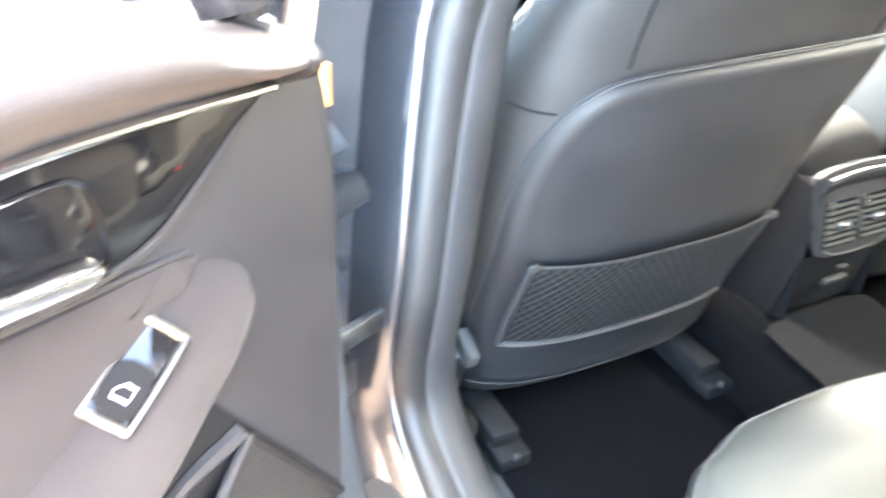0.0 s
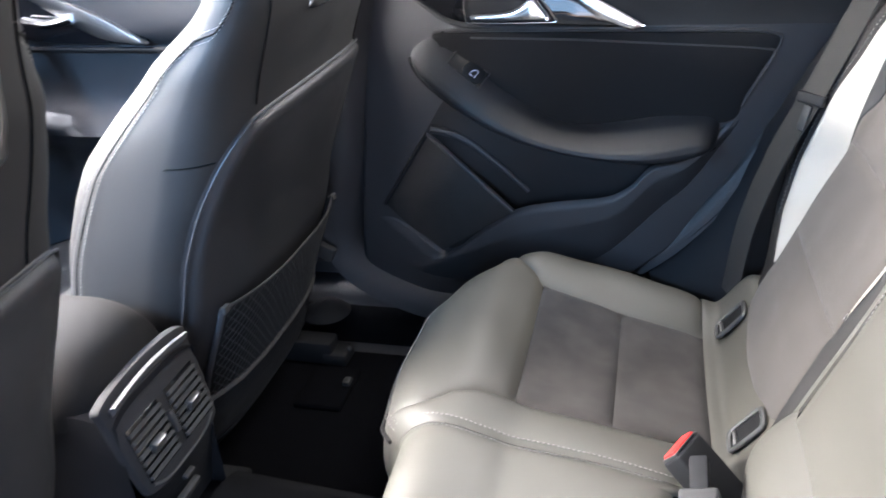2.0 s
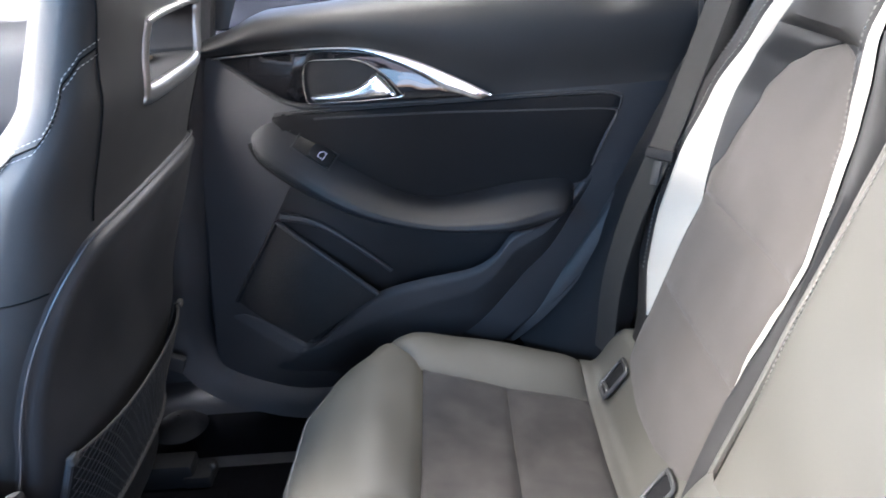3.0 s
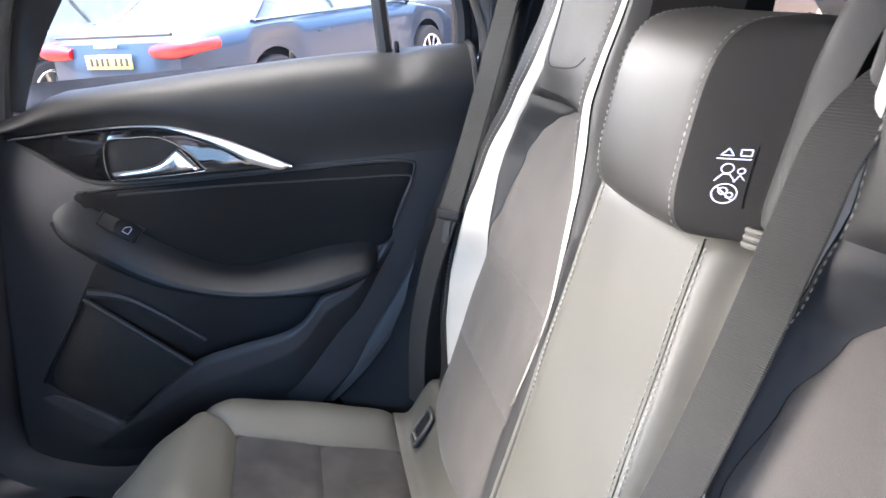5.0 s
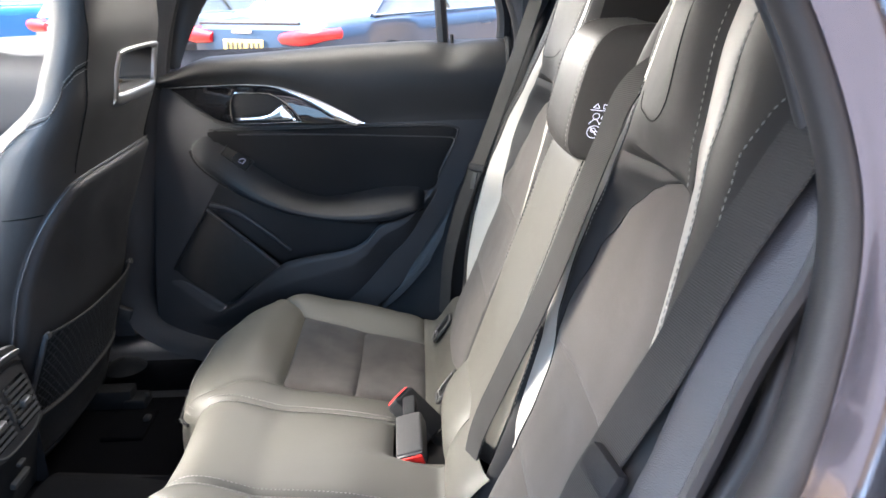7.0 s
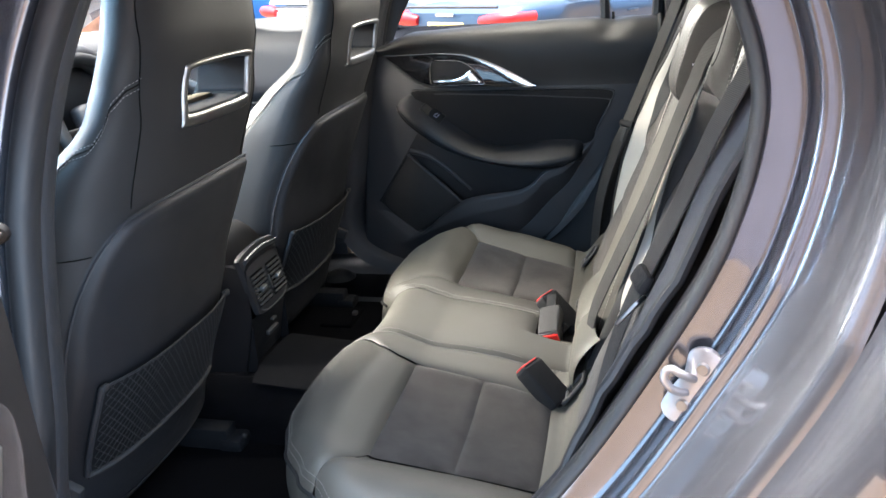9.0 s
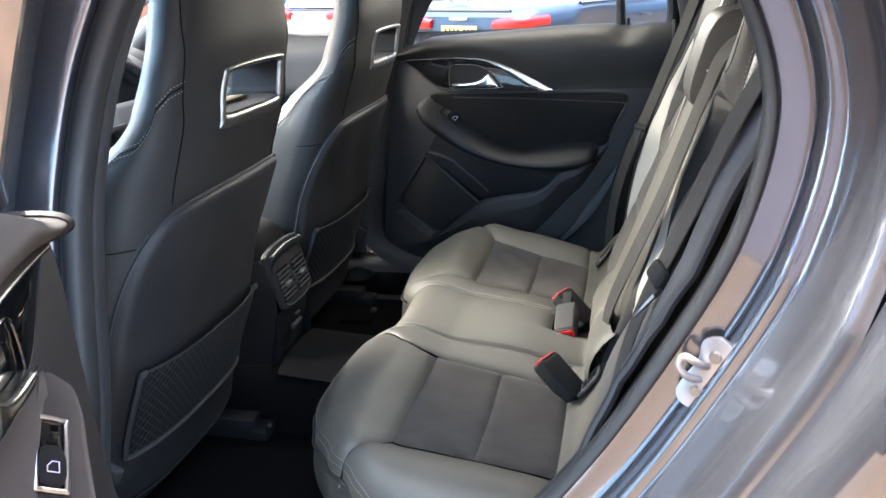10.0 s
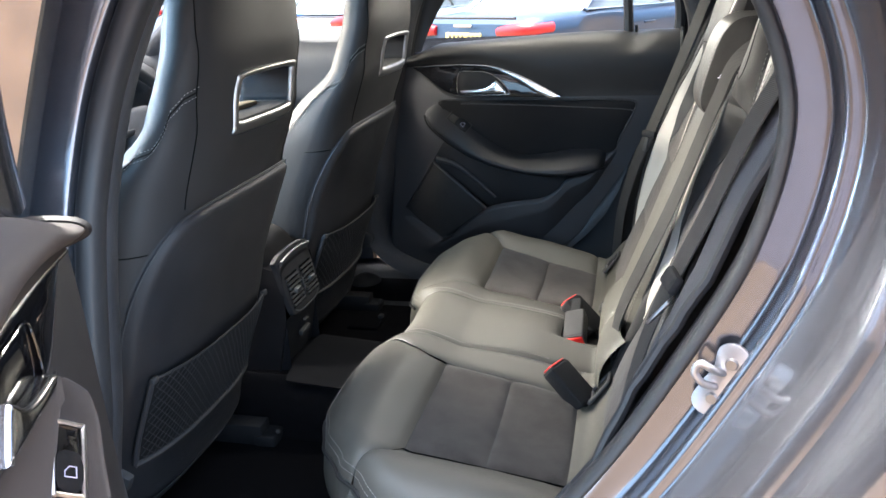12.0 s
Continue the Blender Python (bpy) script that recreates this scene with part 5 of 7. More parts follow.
    part("opening_lining", rbox((0.034, 0.172, 0.014), Vector((-0.196, mid_y, 1.083)) + O, turned(ry=-4), 0.006), TAN, st, "tan leather at the opening's foot")
    # hard lower back panel
    R = spline([(a, b, 0) for a, b in [(-0.226, 0.46), (-0.236, 0.62), (-0.238, 0.78), (-0.231, 0.885), (-0.205, 0.945), (-0.150, 0.969), (0.0, 0.975), (0.150, 0.975), (0.215, 0.964), (0.232, 0.934), (0.236, 0.78), (0.234, 0.62), (0.224, 0.46), (0.20, 0.440), (0.0, 0.432), (-0.20, 0.440)]], 5, True)
    c0 = Vector((0.0, 0.70, 0))

    def panel(i, v):
        p = c0 + (R[i] - c0) * v
        h = 0.009 * (1 - smooth01((v - 0.955) / 0.045)) - 0.002
        h += 0.004 * smooth01((v - 0.86) / 0.07) * smooth01((0.975 - v) / 0.03)
        return seat_back_pt(p.x, p.y, h) + O
    vs = [0.02, 0.2, 0.4, 0.55, 0.7, 0.8, 0.86, 0.89, 0.92, 0.945, 0.96, 0.97, 0.98, 0.99, 1.0]
    b = grid(panel, range(len(R)), vs, closed_u=True)
    b.faces.new([v for v in b.verts[:len(R)]])
    part("back_panel", b, SEAT_SHELL, st, "dark soft-touch lower back panel", angle=70)
    lipp = [seat_back_pt(c0.x + (p.x - c0.x) * 0.985, c0.y + (p.y - c0.y) * 0.985, 0.006) + O for p in R]
    part("panel_lip", tube(lipp, 0.0018, 6, True), PLASTIC_SOFT, st, "fine raised lip round the back panel")
    # map net
    def net(u, v):
        y = -0.200 + 0.372 * u
        z = 0.543 + 0.160 * v + 0.006 * v * (1 - 2 * abs(u - 0.5))
        return seat_back_pt(y, z, 0.016 + 0.012 * math.sin(math.pi * u) * (0.35 + 0.65 * v)) + O
    nets = part("map_net", grid(net, lin(0, 1, 24), lin(0, 1, 12)), INSERT, st, "fine black map net")
    bm = bmesh.new()
    for k in range(-18, 44):
        for sgn in (1, -1):
            run = []
            for q in lin(0, 1, 10):
                u_ = (k + 0.5) / 26 + sgn * 0.38 * (q - 0.5)
                if 0.0 <= u_ <= 1.0:
                    run.append(net(u_, q) + Vector((0.0018, 0, 0)))
            if len(run) > 1:
                tube(run, 0.0009, 4, bm=bm)
    part("net_mesh", bm, NET, nets, "woven black mesh")
    part("net_edge", tube([net(u, 1) for u in lin(0, 1, 24)], 0.0022, 6), RUBBER, nets, "elastic net edge")
    part("net_rail", tube([net(u, 0) for u in lin(0, 1, 24)], 0.0060, 8), PLASTIC_GREY, nets, "moulded lower rail")
    for u in (0.0, 1.0):
        part("net_side", tube([net(u, v) for v in lin(0, 1, 8)], 0.0050, 8), PLASTIC_SOFT, nets)
        part("net_stud", rbox((0.008, 0.016, 0.012), net(u, 1) + Vector((0.004, 0, 0)), None, 0.003), PLASTIC_GREY, nets, "grey plastic stud")
    # seams, their crease shade drawn by near-black tubes
    for sg in (1, -1):
        seam = [seat_back_pt(sg * y, z, 0.0008) + O for y, z in [(p.x, p.y) for p in spline([(0.170, 0.972, 0), (0.174, 1.05, 0), (0.174, 1.14, 0), (0.173, 1.19, 0), (0.168, 1.26, 0), (0.150, 1.34, 0)], 8)]]
        part("seam", tube(seam, 0.0010, 6), SEAM_SHADE, st)
        cross = [seat_back_pt(sg * y, 0.918, 0.0008) + O for y in lin(0.222, 0.2495, 8)]
        part("seam", tube(cross, 0.0010, 6), SEAM_SHADE, st)
        # double stitched seam from the back seam over the shoulder, then down beside the wing's edge
        def flank_pt(q, z, d=0.0006):
            """q from 0 to 1: the back half, middle to side; on to 2: the front half, side to middle."""
            hw, hd = S_HW(z), S_HD(z)
            f = min(0.9985, q if q <= 1 else 2 - q)
            c = math.sqrt(max(0.0, 1 - f ** (2 / 0.62)))
            if q <= 1:
                x = S_XB(z) - hd + hd * c ** 0.75 + d * c
            else:
                dish = 0.05 * math.exp(-(f / 0.55) ** 2) * smooth01((1.10 - z) / 0.2)
                bol = 0.055 * smooth01((f - 0.45) / 0.35) * smooth01((1.10 - z) / 0.25) * c ** 0.3
                x = S_XB(z) - hd - hd * c ** 0.75 + dish - bol - d * c
            return Vector((x, sg * (hw * f + d), z)) + O
        q_way = curve1([(0.0, 0.173 / S_HW(1.142)), (0.05, 0.191 / S_HW(1.135)), (0.10, min(0.985, 0.208 / S_HW(1.117))), (0.16, 0.992), (0.24, 1.004), (0.45, 1.012), (1.0, 1.016)])
        z_way = curve1([(0.0, 1.142), (0.05, 1.135), (0.10, 1.117), (0.16, 1.088), (0.24, 1.046), (0.45, 0.945), (1.0, 0.58)])
        lines = {}
        for off_z in (-0.0065, 0.0, 0.0065):
            lines[off_z] = [flank_pt(q_way(t), z_way(t) + off_z, 0.0008) - Vector((0.03 * max(0.0, t - 0.22) / 0.78 + (off_z * 0.9 if t > 0.3 else 0.0), 0, 0)) for t in lin(0, 1, 90)]
        for off_z in (-0.0065, 0.0065):
            part("stitching", stitches(lines[off_z], 0.0058, 0.0038, 0.0007), THREAD_DIM, st, "pale contrast stitching")
        part("seam", tube(lines[0.0], 0.0010, 6), SEAM_SHADE, st)
    # belt guide and recline lever on the door side
    sd = -1 if yc < 0 else 1
    part("recline_cover", rbox((0.09, 0.030, 0.16), Vector((-0.40, sd * 0.245, 0.46)) + O, turned(ry=18), 0.012), PLASTIC_SOFT, st, "dark hinge cover")
    part("lever", rbox((0.05, 0.018, 0.030), Vector((-0.315, sd * 0.252, 0.555)) + O, turned(ry=25), 0.006), PLASTIC_GREY, st, "grey plastic lever")
    # cushion and runners
    def cush(u, v):
        a = 2 * math.pi * u
        cx, sx = math.cos(a), math.sin(a)
        r = 0.26 * abs(cx) ** 0.5 * math.copysign(1, cx)
        return Vector((-0.62 + r, 0.245 * abs(sx) ** 0.5 * math.copysign(1, sx), 0.42 + 0.17 * v - 0.02 * (v > 0.99))) + O
    b = grid(cush, lin(0, 1, 40)[:-1], [0, 0.3, 0.7, 0.9, 1.0], closed_u=True)
    b.faces.new(b.verts[-40:][:40])
    part("seat_cushion", b, LEATHER, st, "black leather seat cushion")
    for yy in (-0.19, 0.19):
        part("runner", rbox((0.62, 0.045, 0.05), Vector((-0.60, yy, 0.372)) + O, None, 0.006), PLASTIC, st, "black seat runner")
        part("runner_end", rbox((0.05, 0.055, 0.028), Vector((-0.285, yy, 0.362)) + O, None, 0.008), PLASTIC, st, "black runner end cap")
        b = bmesh.new()
        bmesh.ops.create_uvsphere(b, u_segments=12, v_segments=8, radius=0.006, matrix=Matrix.Translation(Vector((-0.262, yy, 0.376)) + O))
        part("runner_bolt", b, PLASTIC_GREY, st, "dark bolt head")
    return st


front_seat(-0.368, "black leather front passenger sports seat seen from behind")
front_seat(0.368, "black leather driver's sports seat seen from behind")

# ---- centre console ----
con = thing("centre_console", (-0.5, 0.01, 0.44), "dark centre console with rear air vents", "console")
YC = 0.012


def con_side(u, v):
    """u round the section from one foot over the top to the other, v along."""
    x = -1.00 + 0.735 * v
    t = 2 * u - 1
    w = 0.105 + 0.02 * (1 - v) - 0.022 * smooth01((v - 0.75) / 0.25)
    top = 0.725 - 0.02 * smooth01((v - 0.90) / 0.10)
    k = abs(t)
    y = YC + math.copysign(1, t) * w * min(1.0, (k / 0.62)) ** 0.9 * (1 + 0.06 * max(0, k - 0.62))
    z = top - (0.012 * (k / 0.62) ** 4 if k < 0.62 else 0.012 + (k - 0.62) / 0.38 * (top - 0.45))
    return Vector((x, y, z))


part("body", grid(con_side, lin(0, 1, 40), lin(0, 1, 20)), CONSOLE, con, "dark textured console body")


def lid(u, v):
    """u across, v along towards the rear, where the lid rounds down behind the vents."""
    x = -0.74 + 0.452 * v
    r = math.sqrt(max(0.0, 1 - max(0.0, (v - 0.80) / 0.20) ** 2))
    w = 0.100 * (0.55 + 0.45 * r)
    t = 2 * u - 1
    k = math.sqrt(max(0.0, 1 - abs(t) ** 3.2))
    return Vector((x, YC + t * w, 0.690 + 0.088 * k * (0.25 + 0.75 * r)))


part("armrest_lid", grid(lid, [0.5 - 0.5 * math.cos(math.pi * q) for q in lin(0, 1, 24)], lin(0, 1, 40)), LID, con, "rounded black leather armrest lid")
# panel coordinates: a across, b up, h out towards the back seat


def vent3(a, b, h):
    return Vector((-0.272 - 0.22 * b + h, YC + a, 0.652 + b * 0.98 + 0.22 * h))


def vp(p, h):
    return vent3(p[0], p[1], h)


pan = spline([(-0.086, 0.045, 0), (-0.080, 0.070, 0), (0.0, 0.078, 0), (0.080, 0.070, 0), (0.086, 0.045, 0), (0.080, -0.040, 0), (0.066, -0.062, 0), (0.0, -0.068, 0), (-0.066, -0.062, 0), (-0.080, -0.040, 0)], 5, True)
VENT_BAR = material("grey_vent_bar", (0.050, 0.050, 0.052), 0.62, var=0.1, scale=12, bump=0.3, bump_scale=1100, kind="voronoi", spec=0.25)
vpn = part("vent_panel", plate([(p.x, p.y) for p in pan], vp, 0.012, 0.005), VENT, con, "grey plastic air vent panel")
for a0 in (-0.039, 0.039):
    part("vent_recess", plate([(a0 - 0.031, -0.046), (a0 + 0.031, -0.046), (a0 + 0.031, 0.026), (a0 - 0.031, 0.026)], lambda p, h: vp(p, h + 0.011), 0.002, 0.0005), GLOSS_BLACK, vpn, "dark vent opening")
    for k in range(7):
        bb_ = -0.040 + k * 0.0098
        part("vent_slat", tube([vent3(a0 - 0.030, bb_, 0.015), vent3(a0 + 0.030, bb_, 0.015)], 0.0028, 6), ISO_GREY, vpn)
    part("vent_slider", rbox((0.010, 0.022, 0.012), vent3(a0, -0.012, 0.018), turned(ry=12), 0.002), CHROME_DULL, vpn, "small chrome vent slider")
part("vent_top_bar", tube([vent3(a_, 0.052 + 0.010 * math.cos(a_ * 16), 0.012) for a_ in lin(-0.074, 0.074, 16)], 0.0130, 12, flat=0.35), VENT_BAR, vpn, "pale grey bar along the vents' upper edge")
part("vent_lower_lip", tube([vent3(a_, -0.062 + 0.012 * (a_ / 0.066) ** 4, 0.010) for a_ in lin(-0.066, 0.066, 14)], 0.0030, 8), ISO_GREY, vpn, "fine pale lower lip")
part("vent_wheel", rbox((0.008, 0.008, 0.030), vent3(0.0, -0.012, 0.014), turned(ry=-12), 0.002), PLASTIC_GREY, vpn, "vent thumbwheel")
part("lower_panel", grid(lambda u, v: (-0.262 - 0.03 * v, YC + (u - 0.5) * (0.20 - 0.02 * (1 - v)), 0.59 - 0.14 * v), lin(0, 1, 8), lin(0, 1, 6)), PLASTIC, con, "dark lower console panel")
part("socket_flap", rbox((0.010, 0.050, 0.012), (-0.263, YC, 0.530), turned(ry=12), 0.003), PLASTIC_GREY, con, "small grey flap")
part("socket_lip", rbox((0.008, 0.020, 0.006), (-0.262, YC + 0.01, 0.552), turned(ry=12), 0.002), PLASTIC_GREY, con)

# tunnel mat
part("tunnel_mat", thicken(grid(lambda u, v: (-0.26 + 0.25 * u, 0.0 + (v - 0.5) * 0.24, 0.487 - 0.020 * u - 0.02 * abs(2 * v - 1) ** 4), lin(0, 1, 10), lin(0, 1, 12)), 0.006), MAT_GREY, car_shell, "grey carpet over the centre tunnel")
# seat foot brackets on the floor
for y0 in (0.46,):
    br = part("floor_bracket", rbox((0.09, 0.12, 0.012), (-0.27, y0, 0.355), None, 0.006, 3), CARPET, car_shell, "black plastic seat foot cover on the carpet")
    part("bracket_bolt", rbox((0.014, 0.020, 0.010), (-0.235, y0 + 0.01, 0.366), None, 0.003), PLASTIC_GREY, br, "steel bolt")
for sg in (1, -1):
    def foot(u, v):
        a = 2 * math.pi * u
        return Vector((-0.335 + 0.050 * v * math.cos(a), sg * 0.640 + 0.052 * v * math.sin(a), 0.405 + 0.025 * (1 - v * v)))
    part("sill_knob", grid(foot, lin(0, 1, 20)[:-1], [0.05, 0.4, 0.7, 0.9, 1.0], closed_u=True), PLASTIC, car_shell, "dark rounded trim foot")

# ---- steering wheel and dash details, seen past the seats ----
sw = thing("steering_wheel", (-0.86, 0.368, 0.86), "black leather steering wheel with silver spokes", "steering wheel")
T_W = Matrix.Translation((-0.83, 0.368, 0.93)) @ Matrix.Rotation(radians(68), 4, "Y")
part("rim", tube([T_W @ Vector((0.178 * math.cos(a), 0.178 * math.sin(a), 0)) for a in lin(0, 2 * math.pi, 48)[:-1]], 0.016, 10, True), LEATHER, sw, "black leather rim")
part("hub", rbox((0.13, 0.15, 0.05), T_W @ Vector((0, 0, -0.02)), T_W.to_3x3().to_4x4(), 0.02, 3), PLASTIC_SOFT, sw, "dark hub pad")
for d in ((0, 1), (0, -1), (1, 0)):
    v = Vector((d[0], d[1], 0))
    part("spoke", tube([T_W @ (v * 0.06), T_W @ (v * 0.172)], 0.013, 8, flat=0.5), CHROME_DULL, sw, "silver spoke")
dash = thing("instrument_binnacle", (-1.0, 0.368, 1.02), "dark instrument hood behind the wheel", "instrument panel")
part("hood", tube(spline([(-0.93, 0.20, 1.03), (-0.93, 0.28, 1.09), (-0.93, 0.368, 1.10), (-0.93, 0.46, 1.09), (-0.93, 0.54, 1.03)], 5), 0.03, 10), PLASTIC_SOFT, dash)
vents = thing("dashboard_vents", (-0.95, -0.4, 1.0), "silver-edged dashboard air vents", "air vent")
for y0 in (-0.60, -0.12, 0.12):
    part("vent_frame", tube([(-0.885, y0 + 0.055 * math.cos(a), 0.975 + 0.035 * math.sin(a)) for a in lin(0, 2 * math.pi, 24)[:-1]], 0.006, 8, True), CHROME, vents, "silver vent ring")
    for k in range(4):
        part("vent_slat", tube([(-0.890, y0 - 0.045, 0.955 + 0.013 * k), (-0.890, y0 + 0.045, 0.955 + 0.013 * k)], 0.003, 6), PLASTIC_GREY, vents)
part("trim_strip", tube(spline([(-0.872, -0.64, 0.915), (-0.868, -0.3, 0.93), (-0.868, 0.10, 0.93)], 6), 0.012, 8, flat=0.5), CHROME_DULL, vents, "silver dashboard strip")


# ---- rear doors: built closed on the far side, mirrored and swung open on the near side ----
HINGE = Vector((-0.335, -0.800, 0.0))
OPEN = 65.7
Y0 = 0.690


def panel_y(x, z):
    """The inner panel's face, lower down standing further inboard."""
    return Y0 - 0.030 * (0.92 - z)


def rear_door(M, label, near):
    base = M @ Vector((-0.30, 0.80, 0.45))
    d = thing("rear_door", base, label, "car door", "rear doors")

    def at(x, y, z):
        return M @ Vector((x, y, z))

    def lay(p, h):
        return at(p[0], panel_y(p[0], p[1]) - h, p[1])

    def on(pts, n=5):
        return [(p.x, p.y) for p in spline([(a, b, 0) for a, b in pts], n, True)]
    # shell: the opening's outline, closed along the belt line
    low = [(-0.185, 1.050), (-0.200, 0.98), (-0.225, 0.80), (-0.245, 0.62), (-0.250, 0.52), (-0.225, 0.465), (-0.15, 0.448), (0.0, 0.444), (0.14, 0.455), (0.27, 0.525),
           (0.408, 0.665), (0.487, 0.795), (0.552, 0.945), (0.586, 1.035), (0.592, 1.095)]
    if near:
        low[:4] = [(-0.212, 1.050), (-0.220, 0.98), (-0.216, 0.80), (-0.230, 0.62)]
    rim = [(p.x, p.y) for p in spline([(a, b, 0) for a, b in low], 6)]
    belt_ln = [(x, 1.084 + 0.020 * smooth01((x + 0.2) / 0.6) - 0.030 * smooth01((-0.07 - x) / 0.10)) for x in lin(0.585, -0.175, 24)]
    outline = rim + belt_ln[1:-1]
    part("inner_shell", plate(outline, lay, 0.012, 0.008), PLASTIC_SOFT, d, "dark textured inner door panel", angle=50)
    # painted edge and outer skin
    bm = bmesh.new()
    n = len(outline)
    cols = []
    for x, z in outline:
        k = 1.045
        X, Z = 0.16 + (x - 0.16) * k, 0.82 + (z - 0.82) * (k if z < 1.05 else 1.0)
        cols.append([bm.verts.new(at(x, panel_y(x, z) + 0.002, z)), bm.verts.new(at(x, 0.735, z)), bm.verts.new(at(X, 0.752, Z)), bm.verts.new(at(X, 0.800, Z)), bm.verts.new(at(X, skin_y(X, Z) - 0.008, Z))])
    for i in range(n):
        a, b = cols[i], cols[(i + 1) % n]
        for k in range(4):
            bm.faces.new((a[k], b[k], b[k + 1], a[k + 1]))
    part("door_edge", bm, PAINT, d, "grey painted door edge", angle=35)
    def outer_skin(u, v):
        z = 0.42 + 0.69 * v
        x0 = -0.335 + 0.11 * v
        edge = curve1([(0.0, 0.16), (0.2, 0.32), (0.45, 0.46), (0.75, 0.575), (1.0, 0.66)])(v)
        x = x0 + (edge - x0) * u
        return at(x, skin_y(x, z) - 0.004, z)
    part("outer_skin", grid(outer_skin, lin(0, 1, 24), lin(0, 1, 20)), PAINT, d, "grey metallic outer skin")
    # padded upper panel, rolling over to the window
    def pad(u, v):
        x = -0.178 + 0.752 * u
        top = 1.104 + 0.022 * smooth01((x + 0.2) / 0.6) - 0.030 * smooth01((-0.07 - x) / 0.10)
        bot = 1.046 - 0.090 * smooth01((x + 0.02) / 0.30)
        bot = max(bot, 0.957)
        a = v
        z = bot + (top - bot) * min(1.0, a / 0.72) if a < 0.72 else top - 0.004 * ((a - 0.72) / 0.28) ** 2
        y = panel_y(x, z) - 0.013 - 0.030 * math.sin(math.pi * min(1.0, a / 0.85)) ** 1.5 + 0.075 * smooth01((a - 0.60) / 0.40)
        dip = 0.030 * math.exp(-(((x - 0.455) / 0.035) ** 2)) * smooth01((a - 0.45) / 0.2) * smooth01((0.92 - a) / 0.2)
        return at(x, y + dip * 0.5, z - dip * 0.35)
    # one pad on both doors: skylight coloured into the near, shade into the far
    part("upper_pad", grid(pad, lin(0, 1, 60), lin(0, 1, 26)), PAD_TOP_SKYLIT if near else LEATHER, d, "soft dark leather-grained upper pad", angle=60)
    for u in (0.0, 1.0):
        pts = [pad(u, v) for v in lin(0, 1, 20)]
        part("pad_end", tube(pts, 0.006, 6), LEATHER, d)
    part("lock_pin", tube([pad(0.845, 0.80), Vector(pad(0.845, 0.80)) + Vector((0, 0, 0.018))], 0.004, 8), PLASTIC, d, "black lock pin")
    # piano black panel, chrome blade, handle
    gl = on([(-0.152, 1.047), (-0.126, 1.024), (-0.088, 0.994), (-0.055, 0.973), (-0.01, 0.964), (0.10, 0.960), (0.245, 0.958), (0.205, 0.985), (0.150, 1.012), (0.085, 1.036), (0.02, 1.046), (-0.06, 1.048)], 4)
    part("gloss_panel", plate(gl, lambda p, h: lay(p, h + 0.010), 0.010, 0.004), GLOSS_BLACK, d, "piano black trim panel")
    edge = spline([(-0.160, 1.050, 0), (-0.130, 1.023, 0), (-0.092, 0.991, 0), (-0.058, 0.969, 0), (-0.012, 0.959, 0), (0.10, 0.955, 0), (0.25, 0.953, 0)], 6)
    part("panel_lip", tube([lay((p.x, p.y), 0.014) for p in edge], 0.0042, 8), PLASTIC_GREY, d, "pale rolled lip round the gloss panel")
    up = spline([(-0.160, 1.049, 0), (-0.06, 1.052, 0), (0.02, 1.051, 0), (0.085, 1.043, 0), (0.150, 1.020, 0), (0.210, 0.990, 0), (0.262, 0.960, 0)], 6)
    wd = curve1([(0.0, 0.006), (0.45, 0.008), (0.62, 0.016), (0.80, 0.026), (0.93, 0.020), (1.0, 0.002)])
    lowb = []
    for i, p in enumerate(up):
        w = wd(i / (len(up) - 1))
        lowb.append((p.x - w * 0.45, p.y - w * 0.9))
    lowb[-1] = (up[-1].x - 0.001, up[-1].y - 0.002)
    part("chrome_blade", plate([(p.x, p.y) for p in up] + lowb[::-1], lambda p, h: lay(p, h + 0.014), 0.013, 0.0035), CHROME, d, "curved satin chrome blade", angle=30)
    hx = on([(-0.022, 1.026), (-0.026, 0.972), (0.0, 0.966), (0.112, 0.966), (0.118, 0.974), (0.095, 1.004), (0.06, 1.026), (0.02, 1.030)], 4)
    part("handle_recess", plate(hx, lambda p, h: lay(p, h + 0.019), 0.002, 0.001), GLOSS_BLACK if near else PLASTIC, d, "dark handle recess")
    part("recess_rim", tube([lay(p, 0.022) for p in hx], 0.0014, 6, True), CHROME if not near else GLOSS_BLACK, d, "thin edge round the recess")
    hv = on([(-0.016, 0.974), (-0.014, 0.982), (0.03, 0.984), (0.058, 0.990), (0.082, 1.006), (0.090, 1.004), (0.112, 0.976), (0.108, 0.971), (0.05, 0.970), (-0.005, 0.969)], 4)
    part("door_handle", plate(hv, lambda p, h: lay(p, h + 0.022), 0.015, 0.005), CHROME, d, "satin chrome pull handle", angle=60)
    # cloth insert with a stitched edge
    ins = on([(-0.085, 0.948), (0.0, 0.949), (0.2, 0.948), (0.40, 0.945), (0.462, 0.937), (0.440, 0.885), (0.42, 0.845), (0.395, 0.802), (0.26, 0.800), (0.14, 0.785), (0.02, 0.84), (-0.06, 0.915)], 5)
    # same cloth on both doors; black on the far one for its shade
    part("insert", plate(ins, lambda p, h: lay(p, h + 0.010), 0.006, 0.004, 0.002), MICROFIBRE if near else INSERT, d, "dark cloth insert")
    if not near:
        ridge = spline([(-0.02, 0.941, 0), (0.138, 0.937, 0), (0.262, 0.931, 0), (0.359, 0.926, 0), (0.440, 0.921, 0), (0.456, 0.912, 0), (0.438, 0.875, 0), (0.416, 0.83, 0)], 8)
        part("insert_edge", tube([lay((p.x, p.y), 0.0165) for p in ridge], 0.0022, 6), PLASTIC_GREY, d, "fine raised edge of the insert")
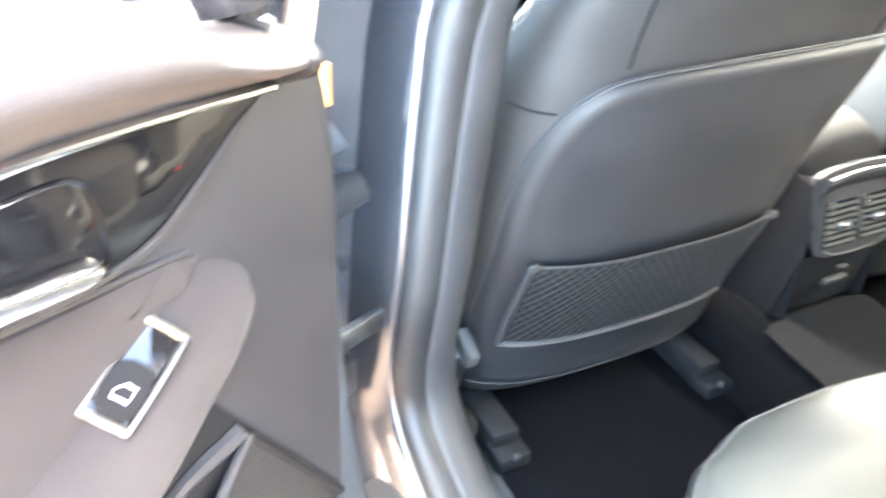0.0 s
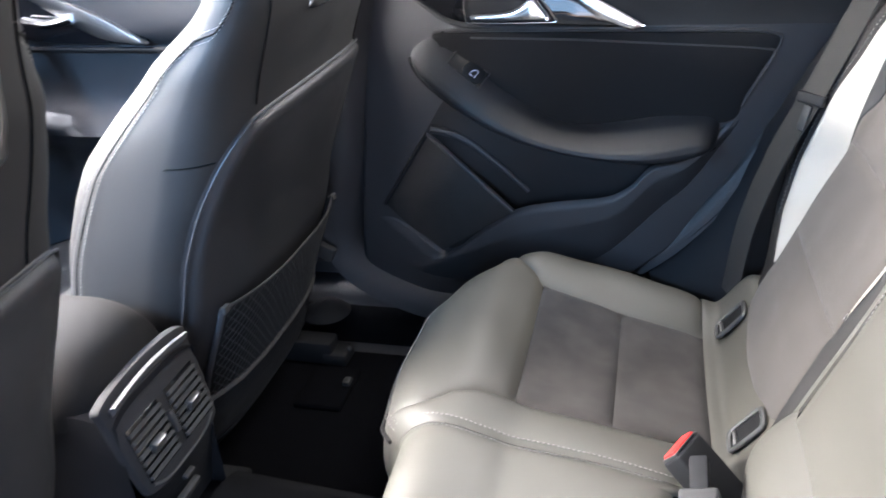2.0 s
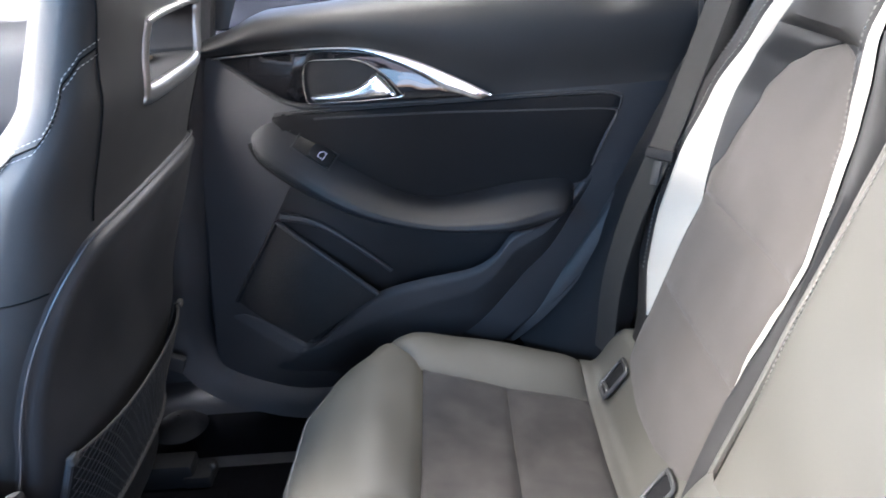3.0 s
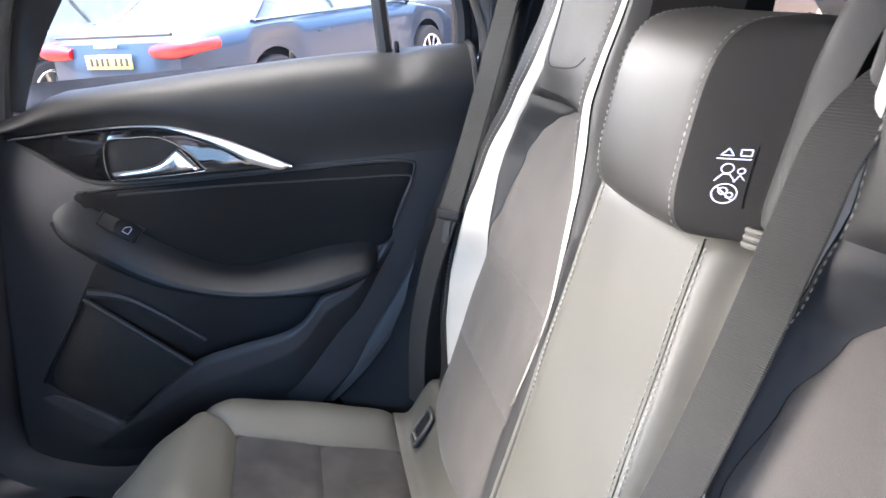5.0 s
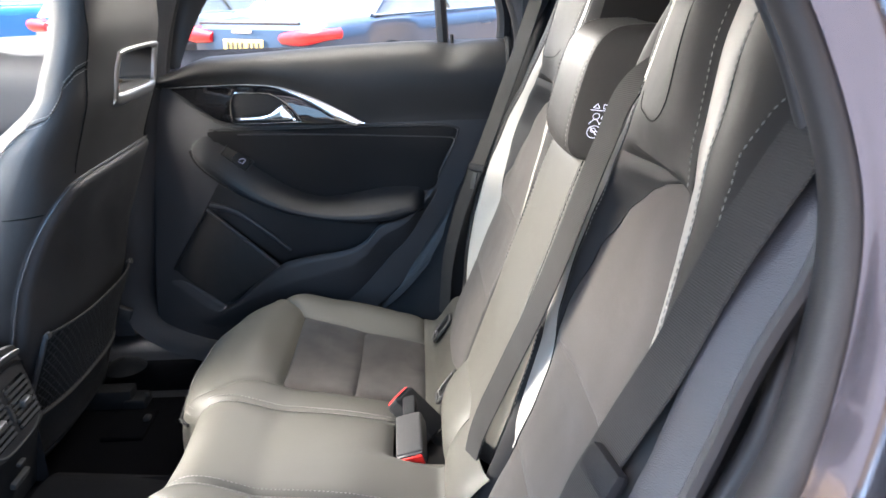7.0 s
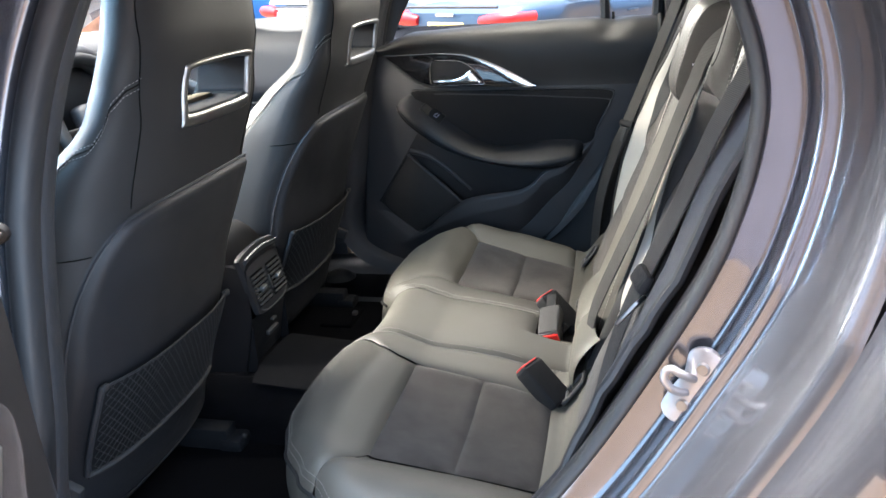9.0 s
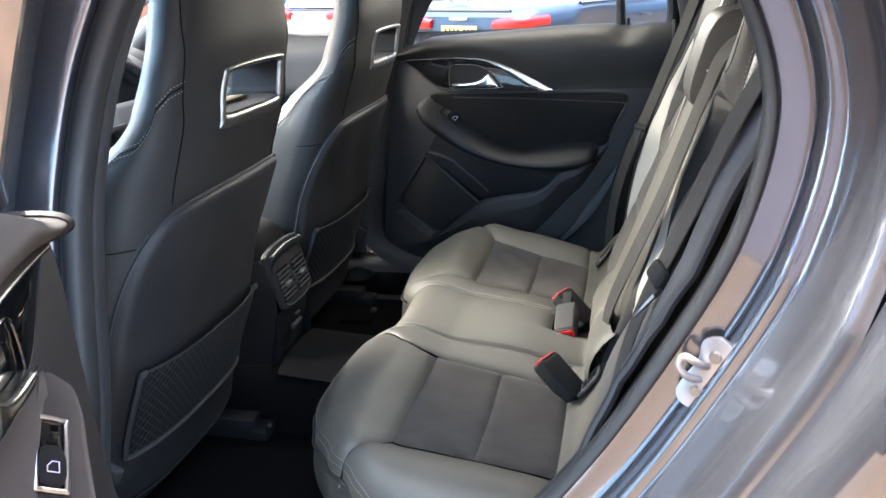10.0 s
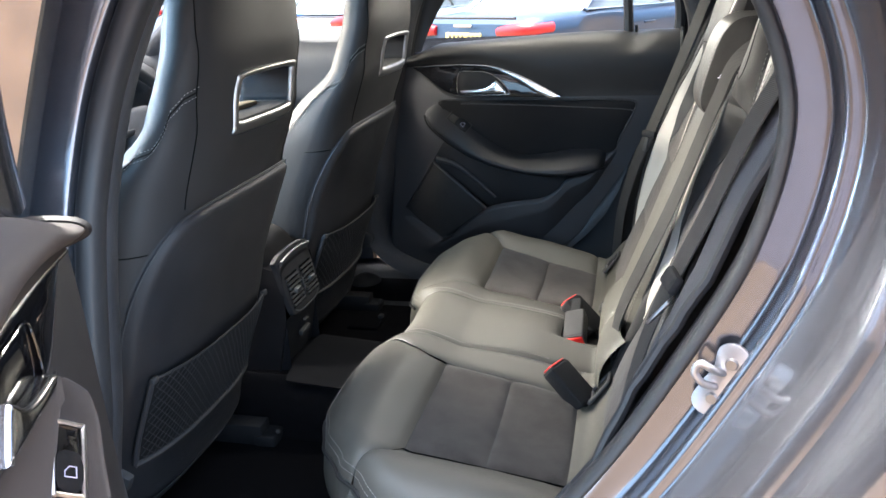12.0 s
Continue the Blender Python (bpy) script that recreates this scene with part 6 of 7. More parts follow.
    bead = spline([(-0.082, 0.951, 0), (0.0, 0.953, 0), (0.2, 0.952, 0), (0.40, 0.949, 0), (0.455, 0.942, 0), (0.463, 0.930, 0), (0.442, 0.885, 0), (0.42, 0.842, 0)], 6)
    part("insert_bead", tube([lay((p.x, p.y), 0.0125) for p in bead], 0.0032, 8), PLASTIC_GREY, d, "raised bead along the insert")
    part("stitching", stitches([lay((x, 0.925), 0.0160) for x in lin(-0.06, 0.45, 40)], 0.0066, 0.0044, 0.0008), LEATHER_LIT, d, "dark stitching along the insert")
    # armrest sweeping down from the front
    top = spline([(-0.122, 0.926, 0), (-0.088, 0.944, 0), (-0.04, 0.922, 0), (0.03, 0.865, 0), (0.10, 0.818, 0), (0.16, 0.800, 0), (0.23, 0.806, 0), (0.30, 0.818, 0), (0.385, 0.818, 0)], 5)
    bot = spline([(-0.125, 0.912, 0), (-0.113, 0.881, 0), (-0.070, 0.842, 0), (-0.005, 0.802, 0), (0.075, 0.770, 0), (0.16, 0.752, 0), (0.24, 0.745, 0), (0.32, 0.748, 0), (0.385, 0.765, 0)], 5)
    nseg = len(top)
    prot = curve1([(0.0, 0.008), (0.07, 0.020), (0.20, 0.030), (0.45, 0.056), (0.8, 0.070), (0.95, 0.052), (1.0, 0.012)])
    tab = ((0.0, 0.0), (0.10, 0.22), (0.30, 0.52), (0.52, 0.80), (0.68, 0.96), (0.80, 1.0), (0.90, 0.95), (0.98, 0.78), (1.0, 0.55), (0.98, 0.25), (0.95, 0.0))

    def arm_at(t, v):
        """t along the sweep, v from the upper root over the sloping top to the underside."""
        q0 = t * (nseg - 1)
        i = min(nseg - 2, int(q0))
        f = q0 - i
        a, b = top[i].lerp(top[i + 1], f), bot[i].lerp(bot[i + 1], f)
        k0 = v * (len(tab) - 1)
        j = min(len(tab) - 2, int(k0))
        g = k0 - j
        s = tab[j][0] + (tab[j + 1][0] - tab[j][0]) * g
        hh = tab[j][1] + (tab[j + 1][1] - tab[j][1]) * g
        q = a + (b - a) * s
        return Vector(lay((q.x, q.y), 0.008 + prot(t) * hh))
    # same armrest on both doors; the far one is coloured as in shade
    part("armrest", grid(arm_at, lin(0, 1, nseg - 1), lin(0, 1, 40)), MICROFIBRE if near else ARMREST_SHADED, d, "padded dark armrest", angle=75)
    # window switch set in the sloping top
    s_o = arm_at(0.29, 0.15)
    s_t = (arm_at(0.35, 0.15) - arm_at(0.22, 0.15)).normalized()
    s_v = (arm_at(0.29, 0.27) - arm_at(0.29, 0.03)).normalized()
    s_v = (s_v - s_t * s_v.dot(s_t)).normalized()
    s_n = s_t.cross(s_v).normalized()
    inward = (Vector(lay((0.0, 0.88), 0.2)) - Vector(lay((0.0, 0.88), 0.0)))
    if s_n.dot(inward) < 0:
        s_n = -s_n

    def sw3(p, h):
        return s_o + s_t * p[0] - s_v * p[1] + s_n * (h + 0.0015)
    fr = on([(-0.030, -0.016), (0.030, -0.016), (0.034, -0.012), (0.034, 0.012), (0.030, 0.016), (-0.030, 0.016), (-0.034, 0.012), (-0.034, -0.012)], 3)
    # same surround on both doors, greyed down on the far one for shade
    part("switch_frame", tube([sw3(p, 0.002) for p in fr], 0.0026 if near else 0.0010, 6, True), CHROME_DULL if near else PLASTIC_GREY, d, "switch surround, silver near, darkened for shade on the far door")
    part("armrest_trim", tube([arm_at(t, 0.90) for t in lin(0.02, 0.98, 40)], 0.005 if near else 0.009, 8), LID, d, "black strip under the armrest")
    part("window_switch", plate([(p[0] * 0.93, p[1] * 0.88) for p in fr], lambda p, h: sw3(p, h - 0.001), 0.002, 0.0008), GLOSS_BLACK, d, "black window switch with a pale symbol")
    part("switch_rocker", plate(on([(-0.004, -0.012), (0.028, -0.012), (0.028, 0.012), (-0.004, 0.012)], 3), lambda p, h: sw3(p, h + 0.0005 + 0.12 * max(0.0, 0.012 - p[0] * 0.3) * 0.3), 0.003, 0.001), PLASTIC, d, "black rocker")
    sym = [(0.008, -0.006), (0.018, -0.006), (0.018, 0.006), (0.013, 0.006), (0.008, 0.001)]
    part("switch_symbol", tube([sw3(p, 0.0046) for p in sym], 0.0007, 5, True), PRINT, d, "pale window symbol")
    # speaker cover and door pocket
    tri = on([(-0.070, 0.835), (-0.095, 0.800), (-0.150, 0.710), (-0.188, 0.645), (-0.190, 0.632), (-0.140, 0.585), (-0.082, 0.553), (-0.060, 0.556), (0.0, 0.594), (0.044, 0.622), (0.100, 0.640), (0.200, 0.660), (0.262, 0.682), (0.300, 0.728), (0.292, 0.750), (0.169, 0.755), (0.042, 0.785), (-0.040, 0.828)], 4)
    # darker plate laid on the shell in place of the pocket's inner shade
    part("pocket_floor", plate(tri, lambda p, h: lay(p, 0.0135 + h), 0.0015, 0.001), PLASTIC, d, "dark plate for the shade in the door pocket")
    A, B, C, D = (-0.106, 0.775, 0.016), (0.053, 0.649, 0.055), (-0.088, 0.548, 0.018), (-0.196, 0.636, 0.014)

    def face(u, v):
        """The pocket's front wall, standing out towards its free corner."""
        q = [(D[k] + (A[k] - D[k]) * v) * (1 - u) + (C[k] + (B[k] - C[k]) * v) * u for k in range(3)]
        return lay((q[0], q[1]), q[2] + 0.006 * math.sin(math.pi * u) * math.sin(math.pi * v))
    part("speaker_cover", grid(face, lin(0, 1, 16), lin(0, 1, 16)), NET, d, "dark perforated speaker cover")
    part("pocket_rim", tube([face(u, 1.0) for u in lin(0, 1, 16)], 0.0045, 8), PLASTIC_SOFT, d, "rounded upper edge of the pocket's wall")
    part("pocket_side", tube([face(0.0, v) for v in lin(0, 1, 12)], 0.0040, 8), PLASTIC, d)
    brow = spline([(-0.098, 0.784, 0), (-0.060, 0.775, 0), (-0.027, 0.759, 0), (0.027, 0.716, 0), (0.075, 0.672, 0)], 6)
    part("pocket_brow", tube([lay((p.x, p.y), 0.016) for p in brow], lambda t: 0.009 - 0.005 * t, 8), PLASTIC_SOFT, d, "soft edge over the pocket")
    lip = spline([(-0.212, 0.632, 0.010), (-0.150, 0.592, 0.014), (-0.088, 0.546, 0.018), (-0.052, 0.563, 0.030), (-0.014, 0.598, 0.043), (0.053, 0.649, 0.056), (0.124, 0.668, 0.059), (0.209, 0.680, 0.057),
                  (0.250, 0.700, 0.053), (0.282, 0.733, 0.046), (0.330, 0.746, 0.038), (0.362, 0.763, 0.028), (0.396, 0.800, 0.014)], 6)
    low_e = spline([(-0.228, 0.570, 0), (-0.222, 0.530, 0), (-0.190, 0.500, 0), (-0.140, 0.482, 0), (-0.06, 0.474, 0), (0.03, 0.478, 0), (0.12, 0.498, 0), (0.20, 0.540, 0),
                    (0.245, 0.580, 0), (0.300, 0.640, 0), (0.347, 0.688, 0), (0.394, 0.761, 0), (0.432, 0.815, 0)], 6)
    rise = curve1([(0.0, -0.010), (0.03, -0.002), (0.08, 0.002), (0.30, 0.008), (0.36, 0.007), (1.0, 0.0)])

    def band(u, v):
        i = u
        p, q = lip[i], low_e[i]
        x, z = p.x + (q.x - p.x) * v, p.y + (q.y - p.y) * v
        h = p.z * (1 - v) ** 0.8 + 0.006 * v + rise(v) * min(1.0, p.z / 0.04)
        return lay((x, z), h)
    part("pocket_wall", grid(band, range(len(lip)), lin(0, 1, 26)), PLASTIC_SOFT, d, "dark blue-grey moulded lower panel", angle=50)
    # window frame, divider, glass
    fr_pts = [(-0.205, 0.757, 1.07), (-0.155, 0.742, 1.20), (-0.085, 0.722, 1.315), (0.01, 0.705, 1.372), (0.15, 0.698, 1.393), (0.36, 0.700, 1.383), (0.50, 0.708, 1.335), (0.578, 0.722, 1.235), (0.592, 0.740, 1.145), (0.572, 0.750, 1.085)]
    fpts = [at(*p) for p in spline(fr_pts, 6)]
    part("window_frame", tube(fpts, 0.020, 10), PLASTIC_SOFT, d, "dark window frame")
    fin = [at(p[0] + (0.16 - p[0]) * 0.05, p[1] - 0.018, p[2] - 0.010) for p in spline(fr_pts, 6)]
    part("frame_seal", tube(fin, 0.015, 8), RUBBER, d, "black rubber frame seal")
    # broad inner cover on the frame's front post
    def post(u, v):
        z = 1.085 + 0.29 * v
        x = -0.215 + 0.14 * v + 0.10 * v * v + 0.075 * u * (1 - 0.25 * v)
        return at(x, 0.722 - 0.11 * v * v * 0.6 - 0.03 * v - 0.006 * math.sin(math.pi * u), z)
    part("frame_cover", thicken(grid(post, lin(0, 1, 8), lin(0, 1, 16)), 0.008), PAINT if near else PLASTIC_GREY, d, "smooth frame cover")
    part("divider_bar", tube([at(0.440, 0.742, 1.08), at(0.425, 0.708, 1.378)], 0.013, 8), RUBBER, d, "black window divider bar")
    def pane(u, v):
        x = -0.150 + 0.72 * u + 0.14 * v * (1 - u) - 0.06 * v * u
        z = 1.07 + 0.31 * v
        return at(x, 0.755 - 0.055 * v, z)
    g = part("window_pane", grid(pane, lin(0, 1, 8), lin(0, 1, 6)), GLASS, d, "clear window glass")
    g.visible_shadow = False
    if near:
        # the hinge side: check strap, wiring boot, orange label, hinges
        e = lambda x, y, z: at(x, y, z)
        part("warning_sticker", rbox((0.004, 0.016, 0.034), e(-0.247, 0.722, 1.012), M.to_3x3().to_4x4(), 0.001), ORANGE, d, "orange sticker on the door edge")
        part("data_plate", rbox((0.005, 0.042, 0.105), e(-0.250, 0.748, 0.955), M.to_3x3().to_4x4(), 0.002), PLASTIC_GREY, d, "grey label plate on the door edge")
        for k in range(4):
            part("label_line", rbox((0.002, 0.024, 0.003), e(-0.2535, 0.742, 0.945 + 0.013 * k), M.to_3x3().to_4x4(), 0.0005), PRINT, d)
        part("wiring_boot", tube([e(-0.262, 0.775, 0.86), e(-0.30, 0.79, 0.855), e(-0.345, 0.79, 0.86)], 0.020, 10), RUBBER, d, "black rubber wiring boot")
        for z in (0.62, 0.93):
            part("hinge", rbox((0.075, 0.030, 0.050), e(-0.300, 0.800, z), M.to_3x3().to_4x4(), 0.006), STEEL, d, "steel door hinge")
        part("check_strap", rbox((0.12, 0.012, 0.026), e(-0.30, 0.770, 0.70), M.to_3x3().to_4x4(), 0.003), STEEL, d, "steel check strap")
        for z in (0.655, 0.690):
            part("hinge_bolt", rbox((0.016, 0.020, 0.018), e(-0.268, 0.765, z), M.to_3x3().to_4x4(), 0.004), STEEL, d, "bright hinge bolt")
    return d


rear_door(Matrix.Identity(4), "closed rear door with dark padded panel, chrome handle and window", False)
MIRROR = Matrix.Diagonal((1, -1, 1, 1))
M_OPEN = Matrix.Translation((0.060, 0.003, -0.011)) @ Matrix.Translation(HINGE) @ Matrix.Rotation(radians(-OPEN), 4, "Z") @ Matrix.Translation(-HINGE) @ MIRROR
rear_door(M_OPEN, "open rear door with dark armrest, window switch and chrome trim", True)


# ---- parked cars beyond the far windows ----
def car_paint(name, color, metal=0.3):
    return material(name, color, 0.32, metal=metal, var=0.04, scale=3, rough_var=0.04, coat=0.4)


P_BLUE = car_paint("deep_blue_paint", (0.018, 0.050, 0.125))
P_STEEL = car_paint("steel_blue_paint", (0.022, 0.046, 0.088))
P_WHITE = car_paint("white_paint", (0.40, 0.405, 0.41), 0.0)
P_SKY = car_paint("pale_blue_paint", (0.42, 0.50, 0.56))
P_BRIGHT = car_paint("bright_blue_paint", (0.02, 0.14, 0.45))
P_DARK = car_paint("charcoal_paint", (0.03, 0.033, 0.038))
LAMP_RED = material("red_lamp_glass", (0.42, 0.006, 0.010), 0.35, var=0.2, coat=0.2)
PLATE_YELLOW = material("yellow_plate", (0.66, 0.52, 0.14), 0.4, var=0.04)
CAR_GLASS = material("dark_car_glass", (0.10, 0.115, 0.11), 0.05, var=0.1, rough_var=0.02, coat=1.0, spec=1.0)
TYRE = material("tyre_rubber", (0.02, 0.02, 0.02), 0.8, var=0.2)
ALLOY = material("alloy_silver", (0.55, 0.56, 0.57), 0.3, metal=1.0, var=0.1)


def parked_car(at, yaw, paint, label, length=4.6, width=1.82, height=1.40, estate=False, clearance=0.0, plate_col=None):
    """A car with its rear at `at`, heading yaw degrees from +x."""
    t = thing("parked_car", at, label, "car", "parked cars")
    M = Matrix.Translation(at) @ Matrix.Rotation(radians(yaw), 4, "Z")
    L, W, H = length, width / 2, height
    deck = curve1([(0.0, 0.84), (0.03, 0.94), (0.12, 0.97 if not estate else 0.98), (0.30, 0.97), (0.60, 0.98), (0.72, 0.96), (0.90, 0.84), (0.98, 0.70), (1.0, 0.55)])
    half = curve1([(0.0, 0.80), (0.04, 0.93), (0.15, 0.99), (0.5, 1.0), (0.85, 0.98), (0.95, 0.90), (1.0, 0.72)])
    wheels = (0.20 * L + 0.02, 0.80 * L)
    wr = 0.33 + clearance * 0.5

    def body(u, v):
        x = L * u
        w = W * half(u)
        top = deck(u) + clearance
        s = 2 * v - 1
        k = abs(s)
        sill = 0.24 + clearance
        for wx in wheels:
            d = abs(x - wx)
            if d < wr + 0.05:
                sill = max(sill, 0.05 + math.sqrt(max(0.0, (wr + 0.05) ** 2 - d * d)) + 0.30)
        if k > 0.45:
            f = (k - 0.45) / 0.55
            z = top - 0.03 - (top - 0.03 - sill) * f
            y = w * (1 - 0.03 * f * f + 0.012 * math.sin(math.pi * min(1, f * 1.6)) - (0.05 if f < 0.02 else 0))
        else:
            z = top - 0.03 * (k / 0.45) ** 4
            y = w * 0.97 * (k / 0.45) ** 0.9
        return M @ Vector((x, math.copysign(y, s), z))
    us = sorted(set([0, 0.005, 0.015, 0.03, 0.05] + [round(a, 3) for a in lin(0.07, 0.95, 52)] + [0.97, 0.985, 0.995, 1.0]))
    part("body", grid(body, us, lin(0, 1, 32)), paint, t, "glossy painted body", angle=50)
    part("tail", grid(lambda u, v: M @ Vector((-0.04 * math.sin(math.pi * v) * (1 - abs(u) ** 3) + 0.002, u * W * 0.80, 0.30 + clearance + (0.57) * v)), lin(-1, 1, 14), lin(0, 1, 8)), paint, t, "painted tail panel")
    # cabin: glass, roof, pillars
    r0, r1, f0, f1 = (0.16, 0.30, 0.72, 0.52) if not estate else (0.03, 0.10, 0.72, 0.54)
    zb, zt = deck(0.4) - 0.02 + clearance, H - 0.03

    def cabin(u, v):
        a = r0 + (r1 - r0) * v
        b = f0 + (f1 - f0) * v
        w = W * (0.93 - 0.19 * v)
        s = u * 4
        z = zb + (zt - zb) * v
        if s < 1:
            p = (a * L, -w + 2 * w * s)
        elif s < 2:
            p = ((a + (b - a) * (s - 1)) * L, w)
        elif s < 3:
            p = (b * L, w - 2 * w * (s - 2))
        else:
            p = ((b + (a - b) * (s - 3)) * L, -w)
        bow = 0.05 * math.cos(math.pi * (s % 1 - 0.5)) if s < 1 or 2 <= s < 3 else 0.0
        return M @ Vector((p[0] + (-bow if s < 1 else bow), p[1], z))
    part("windows", grid(cabin, lin(0, 1, 48)[:-1], lin(0, 1, 6), closed_u=True), CAR_GLASS, t, "dark reflective windows")
    part("roof", grid(lambda u, v: M @ Vector((L * (r1 + (f1 - r1) * u) + 0.06 * (2 * u - 1), (v - 0.5) * 2 * W * 0.745, zt - 0.005 + 0.05 * (1 - (2 * v - 1) ** 2) * math.sin(math.pi * (0.15 + 0.7 * u)))), lin(0, 1, 10), lin(0, 1, 10)), paint, t, "painted roof")
    for sg in (-1, 1):
        for xa, xb in ((r0, r1), (f0, f1), ((r0 + f0) / 2 - 0.02, (r1 + f1) / 2 - 0.02)):
            part("pillar", tube([M @ Vector((xa * L, sg * W * 0.935, zb)), M @ Vector(((xa * 0.4 + xb * 0.6) * L, sg * W * 0.825, zb + (zt - zb) * 0.6)), M @ Vector((xb * L, sg * W * 0.745, zt))], 0.028, 6), paint if xa != (r0 + f0) / 2 - 0.02 else CAR_GLASS, t)
        part("window_trim", tube([M @ Vector((r0 * L, sg * W * 0.955, zb + 0.012)), M @ Vector((f0 * L, sg * W * 0.955, zb + 0.012))], 0.010, 6), CHROME, t, "bright window strip")
        part("door_mirror", rbox((0.11, 0.20, 0.13), M @ Vector((f0 * L - 0.10, sg * (W + 0.06), zb + 0.07)), Matrix.Rotation(radians(yaw), 4, "Z"), 0.04, 3), paint, t, "painted door mirror")
        for k, xd in enumerate((0.42, 0.60)):
            part("door_handle", rbox((0.18, 0.02, 0.025), M @ Vector((xd * L - 0.30, sg * (W + 0.004), 0.80 + clearance)), Matrix.Rotation(radians(yaw), 4, "Z"), 0.008), paint, t)
        # tail lamp wrapping round the corner
        z0 = 0.80 + clearance if not estate else 0.86 + clearance
        lamp = [(-0.004, 0.46), (-0.006, 0.62), (0.0, 0.76), (0.05, 0.865), (0.22, 0.93)]
        lp = spline([M @ Vector((x, sg * W * y / 0.91, z0 + 0.01 * i)) for i, (x, y) in enumerate(lamp)], 4)
        part("tail_lamp", tube(lp, lambda q: 0.045 + 0.025 * math.sin(math.pi * min(1, q * 1.2)), 10), LAMP_RED, t, "red tail lamp")
    for wx in wheels:
        for sg in (-1, 1):
            c = M @ Vector((wx, sg * (W - 0.10), wr))
            ax = (M.to_3x3() @ Vector((0, sg, 0)))
            fx = (M.to_3x3() @ Vector((1, 0, 0)))
            wl = part("wheel", grid(lambda a, k, c=c, ax=ax, fx=fx: c + (fx * math.cos(a) + Vector((0, 0, 1)) * math.sin(a)) * (wr - 0.02, wr, wr, wr - 0.02, wr - 0.10)[k] + ax * (-0.10, -0.08, 0.07, 0.095, 0.10)[k], lin(0, 2 * math.pi, 28)[:-1], range(5), closed_u=True), TYRE, t, "black tyre")
            b = bmesh.new()
            for q in range(10):
                a = 2 * math.pi * q / 10
                d = fx * math.cos(a) + Vector((0, 0, 1)) * math.sin(a)
                tube([c + ax * 0.085 + d * 0.03, c + ax * 0.09 + d * (wr - 0.10)], 0.020, 5, bm=b)
            tube([c + ax * 0.092 + (fx * math.cos(a) + Vector((0, 0, 1)) * math.sin(a)) * (wr - 0.105) for a in lin(0, 2 * math.pi, 28)[:-1]], 0.016, 6, True, bm=b)
            part("rim", b, ALLOY, wl, "silver alloy rim")
    zp = (0.735 if not estate else 0.72) + clearance
    np_ = part("number_plate", rbox((0.014, 0.52, 0.112), M @ Vector((-0.052, 0, zp)), Matrix.Rotation(radians(yaw), 4, "Z"), 0.004), plate_col or PLATE_YELLOW, t, "yellow rear number plate")
    for k in range(7):
        y = 0.19 - 0.062 * k - (0.03 if k > 3 else 0)
        part("plate_bar", rbox((0.006, 0.034, 0.066), M @ Vector((-0.059, y, zp)), Matrix.Rotation(radians(yaw), 4, "Z"), 0.001), P_DARK, np_)
    part("badge", tube([M @ Vector((-0.046, y, 0.855 + clearance)) for y in lin(-0.13, 0.13, 6)], 0.016, 6), CHROME, t, "small chrome badge bar")
    part("boot_lip", tube([M @ Vector((0.02, y * W, deck(0.02) + clearance + 0.015)) for y in lin(-0.72, 0.72, 8)], 0.014, 6), P_DARK, t, "dark boot-lid lip")
    part("rear_bumper", rbox((0.16, W * 1.86, 0.24), M @ Vector((0.03, 0, 0.36 + clearance)), Matrix.Rotation(radians(yaw), 4, "Z"), 0.05, 3), paint, t, "painted bumper")
    part("bumper_insert", rbox((0.06, W * 1.5, 0.10), M @ Vector((-0.035, 0, 0.29 + clearance)), Matrix.Rotation(radians(yaw), 4, "Z"), 0.02, 2), P_DARK, t, "dark lower bumper insert")
    return t


parked_car((-1.15, 6.30, 0.0), 52, P_STEEL, "steel blue saloon parked with its tail towards the hatchback")
parked_car((-3.45, 8.10, 0.0), 52, P_SKY, "pale blue estate car with a yellow rear plate", 4.5, 1.80, 1.46, estate=True)
parked_car((-4.0, 13.1, 0.0), 210.7, P_BRIGHT, "bright blue parked sport utility car", 4.3, 1.84, 1.62, estate=True, clearance=0.12)
parked_car((4.6, 10.2, 0.0), 168, P_DARK, "charcoal saloon parked across the row", 4.6, 1.82, 1.42)
parked_car((2.6, 13.2, 0.0), 60, P_WHITE, "white hatchback parked in the back row", 4.2, 1.80, 1.48, estate=True)
parked_car((-1.2, 13.6, 0.0), 62, P_WHITE, "white saloon parked in the back row", 4.5, 1.80, 1.42)
parked_car((-10.5, 16.5, 0.0), 60, P_DARK, "charcoal estate parked in the back row", 4.5, 1.80, 1.46, estate=True)
parked_car((6.4, 13.6, 0.0), 58, P_BLUE, "dark blue hatchback parked in the back row", 4.2, 1.78, 1.46, estate=True)


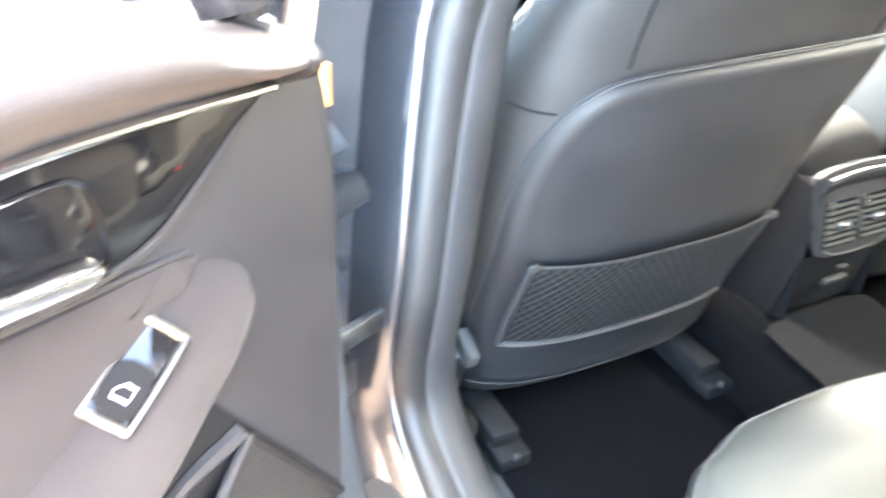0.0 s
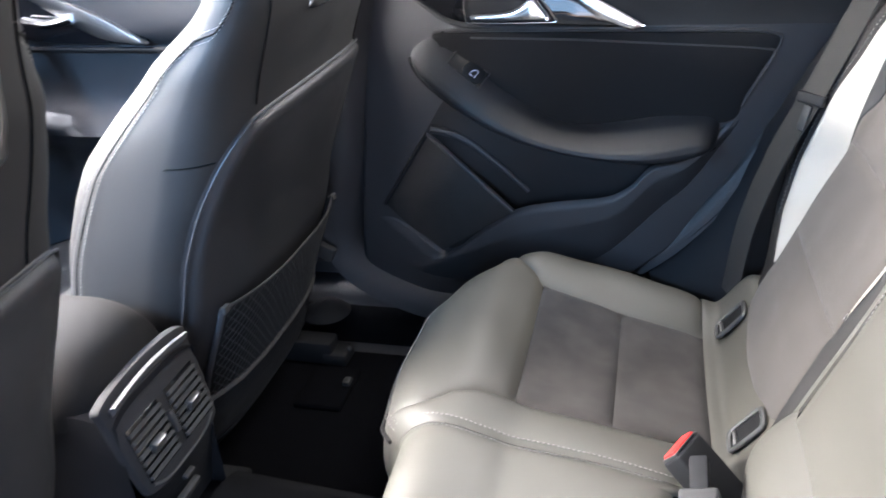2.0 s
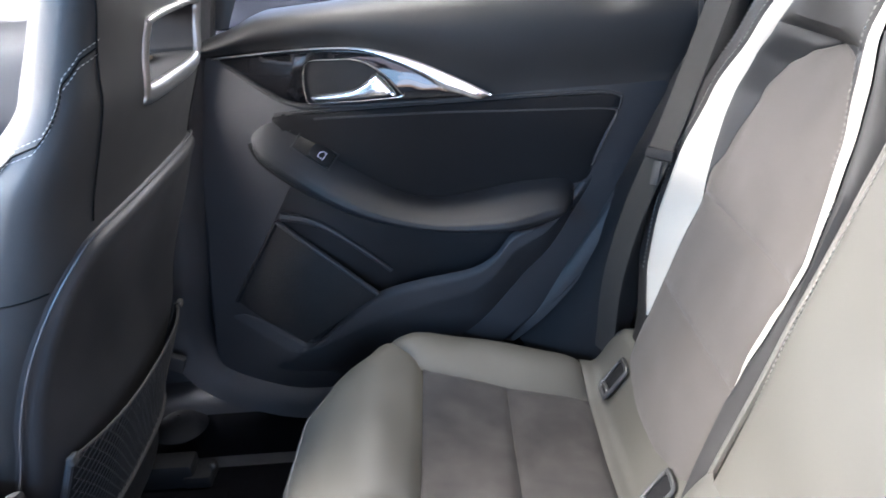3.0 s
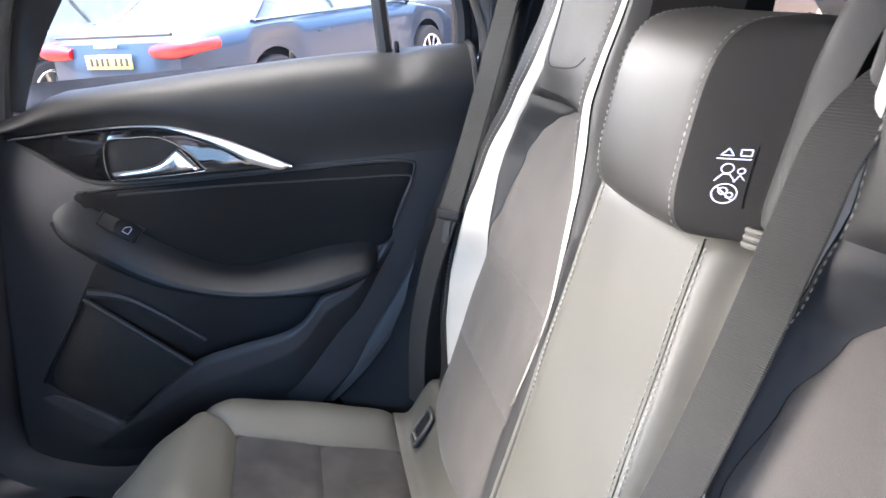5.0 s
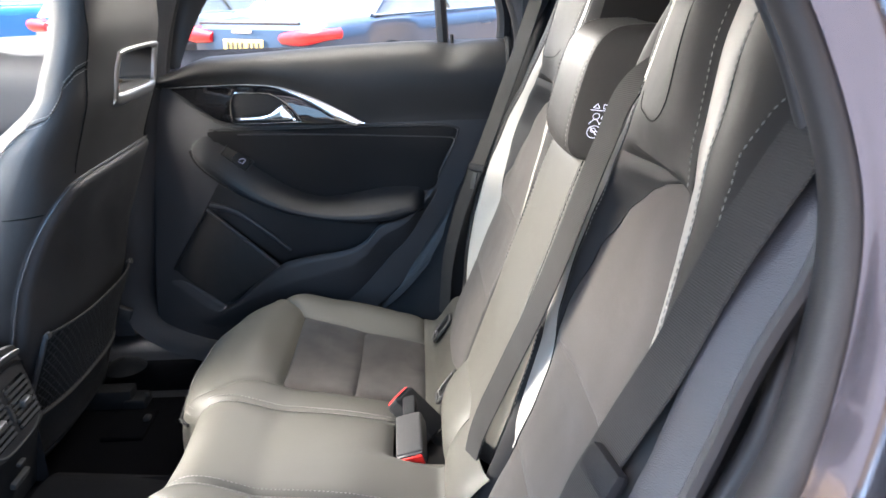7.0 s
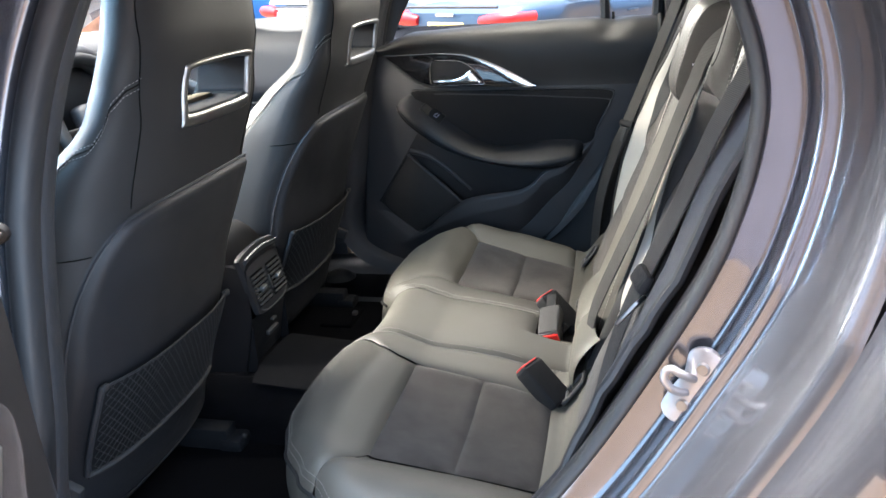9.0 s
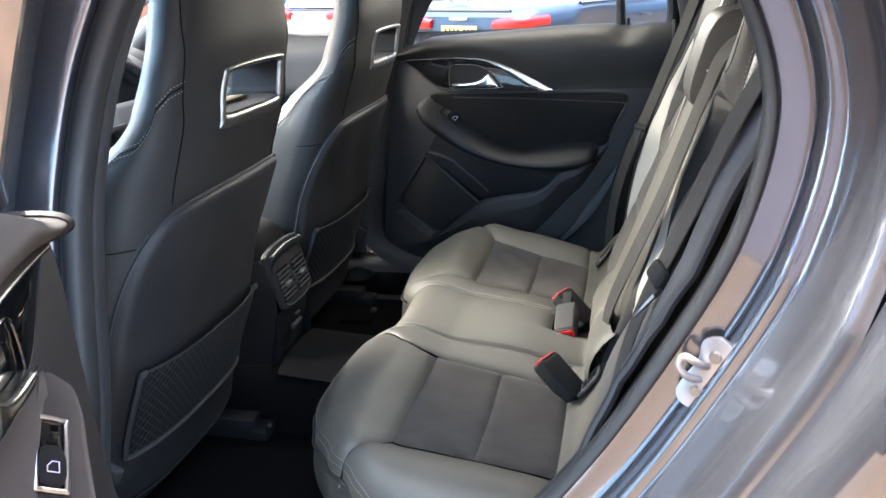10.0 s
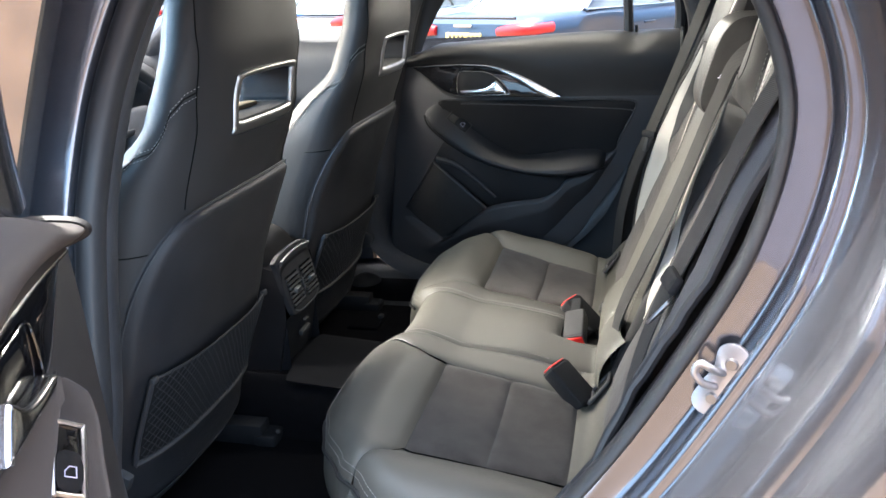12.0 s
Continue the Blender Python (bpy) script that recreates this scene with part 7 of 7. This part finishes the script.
# ---- boundary: brick wall, hedge and a low building ----
WALL_BRICK = material("red_brown_brick", (0.23, 0.13, 0.085), 0.9, var=0.35, scale=3.0, bump=0.6, bump_scale=30)
solo("wall_boundary", thicken(grid(lambda u, v: (-30 + 60 * u, 22.0, 1.6 * v), lin(0, 1, 10), lin(0, 1, 3)), 0.25), WALL_BRICK, "low red-brown brick boundary wall", "wall", kind="structure")
HEDGE = material("hedge_leaf", (0.045, 0.085, 0.025), 0.7, var=0.5, scale=5.0)
hb = bmesh.new()
rng = random.Random(5)
for k in range(5200):
    c = Vector((rng.uniform(-26, 26), 22.6 + rng.uniform(0, 1.0), 1.2 + rng.random() ** 0.7 * (1.5 + 0.5 * math.sin(k * 0.37) + 0.4 * math.sin(k * 0.011))))
    a, b = Vector((rng.uniform(-1, 1), rng.uniform(-1, 1), rng.uniform(-1, 1))).normalized(), Vector((rng.uniform(-1, 1), rng.uniform(-1, 1), rng.uniform(-1, 1))).normalized()
    s_ = rng.uniform(0.08, 0.18)
    hb.faces.new([hb.verts.new(c + a * s_), hb.verts.new(c + b * s_ * 0.5), hb.verts.new(c - a * s_), hb.verts.new(c - b * s_ * 0.5)])
solo("hedge", hb, HEDGE, "dense dark green hedge behind the wall", "hedge", kind="stuff", smooth=False)
shop = thing("low_building", (4.0, 30.0, 0.0), "low pale building with a dark doorway behind the car park", "building")
PALE = material("pale_render", (0.30, 0.28, 0.25), 0.9, var=0.1, scale=1.5, bump=0.3, bump_scale=20)
part("wall", rbox((34, 8, 5.2), (2.0, 32.0, 2.6), None, 0.03), PALE, shop, "pale rendered wall")
part("roof", rbox((35, 9, 0.3), (2.0, 32.0, 5.3), None, 0.05), P_DARK, shop, "dark flat roof")
for k in range(9):
    w_ = part("window", rbox((2.2, 0.12, 1.5), (-12 + 3.6 * k, 27.97, 2.6), None, 0.02), CAR_GLASS, shop, "dark window")
    part("frame", rbox((2.4, 0.08, 0.12), (-12 + 3.6 * k, 27.94, 1.80), None, 0.01), P_WHITE, w_)
